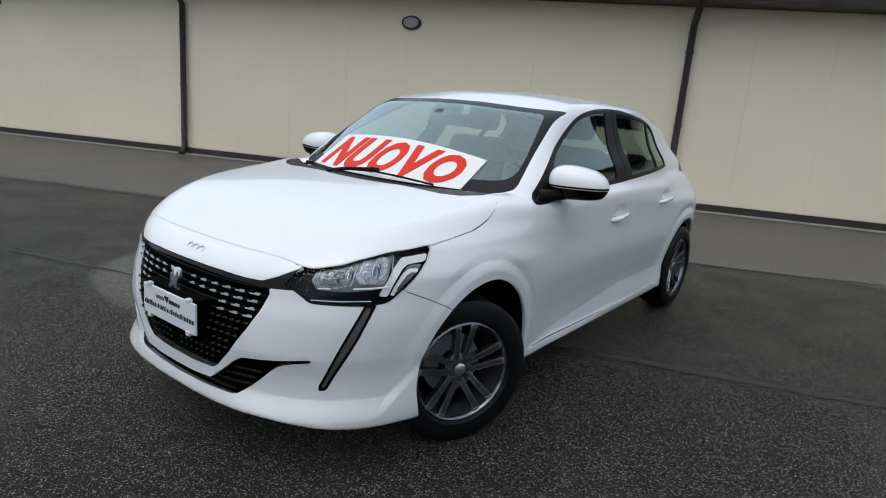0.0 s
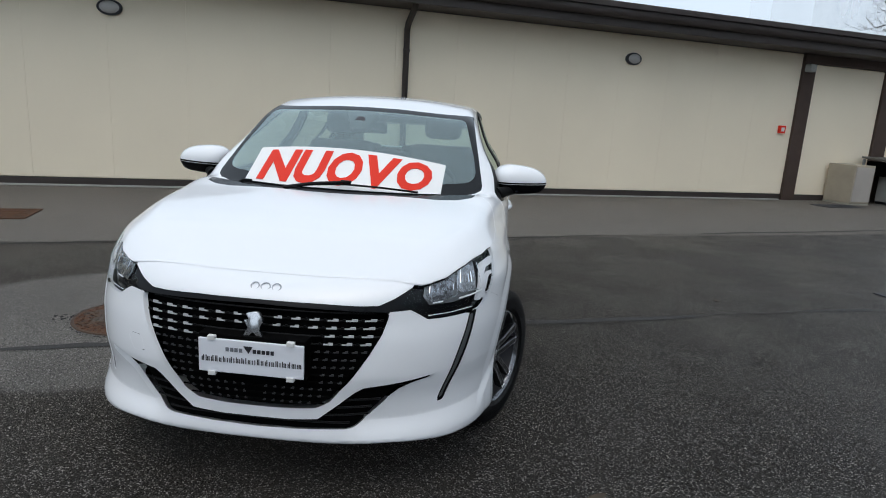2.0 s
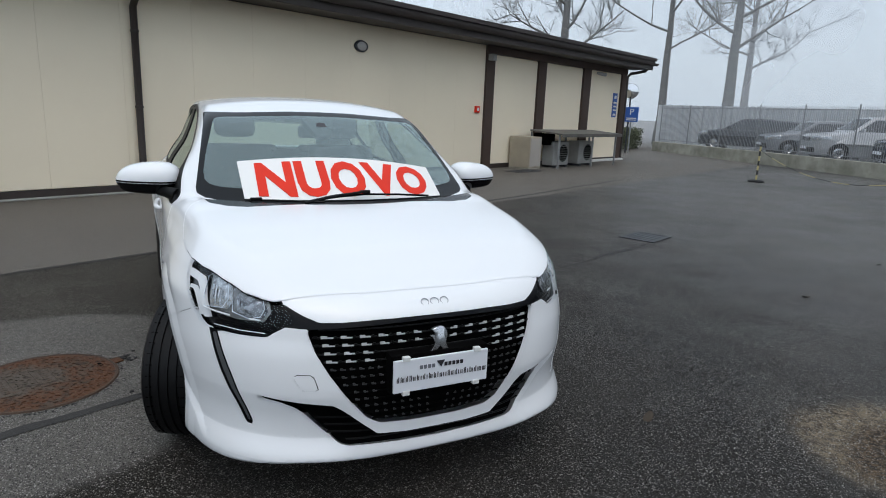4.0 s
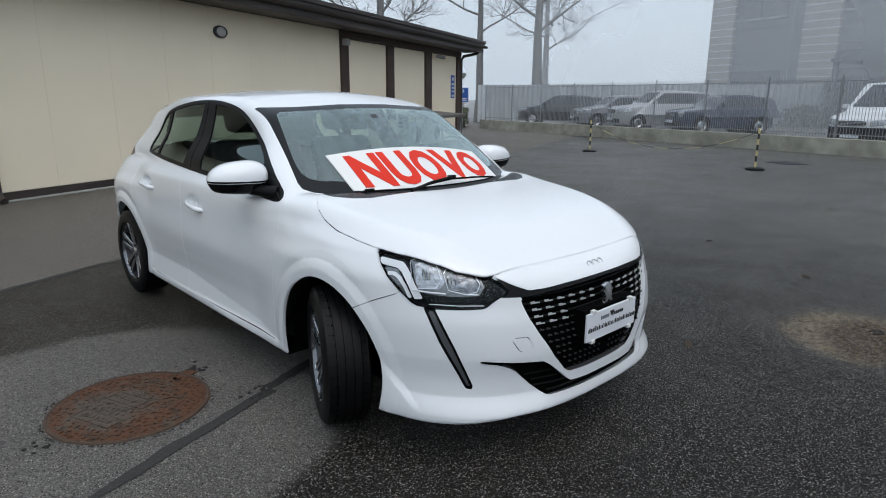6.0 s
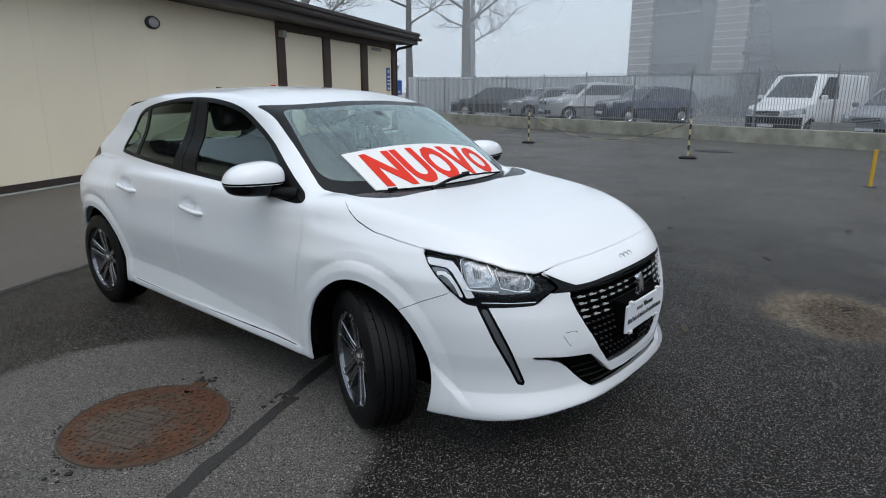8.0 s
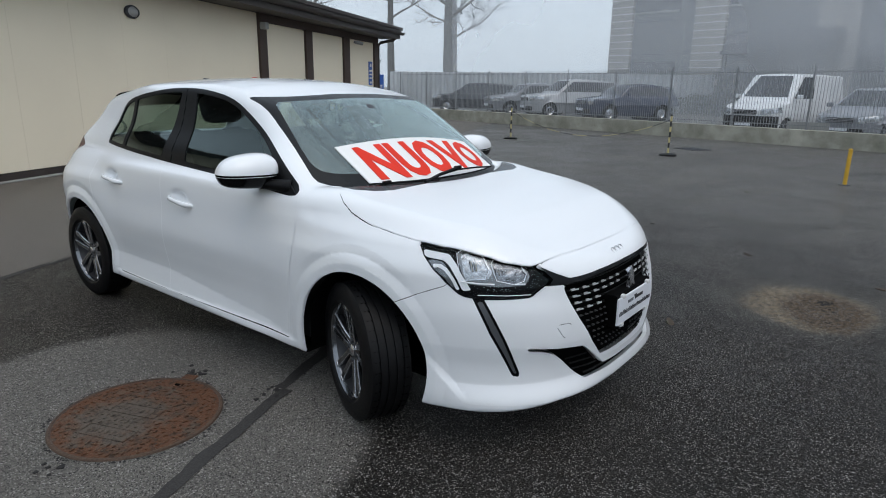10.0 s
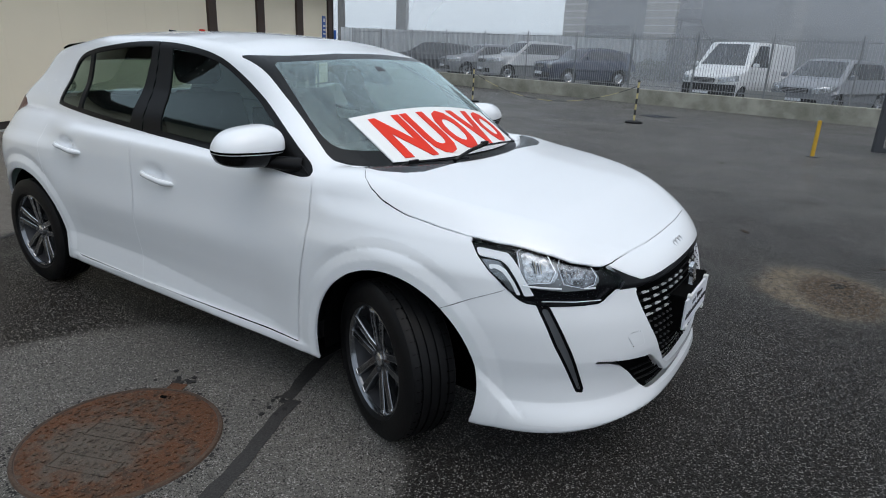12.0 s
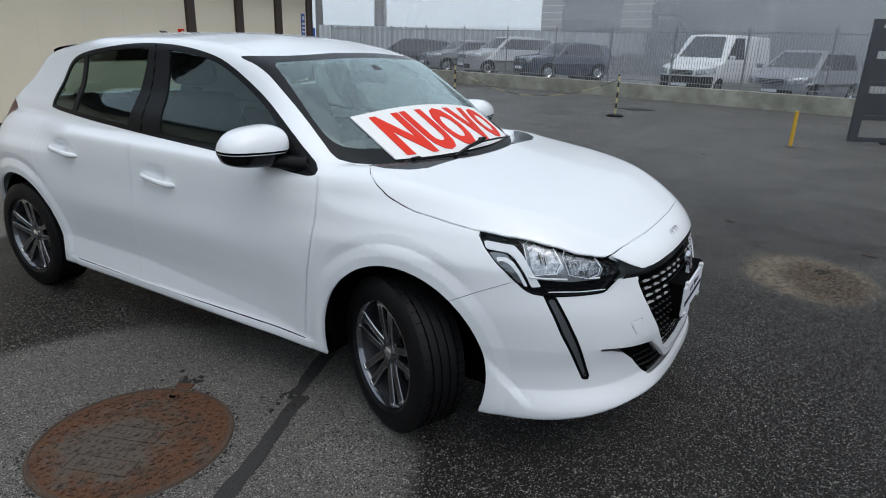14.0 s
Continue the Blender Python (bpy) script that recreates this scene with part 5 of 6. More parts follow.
def cover_material():
    """Cast iron: sharp-edged patches of rust and of packed grey dirt, dark pits and pale grit."""
    m = bpy.data.materials.new("rusty_cast_iron")
    m.use_nodes = True
    n, l = m.node_tree.nodes, m.node_tree.links
    p = n["Principled BSDF"]
    p.inputs["Roughness"].default_value, p.inputs["Specular IOR Level"].default_value = 0.82, 0.25
    geo = n.new("ShaderNodeNewGeometry")
    last = None
    for scale, lo, hi, share, color in ((0, 0, 1, 0, (0.098, 0.042, 0.020)), (6.5, 0.50, 0.68, 0.80, (0.064, 0.041, 0.028)), (9.0, 0.54, 0.62, 0.70, (0.074, 0.066, 0.055)),
                                        (26.0, 0.52, 0.62, 0.70, (0.030, 0.020, 0.014)), (150.0, 0.56, 0.66, 0.65, (0.21, 0.16, 0.115)), (210.0, 0.55, 0.62, 0.60, (0.012, 0.009, 0.007))):
        if last is None:
            last = n.new("ShaderNodeRGB")
            last.outputs[0].default_value = (*color, 1)
            last = last.outputs[0]
            continue
        tex, ramp, mix = n.new("ShaderNodeTexNoise"), n.new("ShaderNodeMapRange"), n.new("ShaderNodeMix")
        tex.inputs["Scale"].default_value, tex.inputs["Detail"].default_value, tex.inputs["Roughness"].default_value = scale, 6.0, 0.65
        for key, val in (("From Min", lo), ("From Max", hi), ("To Max", share)):
            ramp.inputs[key].default_value = val
        mix.data_type = "RGBA"
        mix.inputs["B"].default_value = (*color, 1)
        l.new(geo.outputs["Position"], tex.inputs["Vector"])
        l.new(tex.outputs["Fac"], ramp.inputs["Value"])
        l.new(ramp.outputs[0], mix.inputs["Factor"])
        l.new(last, mix.inputs["A"])
        last = mix.outputs["Result"]
        if scale == 9.0:
            # grey dirt trodden into the middle
            far, sway, edge, dirt = n.new("ShaderNodeVectorMath"), n.new("ShaderNodeMath"), n.new("ShaderNodeMapRange"), n.new("ShaderNodeMix")
            far.operation, sway.operation, dirt.data_type = "DISTANCE", "MULTIPLY_ADD", "RGBA"
            far.inputs[1].default_value = (-1.545, 0.79, 0.0)
            sway.inputs[1].default_value = 0.55
            for key, val in (("From Min", 0.50), ("From Max", 0.40), ("To Max", 0.85)):
                edge.inputs[key].default_value = val
            dirt.inputs["B"].default_value = (0.088, 0.079, 0.066, 1)
            l.new(geo.outputs["Position"], far.inputs[0])
            l.new(tex.outputs["Fac"], sway.inputs[0])
            l.new(far.outputs["Value"], sway.inputs[2])
            l.new(sway.outputs[0], edge.inputs["Value"])
            l.new(edge.outputs[0], dirt.inputs["Factor"])
            l.new(last, dirt.inputs["A"])
            last = dirt.outputs["Result"]
    l.new(last, p.inputs["Base Color"])
    tex, b = n.new("ShaderNodeTexNoise"), n.new("ShaderNodeBump")
    tex.inputs["Scale"].default_value, tex.inputs["Detail"].default_value = 95, 4.0
    b.inputs["Strength"].default_value, b.inputs["Distance"].default_value = 0.9, 0.008
    l.new(geo.outputs["Position"], tex.inputs["Vector"])
    l.new(tex.outputs["Fac"], b.inputs["Height"])
    l.new(b.outputs[0], p.inputs["Normal"])
    return m


MAT["rust"] = cover_material()


def floor_cover(m, radius, label, seed, lug=True):
    """A round iron cover: ring, lid, raised studs and two cast frames."""
    rnd = random.Random(seed)
    t = thing("manhole_cover", m, label, "manhole cover", "manhole covers")
    lid = part("lid", lathe(bmesh.new(), [(0.001, 0.006), (radius * 0.945, 0.006), (radius * 0.952, 0.001)], 64), "rust", t)
    part("ring", lathe(bmesh.new(), [(radius * 0.955, 0.001), (radius * 0.96, 0.0085), (radius * 0.985, 0.0085), (radius * 1.0, 0.002)], 64), "rust_dirt", t)
    part("joint", lathe(bmesh.new(), [(radius * 0.946, 0.0064), (radius * 0.956, 0.0064)], 64), "brown_pier", t)
    if lug:
        part("lug", boxed((-0.035, radius * 0.97, 0.001), (0.035, radius * 1.12, 0.008), 0.003), "rust", t)
        part("lift_hole", boxed((-0.022, radius * 0.78, 0.0062), (0.022, radius * 0.83, 0.0085)), "gap", t)
    stud = boxed((-0.5, -0.5, 0), (0.5, 0.5, 1), 0.12)
    me = bm_mesh(stud, "stud")
    me.materials.append(MAT["rust"])
    used = []
    tries = 0
    while len(used) < 290 and tries < 5000:
        tries += 1
        r, a = radius * 0.90 * math.sqrt(rnd.random()), rnd.uniform(0, 2 * math.pi)
        x, y = r * math.cos(a), r * math.sin(a)
        if any((x - u) ** 2 + (y - v) ** 2 < 0.0007 for u, v in used) or (-0.17 < x < 0.10 and (-0.22 < y < -0.10 or -0.03 < y < 0.07)):
            continue
        used.append((x, y))
        ob = new("stud", me)
        ob.parent = lid
        ob.matrix_local = pose(x, y, 0.006, 0, 0, rnd.choice((0, 45, 90, 135))) @ Matrix.Diagonal((rnd.uniform(0.011, 0.026), rnd.uniform(0.006, 0.011), 0.0045, 1))
    for y0 in (-0.205, -0.018):
        for lo, hi in (((-0.155, 0), (0.09, 0.006)), ((-0.155, 0.079), (0.09, 0.085)), ((-0.155, 0), (-0.149, 0.085)), ((0.084, 0), (0.09, 0.085))):
            ob = part("cast_frame", boxed((*lo, 0.006), (*hi, 0.0092)), "rust", lid)
            ob.matrix_local = pose(0, y0, 0, 0, 0, -4)
        for k in range(7):
            ob = part("cast_bar", boxed((-0.125 + k * 0.027, 0.032, 0.006), (-0.111 + k * 0.027, 0.058, 0.0085)), "rust", lid)
            ob.matrix_local = pose(0, y0, 0, 0, 0, -4)
    return t


floor_cover(pose(-1.462, 0.768, 0, 0, 0, -63), 0.354, "rusty round iron manhole cover with raised studs", 5)
MAT["crumb"] = material("broken_asphalt", (0.014, 0.013, 0.012), 0.8, vary=0.5, scale=25, bump=0.6, bump_scale=120)
for seed, (cx, cy, n) in enumerate(((-1.10, 0.97, 26), (-1.83, 0.62, 14), (-0.93, 0.50, 18), (2.35, -1.30, 22))):
    rnd = random.Random(seed + 40)
    bm = bmesh.new()
    for _ in range(n):
        s, r, a = rnd.uniform(0.004, 0.010), 0.10 * abs(rnd.gauss(0, 0.6)), rnd.uniform(0, 6.28)
        box(bm, (-s, -s * rnd.uniform(0.5, 1), 0), (s, s, s * 0.5), 0.0, pose(cx + r * math.cos(a) * 1.4, cy + r * math.sin(a), 0.0, 0, 0, rnd.uniform(0, 180)))
    tagged(part("asphalt_crumbs", bm, "crumb"), "loose dark crumbs of broken asphalt", "debris", kind="stuff")


rnd, bm = random.Random(77), bmesh.new()
for _ in range(150):
    a = rnd.uniform(0, 2 * math.pi)
    r, s_ = 0.360 + abs(rnd.gauss(0, 0.009)), rnd.uniform(0.002, 0.005)
    box(bm, (-s_, -s_ * rnd.uniform(0.4, 1), 0), (s_, s_, s_ * 0.5), 0.0, pose(-1.462 + r * math.cos(a), 0.768 + r * math.sin(a), 0.0, 0, 0, rnd.uniform(0, 180)))
tagged(part("asphalt_crumbs", bm, "crumb"), "dark grit packed round the iron cover", "debris", kind="stuff")


def grate(x, y, w, d, turn, mat, label):
    t = thing("drain_cover", pose(x, y, 0, 0, 0, turn), label, "drain cover", "drain covers")
    for lo, hi in (((-w, -d), (w, -d + 0.05)), ((-w, d - 0.05), (w, d)), ((-w, -d + 0.05), (-w + 0.05, d - 0.05)), ((w - 0.05, -d + 0.05), (w, d - 0.05))):
        part("frame_side", boxed((*lo, 0.001), (*hi, 0.012), 0.002), mat, t)
    part("plate", boxed((-w + 0.05, -d + 0.05, 0.001), (w - 0.05, d - 0.05, 0.008)), mat, t)
    for k in range(5):
        yy = -d + 0.09 + (2 * d - 0.18) * k / 4
        part("rib", boxed((-w + 0.07, yy - 0.010, 0.008), (w - 0.07, yy + 0.010, 0.013), 0.002), mat, t)


grate(-4.88, 3.45, 0.40, 0.33, 24, "rust", "rusty square iron drain cover set in asphalt")
grate(4.55, 3.05, 0.28, 0.22, 24, "steel_dark", "dark iron drain cover set in asphalt")
grate(13.6, 3.25, 0.34, 0.30, 60, "steel_dark", "dark iron drain cover set in asphalt")
grate(7.6, 10.9, 0.5, 0.22, 24, "steel_dark", "dark iron drain cover set in asphalt")
leaf_rnd = random.Random(9)
MAT["leaf"] = material("dead_leaf", (0.05, 0.035, 0.02), 0.7, vary=0.4, scale=40)
for x, y in ((3.4, -0.55), (4.1, 0.6), (6.1, 1.2), (5.2, -0.9), (3.0, -1.6), (7.2, 0.4), (1.25, -0.62), (2.6, 2.4)):
    bm = bmesh.new()
    prism(bm, rounded([(0.05, 0), (0.02, 0.022), (-0.03, 0.018), (-0.055, 0), (-0.03, -0.016), (0.02, -0.02)], 2), 0.004, pose(x, y, 0.003, leaf_rnd.uniform(-12, 12), leaf_rnd.uniform(-12, 12), leaf_rnd.uniform(0, 360)))
    tagged(part("dead_leaf", bm, "leaf"), "small dead brown leaf lying on asphalt", "leaf", "leaves")

# ---- the long low building ----
HALL = pose(-1.0, 8.08, 0, 0, 0, 24.1)
hall = thing("warehouse", HALL, "low cream warehouse with brown downpipes and dark eaves", "building")
U0, U1, TOP = -34.0, 16.2, 3.06
core = part("wall", boxed((U0, 0.03, -0.3), (U1, 14.0, 3.3)), "joint", hall)
panel_me = bm_mesh(boxed((0.0008, 0, 0.13), (1.0892, 0.05, TOP), 0.0015), "wall_panel")
panel_me.materials.append(MAT["wall"])
for k in range(31):
    u = 8.40 - 1.09 * (k + 1)
    ob = new("wall_panel", panel_me)
    ob.parent = core
    ob.matrix_local = Matrix.Translation((u, 0, 0))
piers = ((8.40, 8.74), (10.76, 11.16), (13.28, 13.74), (15.88, 16.22))
for (a0, a1), (b0, b1) in zip(piers, piers[1:]):
    part("bay_panel", boxed((a1 + 0.004, 0.0, 0.12), (b0 - 0.004, 0.05, 2.86), 0.004), "wall", core)
for a0, a1 in piers:
    part("pier", boxed((a0, -0.06, 0.0), (a1, 0.04, 2.88), 0.01), "brown_pier", hall)
part("lintel_beam", boxed((8.40, -0.07, 2.88), (16.24, 0.04, 3.12), 0.01), "brown_pier", hall)
for u0, u1 in ((U0, 8.39), (8.75, 10.75), (11.17, 13.27), (13.75, 15.87)):
    part("plinth", boxed((u0, -0.012, 0.0), (u1, 0.03, 0.12), 0.004), "brown", hall)
part("footing", boxed((U0, -0.10, 0.0), (8.3, -0.014, 0.022), 0.006), "concrete_pale", hall, "thin pale concrete edge at the wall's foot")
part("footing", boxed((13.8, -0.16, 0.0), (16.3, -0.014, 0.07), 0.01), "white_paint", hall, "white kerb at the wall's foot")
part("soffit", boxed((U0, -0.66, 3.07), (16.75, 0.028, 3.11)), "brown", hall)
part("fascia", boxed((U0, -0.70, 3.06), (16.78, -0.66, 3.24), 0.006), "brown", hall)
part("roof", boxed((U0, -0.78, 3.36), (16.86, 14.4, 3.46), 0.01), "brown", hall, "dark brown sheet roof")
part("roof_edge", boxed((U0, -0.74, 3.24), (16.82, 14.3, 3.36), 0.006), "brown", hall)
gut = bmesh.new()
prof = [(-0.74 + 0.075 * math.cos(a), 3.28 + 0.085 * math.sin(a)) for a in [math.pi + math.pi * k / 8 for k in range(9)]]
ga = [gut.verts.new((U0, y - 0.02, z)) for y, z in prof]
gb = [gut.verts.new((16.9, y - 0.02, z)) for y, z in prof]
for i in range(8):
    gut.faces.new((ga[i], gb[i], gb[i + 1], ga[i + 1]))
gut.faces.new(gb)
part("gutter", gut, "brown", hall, smooth=60)
for u in (-26.7, -17.9, -9.05, -0.15):
    pipe = part("downpipe", tube(bmesh.new(), [(u, -0.62, 3.12), (u, -0.55, 3.02), (u, -0.16, 2.84), (u, -0.075, 2.74), (u, -0.075, 0.14), (u, -0.12, 0.06), (u, -0.20, 0.03)], 0.052, 12), "brown", hall, smooth=50)
    for z in (2.40, 1.30, 0.45):
        part("pipe_bracket", lathe(bmesh.new(), [(0.053, -0.02), (0.062, -0.016), (0.062, 0.016), (0.053, 0.02)], 16, pose(u, -0.075, z)), "brown", pipe)
part("downpipe", tube(bmesh.new(), [(16.62, -0.62, 3.14), (16.60, -0.50, 3.02), (16.36, -0.10, 2.92), (16.30, -0.03, 2.80), (16.30, -0.03, 0.10), (16.34, -0.12, 0.03)], 0.05, 12), "brown", hall, smooth=50)
for u in (-22.4, -13.5, -4.62, 4.30):
    lt = part("wall_lamp", lathe(bmesh.new(), [(0.15, 0.0), (0.155, 0.03), (0.140, 0.055), (0.118, 0.060)], 32, pose(u, 0.0, 2.63, 90, 0, 0) @ Matrix.Diagonal((1.12, 0.74, 1, 1))), "steel_dark", hall, "oval bulkhead lamp in a dark frame", smooth=50)
    part("lamp_glass", lathe(bmesh.new(), [(0.001, 0.095), (0.05, 0.090), (0.09, 0.075), (0.118, 0.050)], 28, pose(u, 0.0, 2.63, 90, 0, 0) @ Matrix.Diagonal((1.12, 0.74, 1, 1))), "glass_lamp", lt, smooth=80)
part("alarm_box", boxed((8.04, -0.06, 1.42), (8.20, 0.0, 1.58), 0.01), "red", hall, "small red fire alarm box")
part("alarm_glass", boxed((8.08, -0.064, 1.46), (8.16, -0.06, 1.54)), "white_paint", hall)
part("floodlight", boxed((8.42, -0.22, 2.70), (8.58, -0.06, 2.86), 0.02), "concrete_pale", hall)
part("wall_camera", tube(bmesh.new(), [(14.1, -0.04, 2.80), (14.15, -0.14, 2.78), (14.25, -0.30, 2.74)], [0.04, 0.055, 0.05], 12), "concrete_pale", hall, "small grey wall camera")
wall_sign = part("wall_sign", boxed((15.42, -0.02, 1.45), (15.72, 0.0, 2.24), 0.004), "blue_sign", hall, "tall blue sign with white marks")
for z0, z1, w in ((2.06, 2.16, 0.07), (1.90, 1.96, 0.11), (1.78, 1.83, 0.11), (1.66, 1.71, 0.11), (1.50, 1.57, 0.09)):
    part("sign_mark", boxed((15.57 - w, -0.025, z0), (15.57 + w, -0.02, z1)), "white_paint", wall_sign)


def hall_thing(name, u, v, label, category, group=""):
    return thing(name, HALL @ pose(u, v, 0), label, category, group)


cab = hall_thing("meter_cabinet", 9.85, -0.42, "beige sheet-metal cabinet standing against the wall", "cabinet")
part("cabinet_body", boxed((-0.28, -0.30, 0.03), (0.28, 0.36, 0.85), 0.015), "beige_metal" if "beige_metal" in MAT else "panel_pale", cab)
part("cabinet_door", boxed((-0.25, -0.312, 0.07), (0.25, -0.30, 0.81), 0.004), "panel_pale", cab)
part("cabinet_base", boxed((-0.29, -0.29, 0.0), (0.29, 0.35, 0.03)), "concrete", cab)
for u in (11.15, 12.55):
    ac = hall_thing("outdoor_unit", u, -0.55, "grey air-conditioning unit on feet under a shelf", "air conditioner", "air conditioners")
    part("casing", boxed((-0.42, -0.18, 0.06), (0.42, 0.18, 0.72), 0.015), "concrete_pale", ac)
    fan = part("fan_guard", lathe(bmesh.new(), [(0.23, 0.0), (0.245, 0.012), (0.23, 0.02)], 28, pose(0.10, -0.18, 0.39, 90, 0, 0)), "steel_dark", ac)
    part("fan_hollow", lathe(bmesh.new(), [(0.001, 0.003), (0.225, 0.003)], 28, pose(0.10, -0.18, 0.39, 90, 0, 0)), "gap", ac)
    for k in range(7):
        part("guard_bar", boxed((-0.115, -0.195, 0.20 + 0.063 * k - 0.005), (0.315, -0.188, 0.20 + 0.063 * k + 0.005)), "concrete_pale", fan)
    for k in range(6):
        part("louvre", boxed((-0.40, -0.19, 0.14 + 0.09 * k), (-0.20, -0.178, 0.19 + 0.09 * k), 0.003), "concrete_pale", ac)
    for x in (-0.3, 0.3):
        part("foot", boxed((x - 0.05, -0.2, 0.0), (x + 0.05, 0.2, 0.06)), "steel_dark", ac)
shelf = hall_thing("shelter_table", 12.1, -0.55, "grey steel shelter on thin legs over air conditioners", "shelter")
part("shelter_top", boxed((-1.75, -0.60, 0.96), (1.75, 0.45, 1.0), 0.006, pose(0, 0, 0, 4, 0, 0)), "shelf_grey", shelf)
part("top_rim", boxed((-1.76, -0.61, 0.91), (1.76, -0.59, 0.97), 0.0, pose(0, 0, 0, 4, 0, 0)), "shelf_grey", shelf)
for x in (-1.65, 0.2, 1.65):
    for y in (-0.52, 0.38):
        part("leg", boxed((x - 0.022, y - 0.022, 0.0), (x + 0.022, y + 0.022, 0.97)), "steel", shelf)
part("junction_box", boxed((-1.6, -0.1, 0.62), (-1.2, 0.35, 0.93), 0.01), "gap", shelf)

# ---- traffic mirror and parking sign past the building ----
tm = thing("traffic_mirror", pose(17.2, 18.3, 0, 0, 0, -44), "round convex traffic mirror on a thin pole", "mirror")
part("pole", tube(bmesh.new(), [(0, 0, 0), (0, 0, 2.2), (0.0, 0, 2.35)], 0.035), "steel_dark", tm)
part("mirror_back", lathe(bmesh.new(), [(0.001, 0.10), (0.22, 0.08), (0.31, 0.0), (0.31, -0.02)], 32, pose(0, 0, 2.55, -90, 0, 0)), "steel_dark", tm, smooth=60)
part("mirror_face", lathe(bmesh.new(), [(0.001, -0.07), (0.16, -0.05), (0.30, -0.01)], 32, pose(0, 0, 2.55, -90, 0, 0)), "chrome", tm, smooth=60)
ps = thing("parking_sign", pose(17.0, 17.9, 0, 0, 0, -44), "blue parking sign on a grey pole", "sign")
part("pole", tube(bmesh.new(), [(0, 0.04, 0), (0, 0.04, 1.9)], 0.03), "steel", ps)
board = part("board", boxed((-0.27, -0.01, 1.30), (0.27, 0.01, 1.90), 0.01), "blue_sign", ps)
lettering("letter", "P", 0.36, "white_paint", board, pose(0, -0.013, 1.69, 90, 0, 0), 0.004)
for z in (1.36, 1.43):
    part("sign_bar", boxed((-0.20, -0.015, z), (0.20, -0.01, z + 0.035)), "white_paint", board)

# ---- low wall with a railing ----
FENCE = pose(16.6, -1.3, 0, 0, 0, 79.5)
low = part("boundary_wall", boxed((-34, 0.0, -0.3), (21.6, 0.32, 0.44), 0.012), "concrete")
low.matrix_world = FENCE
lot = part("car_park", boxed((6.2, -16.0, -0.3), (21.6, -0.004, 0.20)), "lot_asphalt")
lot.matrix_world = FENCE
tagged(lot, "raised grey asphalt car park behind the low wall", "pavement", kind="structure")
tagged(low, "stained concrete low wall with moss along its foot", "wall", kind="structure")
rail = thing("railing", FENCE, "tall grey steel railing of thin upright bars", "fence")
post_me = bm_mesh(boxed((-0.018, 0.142, 0.36), (0.018, 0.178, 2.12), 0.005), "rail_post")
post_me.materials.append(MAT["rail_grey"])
for k in range(26):
    ob = new("rail_post", post_me)
    ob.parent = rail
    ob.matrix_local = Matrix.Translation((21.3 - 2.07 * k, 0, 0))
for z in (0.55, 1.96):
    part("cross_rail", boxed((-31, 0.150, z - 0.011), (21.3, 0.168, z + 0.011)), "rail_grey", rail)
verts, quads = [], []
for k in range(int(52.2 / 0.080)):
    u = -30.9 + 0.080 * k
    b = len(verts)
    for z in (0.44, 2.06):
        verts += [(u - 0.0042, 0.152, z), (u + 0.0042, 0.152, z), (u + 0.0042, 0.166, z), (u - 0.0042, 0.166, z)]
    quads += [(b + i, b + (i + 1) % 4, b + 4 + (i + 1) % 4, b + 4 + i) for i in range(4)] + [(b + 4, b + 5, b + 6, b + 7)]
bars = bpy.data.meshes.new("bar_infill")
bars.from_pydata(verts, [], quads)
tagged(part("bar_infill", bars, "rail_grey", rail), kind="stuff")
tagged(part("spare_board", boxed((2.35, -0.60, 0.1), (3.45, -0.56, 0.62), 0.005), "concrete_pale"), "pale board leaning behind the railing", "board").matrix_world = FENCE

# ---- plain unseen walls added behind the camera to dim low light and reflections ----
for name, lo, hi, m in (("wall_south", (-30, -0.4, -0.3), (14, 0.0, 2.0), pose(0, -13.5, 0)), ("wall_west", (-0.4, -13.5, -0.3), (0.0, 0.0, 2.0), pose(-24, 0, 0))):
    w_ob = part(name, boxed(lo, hi, 0.02), "panel_grey")
    w_ob.matrix_world = m
    tagged(w_ob, "plain grey wall added out of view to dim low light and reflections", "wall", kind="structure")

# ---- chain on two posts, bollard, gate ----
def chain_post(x, y):
    t = thing("chain_post", pose(x, y, 0), "black and yellow striped post on a rubber foot", "barrier post", "chain posts")
    part("foot", lathe(bmesh.new(), [(0.001, 0.06), (0.10, 0.058), (0.185, 0.035), (0.19, 0.0)], 28), "rubber", t, smooth=40)
    for k in range(7):
        part("band", lathe(bmesh.new(), [(0.022, 0.06 + 0.117 * k), (0.022, 0.06 + 0.117 * (k + 1))], 14), "black_paint" if k % 2 else "cream_band", t, smooth=40)
    part("cap", lathe(bmesh.new(), [(0.022, 0.879), (0.030, 0.885), (0.030, 0.91), (0.001, 0.925)], 14), "black_paint", t, smooth=40)


MAT["cream_band"] = material("pale_yellow_plastic", (0.62, 0.52, 0.25), 0.5, vary=0.2, scale=8)
PA, PB = (12.7, 8.13), (11.5, 3.12)
chain_post(*PA)
chain_post(*PB)
chain = thing("plastic_chain", Matrix.Identity(4), "sagging black and yellow plastic chain between posts", "chain")
for k in range(44):
    f, g = k / 44, (k + 1) / 44
    q = [Vector((PA[0] + (PB[0] - PA[0]) * s, PA[1] + (PB[1] - PA[1]) * s, 0.80 - 2.1 * s * (1 - s))) for s in (f, g)]
    part("link", tube(bmesh.new(), [q[0], q[1]], 0.007, 6), "cream_band" if (k // 4) % 2 else "black_paint", chain)
bol = thing("bollard", pose(9.16, -0.58, 0), "slim yellow steel bollard", "bollard")
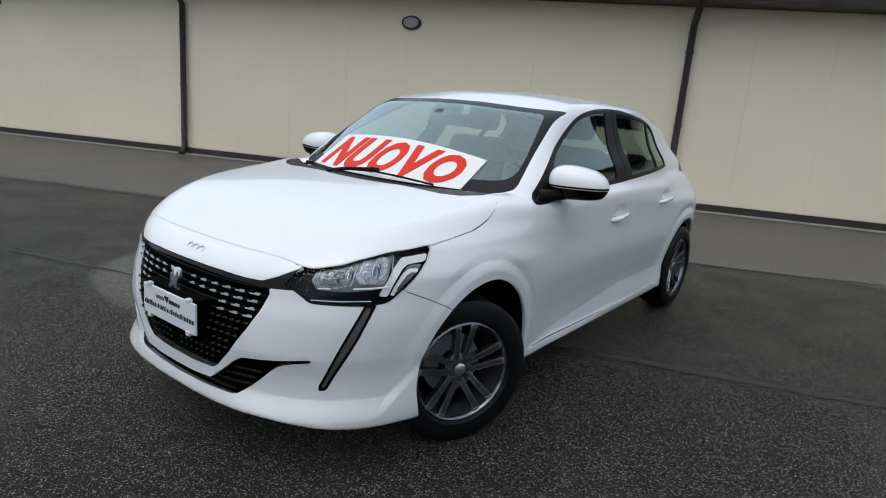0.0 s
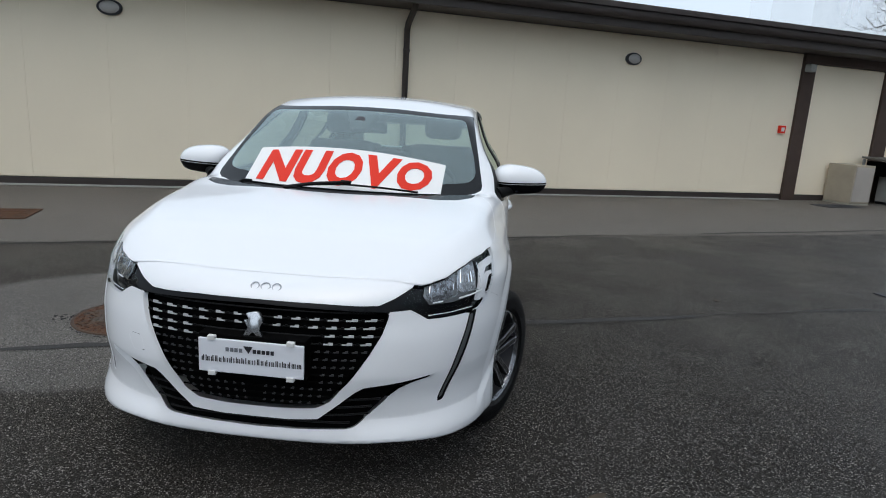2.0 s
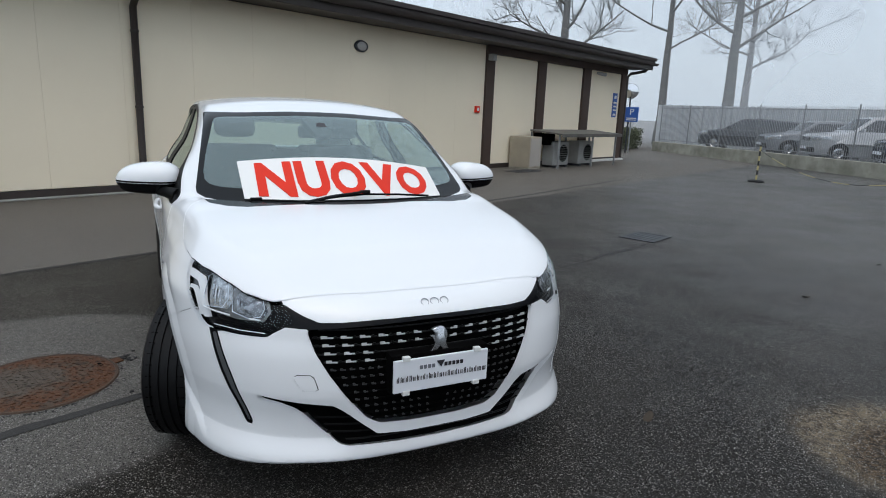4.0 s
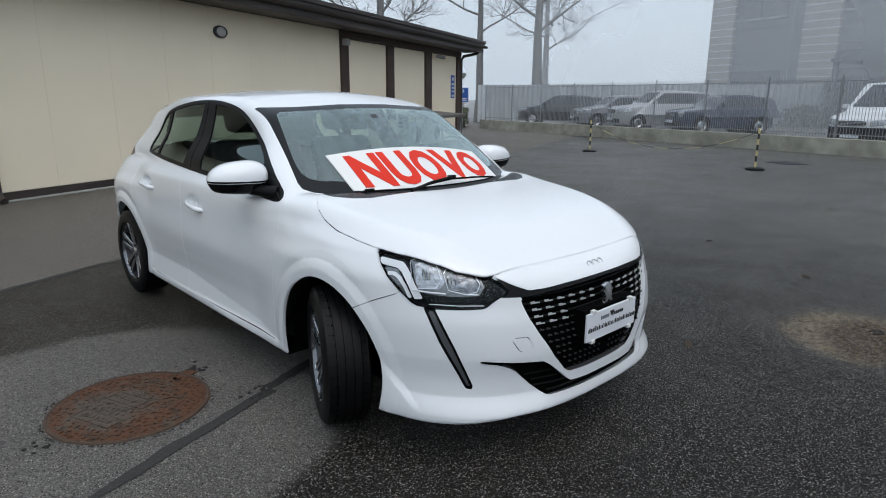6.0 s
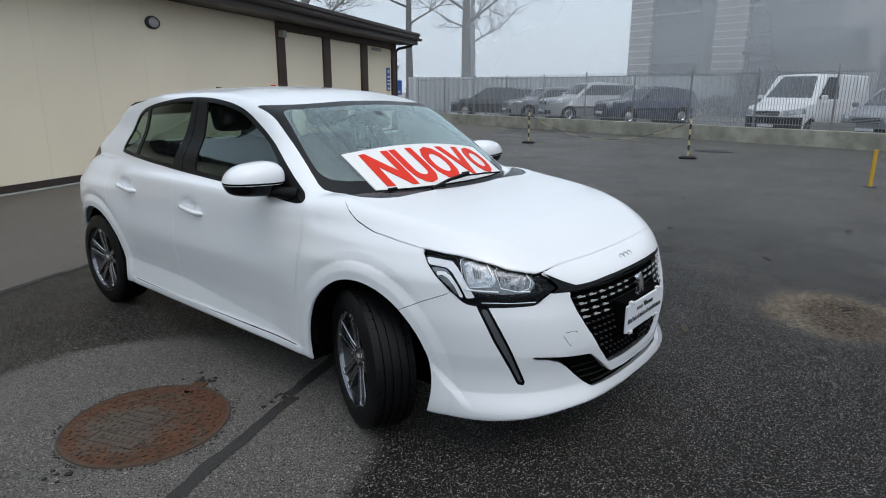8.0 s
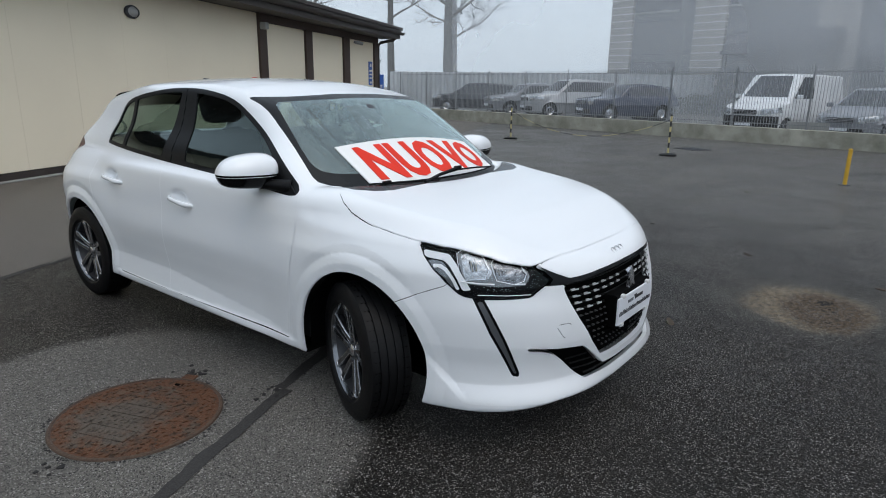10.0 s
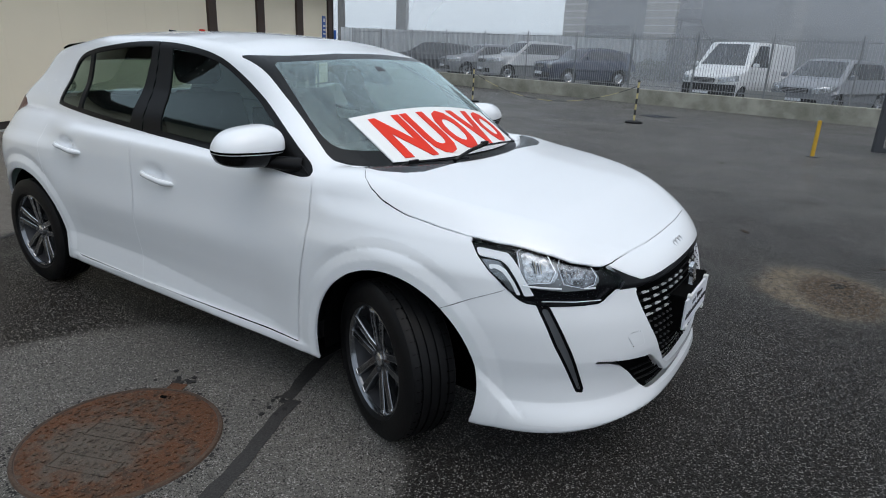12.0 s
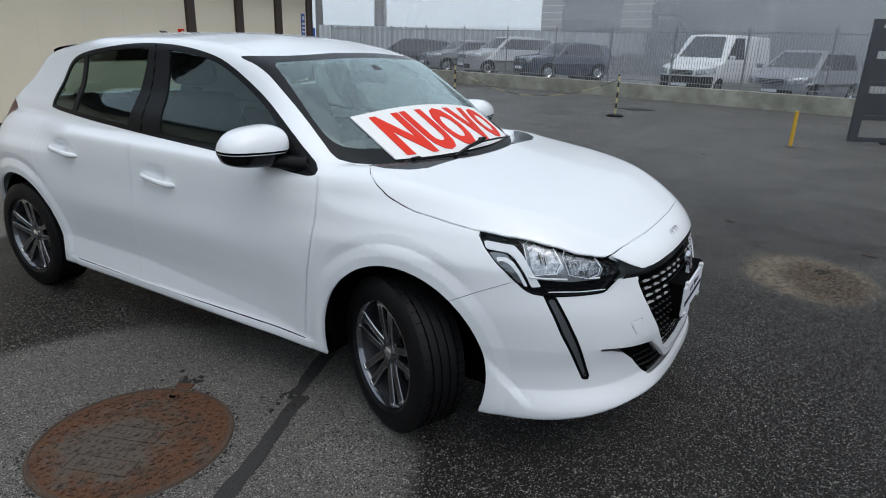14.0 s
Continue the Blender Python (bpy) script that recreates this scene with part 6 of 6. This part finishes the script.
part("tube", tube(bmesh.new(), [(0, 0, 0), (0.012, 0, 0.56)], 0.030, 16), "yellow", bol, smooth=40)
part("cap", lathe(bmesh.new(), [(0.033, 0.0), (0.031, 0.012), (0.001, 0.022)], 16, pose(0.012, 0, 0.56)), "yellow", bol, smooth=40)
part("collar", lathe(bmesh.new(), [(0.001, 0.012), (0.085, 0.012), (0.09, 0.0)], 20), "steel_dark", bol)
gate = thing("sliding_gate", pose(10.30, -1.36, 0, 0, 0, -62), "dark grey steel gate with three filled panels", "gate")
part("gate_stile", boxed((0.0, -0.04, 0.05), (0.14, 0.04, 2.04), 0.006), "gate_grey", gate)
part("gate_stile", boxed((5.0, -0.04, 0.05), (5.14, 0.04, 2.04), 0.006), "gate_grey", gate)
for z0, z1 in ((0.05, 0.13), (0.42, 0.50), (0.98, 1.06), (1.54, 1.62), (1.96, 2.04)):
    part("gate_rail", boxed((0.14, -0.035, z0), (5.0, 0.035, z1), 0.005), "gate_grey", gate)
for z0, z1 in ((0.50, 0.86), (1.06, 1.42), (1.62, 1.90)):
    part("gate_panel", boxed((0.14, -0.012, z0), (5.0, 0.012, z1)), "gate_grey", gate)
for x in (0.6, 4.5):
    part("gate_wheel", lathe(bmesh.new(), [(0.001, -0.02), (0.06, -0.02), (0.06, 0.02), (0.001, 0.02)], 18, pose(x, 0, 0.06, 90, 0, 0)), "steel_dark", gate)

# ---- parked cars behind the railing ----
def parked_shape(L, W, H, belt, nose, hood, cowl, rake, tail, van):
    """A parked car's skin: front axle at the origin, forward along -y."""
    hood_c = curve([(-0.95, nose), (-0.6, nose + (hood - nose) * 0.55), (-0.1, nose + (hood - nose) * 0.85), (cowl, hood), (cowl + 0.5, belt + 0.02), (L, belt + 0.03)])
    roof_c = curve([(cowl, H * 0.86), (cowl + 0.9, H - 0.02), (cowl + 1.5, H), (L - 1.6, H - (0.01 if van else 0.05)), (L - 0.75, H - (0.02 if van else 0.13))])

    def f(x, y, z):
        x = np.abs(x)
        w = W * (1 - 0.05 * ramp01((0.45 - z) / 0.3)) - 0.05 * ramp01((z - 0.75) / 0.3)
        front = np.clip(-y + 0.1, 0, None) / 0.95
        back = np.clip(y - (L - 1.6), 0, None) / 0.78
        ring = (np.maximum(((x / w) ** 3.2 + front ** 3.2) ** (1 / 3.2), ((x / w) ** 4 + back ** 4) ** 0.25) - 1) * 0.8
        low = smax(smax(ring, (z - hood_c(y) + 0.06 * (x / W) ** 3) * 0.95, 0.06), 0.2 - z, 0.05)
        side = x - W * 0.93 + (0.10 if van else 0.34) * (z - belt)
        scr = (cowl + (z - hood) * rake + 0.12 * (x / W) ** 2 - y) * (0.55 if not van else 0.75)
        rear = (y - (L - 0.86) + (z - belt) * tail) * 0.9
        cab = smax(smax(scr, z - roof_c(y) + 0.05 * (x / W) ** 2, 0.05), smax(side, rear, 0.08), 0.07)
        return smin(low, smax(cab, 0.6 - z, 0.03), 0.04)
    return f


def parked_car(m, label, paint, L=4.0, W=0.86, H=1.46, belt=0.95, nose=0.72, hood=0.95, cowl=0.25, rake=1.6, tail=0.5, van=False, round_lamp=False, grille=0.20, category="car"):
    f = parked_shape(L, W, H, belt, nose, hood, cowl, rake, tail, van)
    t = thing("parked_van" if van else "parked_car", m, label, category, "parked vehicles")
    base = L - 1.55
    p, q = skin(f, (-1.02, -1.0, 0.1), (1.02, L - 0.6, H + 0.1), 0.045)
    s = Skin(p, q)
    s.stamp("arch", lambda x, y, z: np.minimum(np.hypot(y, z - 0.31), np.hypot(y - base, z - 0.31)) - 0.36, ("body",), lambda x, y, z: np.abs(x) > 0.5)
    mid = (H + belt) / 2
    s.stamp("screen", lambda x, y, z: np.maximum(np.maximum(belt + 0.07 - z, z - H + 0.09), np.abs(x) - W * 0.80 + 0.30 * (z - belt)), ("body",), lambda x, y, z: y < cowl + 1.0 + (0 if van else 0.1))
    back = cowl + 1.55 if van else L - 1.25
    s.stamp("glass", lambda x, y, z: np.maximum(np.maximum(belt + 0.03 - z, z - H + 0.13), np.maximum(cowl + 0.22 + (z - hood) * rake - y, y - back)), ("body",), lambda x, y, z: np.abs(x) > W * 0.55)
    s.stamp("lamp", (lambda x, y, z: np.hypot(np.abs(x) - W * 0.66, z - nose + 0.02) - 0.12) if round_lamp else (lambda x, y, z: np.maximum(np.abs(z - nose + 0.02 - 0.18 * (np.abs(x) - W * 0.7)) - 0.085, W * 0.52 - np.abs(x))), ("body",), lambda x, y, z: (y < -0.30) & (z > 0.45))
    s.stamp("grille", lambda x, y, z: np.maximum(np.abs(z - nose + 0.05) - 0.07, np.abs(x) - W * 0.42), ("body",), lambda x, y, z: y < -0.6)
    s.stamp("intake", lambda x, y, z: np.maximum(np.abs(z - 0.38) - 0.09, np.abs(x) - W * 0.70), ("body",), lambda x, y, z: y < -0.55)
    if van:
        s.stamp("cladding", lambda x, y, z: np.maximum(z - 0.70, y + 0.42), ("body",), lambda x, y, z: z < 0.9)
    part("body", s.mesh("body", ("body",), wall=0.03, f=f), paint, t)
    part("windscreen", s.mesh("windscreen", ("screen",), f=f), "window", t)
    for where in ((lambda x, y, z: x > 0), (lambda x, y, z: x < 0)):
        part("side_window", s.mesh("side_window", ("glass",), where, f=f), "window", t)
        part("headlamp", s.mesh("headlamp", ("lamp",), where, f=f), "lampwhite", t)
    part("grille", s.mesh("grille", ("grille",), push=-0.01, f=f), "trim", t)
    for k in range(3):
        part("grille_bar", boxed((-W * 0.40, -0.91, nose - 0.10 + 0.04 * k), (W * 0.40, -0.86, nose - 0.09 + 0.04 * k)), "silver", t)
    part("intake", s.mesh("intake", ("intake",), push=-0.01, f=f), "trim", t)
    if van:
        part("lower_bumper", s.mesh("lower_bumper", ("cladding",), push=0.005, f=f), "trim", t, "unpainted dark lower bumper")
    part("underside", boxed((-0.7, -0.6, 0.2), (0.7, L - 1.1, 0.3)), "gap", t)
    part("plate", boxed((-0.25, -0.90, 0.40), (0.25, -0.87, 0.50)), "plate", t)
    for sx in (-1, 1):
        for y in (0, base):
            wh = part("wheel", lathe(bmesh.new(), [(0.19, 0.09), (0.28, 0.10), (0.31, 0.07), (0.31, -0.08), (0.2, -0.09)], 28, pose(sx * (W - 0.13), y, 0.31, 0, 90 * sx, 0)), "rubber", t, smooth=40)
            part("rim", lathe(bmesh.new(), [(0.001, 0.06), (0.06, 0.07), (0.15, 0.05), (0.195, 0.09)], 20, pose(sx * (W - 0.13), y, 0.31, 0, 90 * sx, 0)), "alloy", wh, smooth=40)
            part("arch_liner", lathe(bmesh.new(), [(0.05, 0.35), (0.365, 0.35), (0.365, W - 0.06)], 24, pose(0, y, 0.31) @ pose(0, 0, 0, 0, 90 * sx, 0)), "gap", t)
        part("door_mirror", boxed((-0.09, -0.05, -0.06), (0.09, 0.05, 0.07), 0.03, pose(sx * (W + 0.08), cowl + 0.35, belt + 0.08)), paint, t)
    return t


parked_car(pose(19.55, 3.20, 0.0, 0, 0, -105), "white panel van with a dark lower bumper", "car_white", 4.7, 0.93, 2.02, 1.20, 0.86, 1.16, 0.12, 0.90, 0.06, True, category="van")
parked_car(pose(18.95, 0.48, 0.0, 0, 0, -110), "grey people carrier with a wide barred grille", "car_grey", 4.3, 0.89, 1.60, 1.00, 0.74, 0.98, 0.02, 1.55, 0.30)
parked_car(pose(19.0, -4.2, 0.0, 0, 0, -112), "pale grey hatchback parked behind the railing", "car_grey", 4.0)
parked_car(pose(21.3, 9.55, 0.20, 0, 0, -124), "dark blue compact car with round headlamps", "car_blue", 3.9, 0.88, 1.46, 0.97, 0.76, 0.98, 0.35, 1.25, 0.4, round_lamp=True)
parked_car(pose(21.9, 12.6, 0.20, 0, 0, -124), "silver off-roader parked behind the railing", "car_silver", 4.4, 0.91, 1.64, 1.06, 0.82, 1.06, 0.30, 1.35, 0.35)
parked_car(pose(22.6, 15.1, 0.20, 0, 0, -124), "grey hatchback parked behind the railing", "car_grey", 4.0)
parked_car(pose(23.2, 18.9, 0.20, 0, 0, -150), "black estate car parked behind the railing", "car_dark", 4.4)

# ---- the office block beyond ----
BLOCK = pose(34.3, 15.4, 0, 0, 0, -100.5)
block = thing("office_building", BLOCK, "grey office block with pale ribbed pillars, in mist", "building")
part("wall", boxed((0.0, 0.25, -0.3), (46, 14, 9.6)), "panel_grey", block)
part("parapet", boxed((-0.1, 0.1, 9.6), (46.1, 14.1, 9.9), 0.02), "panel_grey", block)
part("side_return", boxed((-0.05, 0.25, -0.3), (0.0, 14, 9.6)), "panel_pale", block)
rib_me = bm_mesh(boxed((0, -0.04, 0), (1, 0.20, 0.045), 0.008), "pillar_rib")
rib_me.materials.append(MAT["white_rib"])
for u, w in ((0.0, 1.45), (5.35, 1.75), (11.5, 1.75), (17.6, 1.75), (23.7, 1.75), (29.8, 1.75)):
    pil = part("pillar", boxed((u, 0.0, -0.3), (u + w, 0.25, 9.6), 0.02), "panel_pale", block)
    for k in range(24):
        ob = new("pillar_rib", rib_me)
        ob.parent = pil
        ob.matrix_local = pose(u - 0.02, 0, 0.3 + 0.385 * k) @ Matrix.Diagonal((w + 0.04, 1, 1, 1))
for u in (1.45, 7.1, 13.25, 19.35, 25.45):
    for z0, z1 in ((1.0, 2.95), (5.75, 7.6)):
        win = part("window", boxed((u + 0.05, 0.16, z0), (u + 2.9, 0.26, z1), 0.01), "window", block)
        part("window_frame", boxed((u + 1.40, 0.12, z0), (u + 1.48, 0.16, z1)), "steel_dark", win)
        part("window_frame", boxed((u + 0.02, 0.12, z1 - 0.02), (u + 2.93, 0.16, z1 + 0.06)), "steel_dark", win)
        part("window_sill", boxed((u, 0.08, z0 - 0.10), (u + 2.95, 0.25, z0)), "concrete_pale", win)
    for z in (3.4, 5.2, 7.9):
        part("panel_joint", boxed((u, 0.235, z), (u + 4.2, 0.249, z + 0.03)), "steel_dark", block)
    part("panel_joint", boxed((u + 3.2, 0.235, 0), (u + 3.24, 0.249, 9.5)), "concrete_pale", block)
porch = part("porch_roof", boxed((8.2, -2.4, 3.15), (12.9, 0.25, 3.32), 0.02, pose(0, 0, 0, 0, 0, 0)), "steel_dark", block, "dark porch roof over the entrance")
vault = bmesh.new()
prism(vault, [(-2.4, 0.0), (-2.35, 0.35), (-1.8, 0.75), (-0.8, 0.95), (0.25, 1.0), (0.25, 0.0)], 4.4, pose(8.35, 0, 3.32, 90, 0, 90))
part("porch_vault", vault, "gate_grey", porch)
for u in (8.4, 10.5, 12.7):
    part("porch_post", boxed((u - 0.07, -2.3, 0), (u + 0.07, -2.16, 3.15)), "steel_dark", block)
part("entrance_door", boxed((9.4, 0.12, 0.0), (11.4, 0.26, 2.4)), "window", block)


# ---- hedges and bare trees ----
def leafy(name, lo, hi, count, size, seed, mat, label, m):
    """A hedge of many small leaves round a twiggy core, with an uneven outline."""
    rnd = random.Random(seed)
    verts, faces = [], []
    for _ in range(count):
        c = Vector([rnd.uniform(a, b) for a, b in zip(lo, hi)])
        c.z = lo[2] + (hi[2] - lo[2]) * rnd.random() ** 0.7 * (0.82 + 0.25 * noise.noise(Vector((c.x * 1.3, c.y * 1.3, seed))))
        d = Vector((rnd.gauss(0, 1), rnd.gauss(0, 1), rnd.gauss(0, 1))).normalized()
        e = d.orthogonal().normalized()
        s = size * rnd.uniform(0.5, 1.3)
        b = len(verts)
        verts += [tuple(c - d * s), tuple(c + e * s * 0.45), tuple(c + d * s), tuple(c - e * s * 0.45)]
        faces.append((b, b + 1, b + 2, b + 3))
    me = bpy.data.meshes.new(name)
    me.from_pydata(verts, [], faces)
    ob = part(name, me, mat)
    ob.matrix_world = m
    return tagged(ob, label, "hedge", kind="stuff")


leafy("hedge", (-1.5, -0.5, 0.0), (2.8, 0.5, 1.15), 5200, 0.055, 3, "hedge", "low dull green winter hedge", pose(19.0, 20.6, 0, 0, 0, 40))
leafy("shrubs", (2.2, -1.3, 0.0), (8.0, -0.3, 1.35), 5200, 0.07, 4, "hedge", "round dark shrubs before the office block", BLOCK)
leafy("ivy", (10.6, -2.6, 2.4), (13.3, -1.6, 3.5), 1500, 0.075, 5, "ivy", "dark ivy hanging over the porch", BLOCK)
leafy("ivy", (7.9, -2.3, 0.0), (8.6, -1.5, 2.9), 1100, 0.075, 6, "ivy", "dark ivy climbing a porch post", BLOCK)


def bare_tree(x, y, height, girth, seed, limbs, label):
    """A leafless tree: tapered trunk, forked limbs and fine twigs."""
    rnd = random.Random(seed)
    t = thing("bare_tree", pose(x, y, 0), label, "tree", "bare trees")
    trunk, crown, twigs = bmesh.new(), bmesh.new(), [[], []]
    n = 9
    spine = [Vector((0.25 * noise.noise(Vector((k * 0.5, seed, 0))) * k / n, 0.25 * noise.noise(Vector((k * 0.5, seed, 5))) * k / n, height * k / n)) for k in range(n + 1)]
    tube(trunk, spine, [girth * (1.35 if k == 0 else 1 - 0.85 * (k / n) ** 0.9) for k in range(n + 1)], 12)
    part("trunk", trunk, "bark", t, smooth=60)

    def twig(a, b, r):
        d = (b - a).normalized()
        e = d.orthogonal().normalized()
        g = d.cross(e)
        i = len(twigs[0])
        for q, s in ((a, r), (b, r * 0.45)):
            twigs[0].extend(tuple(q + (e * math.cos(w) + g * math.sin(w)) * s) for w in (0, 2.094, 4.189))
        twigs[1].extend([(i + k, i + (k + 1) % 3, i + 3 + (k + 1) % 3, i + 3 + k) for k in range(3)])

    def grow(p, d, length, r, level):
        steps = 5 if level < 2 else 3
        path, cur = [p.copy()], p.copy()
        for k in range(steps):
            d = (d + Vector((rnd.gauss(0, 0.10), rnd.gauss(0, 0.10), rnd.gauss(0.05, 0.09)))).normalized()
            cur = cur + d * length / steps
            path.append(cur.copy())
        if level < 2:
            tube(crown, path, [r * (1 - 0.7 * k / steps) for k in range(steps + 1)], 7 if level == 0 else 5, False)
        else:
            for a, b in zip(path, path[1:]):
                twig(a, b, r)
        if level >= 4:
            return
        for _ in range((7, 7, 5, 3)[level]):
            k = rnd.randint(1, steps)
            out = Vector((rnd.gauss(0, 1), rnd.gauss(0, 1), rnd.gauss(0.2, 0.6)))
            out = (out - d * out.dot(d)).normalized()
            grow(path[k], (d * rnd.uniform(0.5, 0.9) + out * rnd.uniform(0.5, 0.9)).normalized(), length * rnd.uniform(0.38, 0.6), r * 0.56 * (1 - 0.4 * k / steps), level + 1)

    for k in range(limbs):
        f = 0.36 + 0.60 * k / limbs
        h = f * height
        base = spine[min(n, int(h / height * n))]
        a = k * 2.4 + rnd.uniform(-0.4, 0.4)
        grow(Vector((base.x, base.y, h)), Vector((math.cos(a), math.sin(a), rnd.uniform(0.25, 0.7))).normalized(), height * rnd.uniform(0.26, 0.40), girth * 0.30 * (1.1 - f * 0.6), 0)
    part("limbs", crown, "bark", t, smooth=60)
    me = bpy.data.meshes.new("twigs")
    me.from_pydata(twigs[0], [], twigs[1])
    tagged(part("twigs", me, "bark", t), kind="stuff")


bare_tree(28.6, 23.4, 15.0, 0.37, 11, 11, "tall leafless grey tree with spreading limbs, in mist")
bare_tree(26.3, 26.1, 15.0, 0.27, 12, 9, "slim leafless grey tree standing in mist")
bare_tree(24.5, 34.0, 15.0, 0.45, 13, 11, "leafless grey tree behind the warehouse, in mist")
bare_tree(40.0, 32.0, 15.0, 0.35, 14, 9, "leafless grey tree fading into mist")
sheet = bmesh.new()
cols = [(k * 0.14, 0.06 if k % 2 else -0.06) for k in range(150)]
low_v = [sheet.verts.new((u, v, 0.1)) for u, v in cols]
high_v = [sheet.verts.new((u, v, 2.25)) for u, v in cols]
for k in range(149):
    sheet.faces.new((low_v[k], low_v[k + 1], high_v[k + 1], high_v[k]))
ob = part("corrugated_fence", sheet, "sheet_pale")
ob.matrix_world = pose(24.6, 24.5, 0, 0, 0, -62)
tagged(ob, "pale corrugated metal fence behind the parked cars", "fence", kind="structure")


# ---- haze: upright see-through sheets added in place of the distant fog ----
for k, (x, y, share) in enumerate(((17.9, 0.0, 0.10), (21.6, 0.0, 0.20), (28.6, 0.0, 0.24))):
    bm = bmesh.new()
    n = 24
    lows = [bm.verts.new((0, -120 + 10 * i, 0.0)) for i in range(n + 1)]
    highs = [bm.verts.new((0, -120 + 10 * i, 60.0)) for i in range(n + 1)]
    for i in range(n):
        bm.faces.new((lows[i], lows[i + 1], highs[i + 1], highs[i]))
    veil = part("mist_veil", bm, haze_sheet_material("mist", share))
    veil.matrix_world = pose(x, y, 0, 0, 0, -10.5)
    tagged(veil, "thin pale sheet standing in for mist over the far ground", "mist", kind="structure")
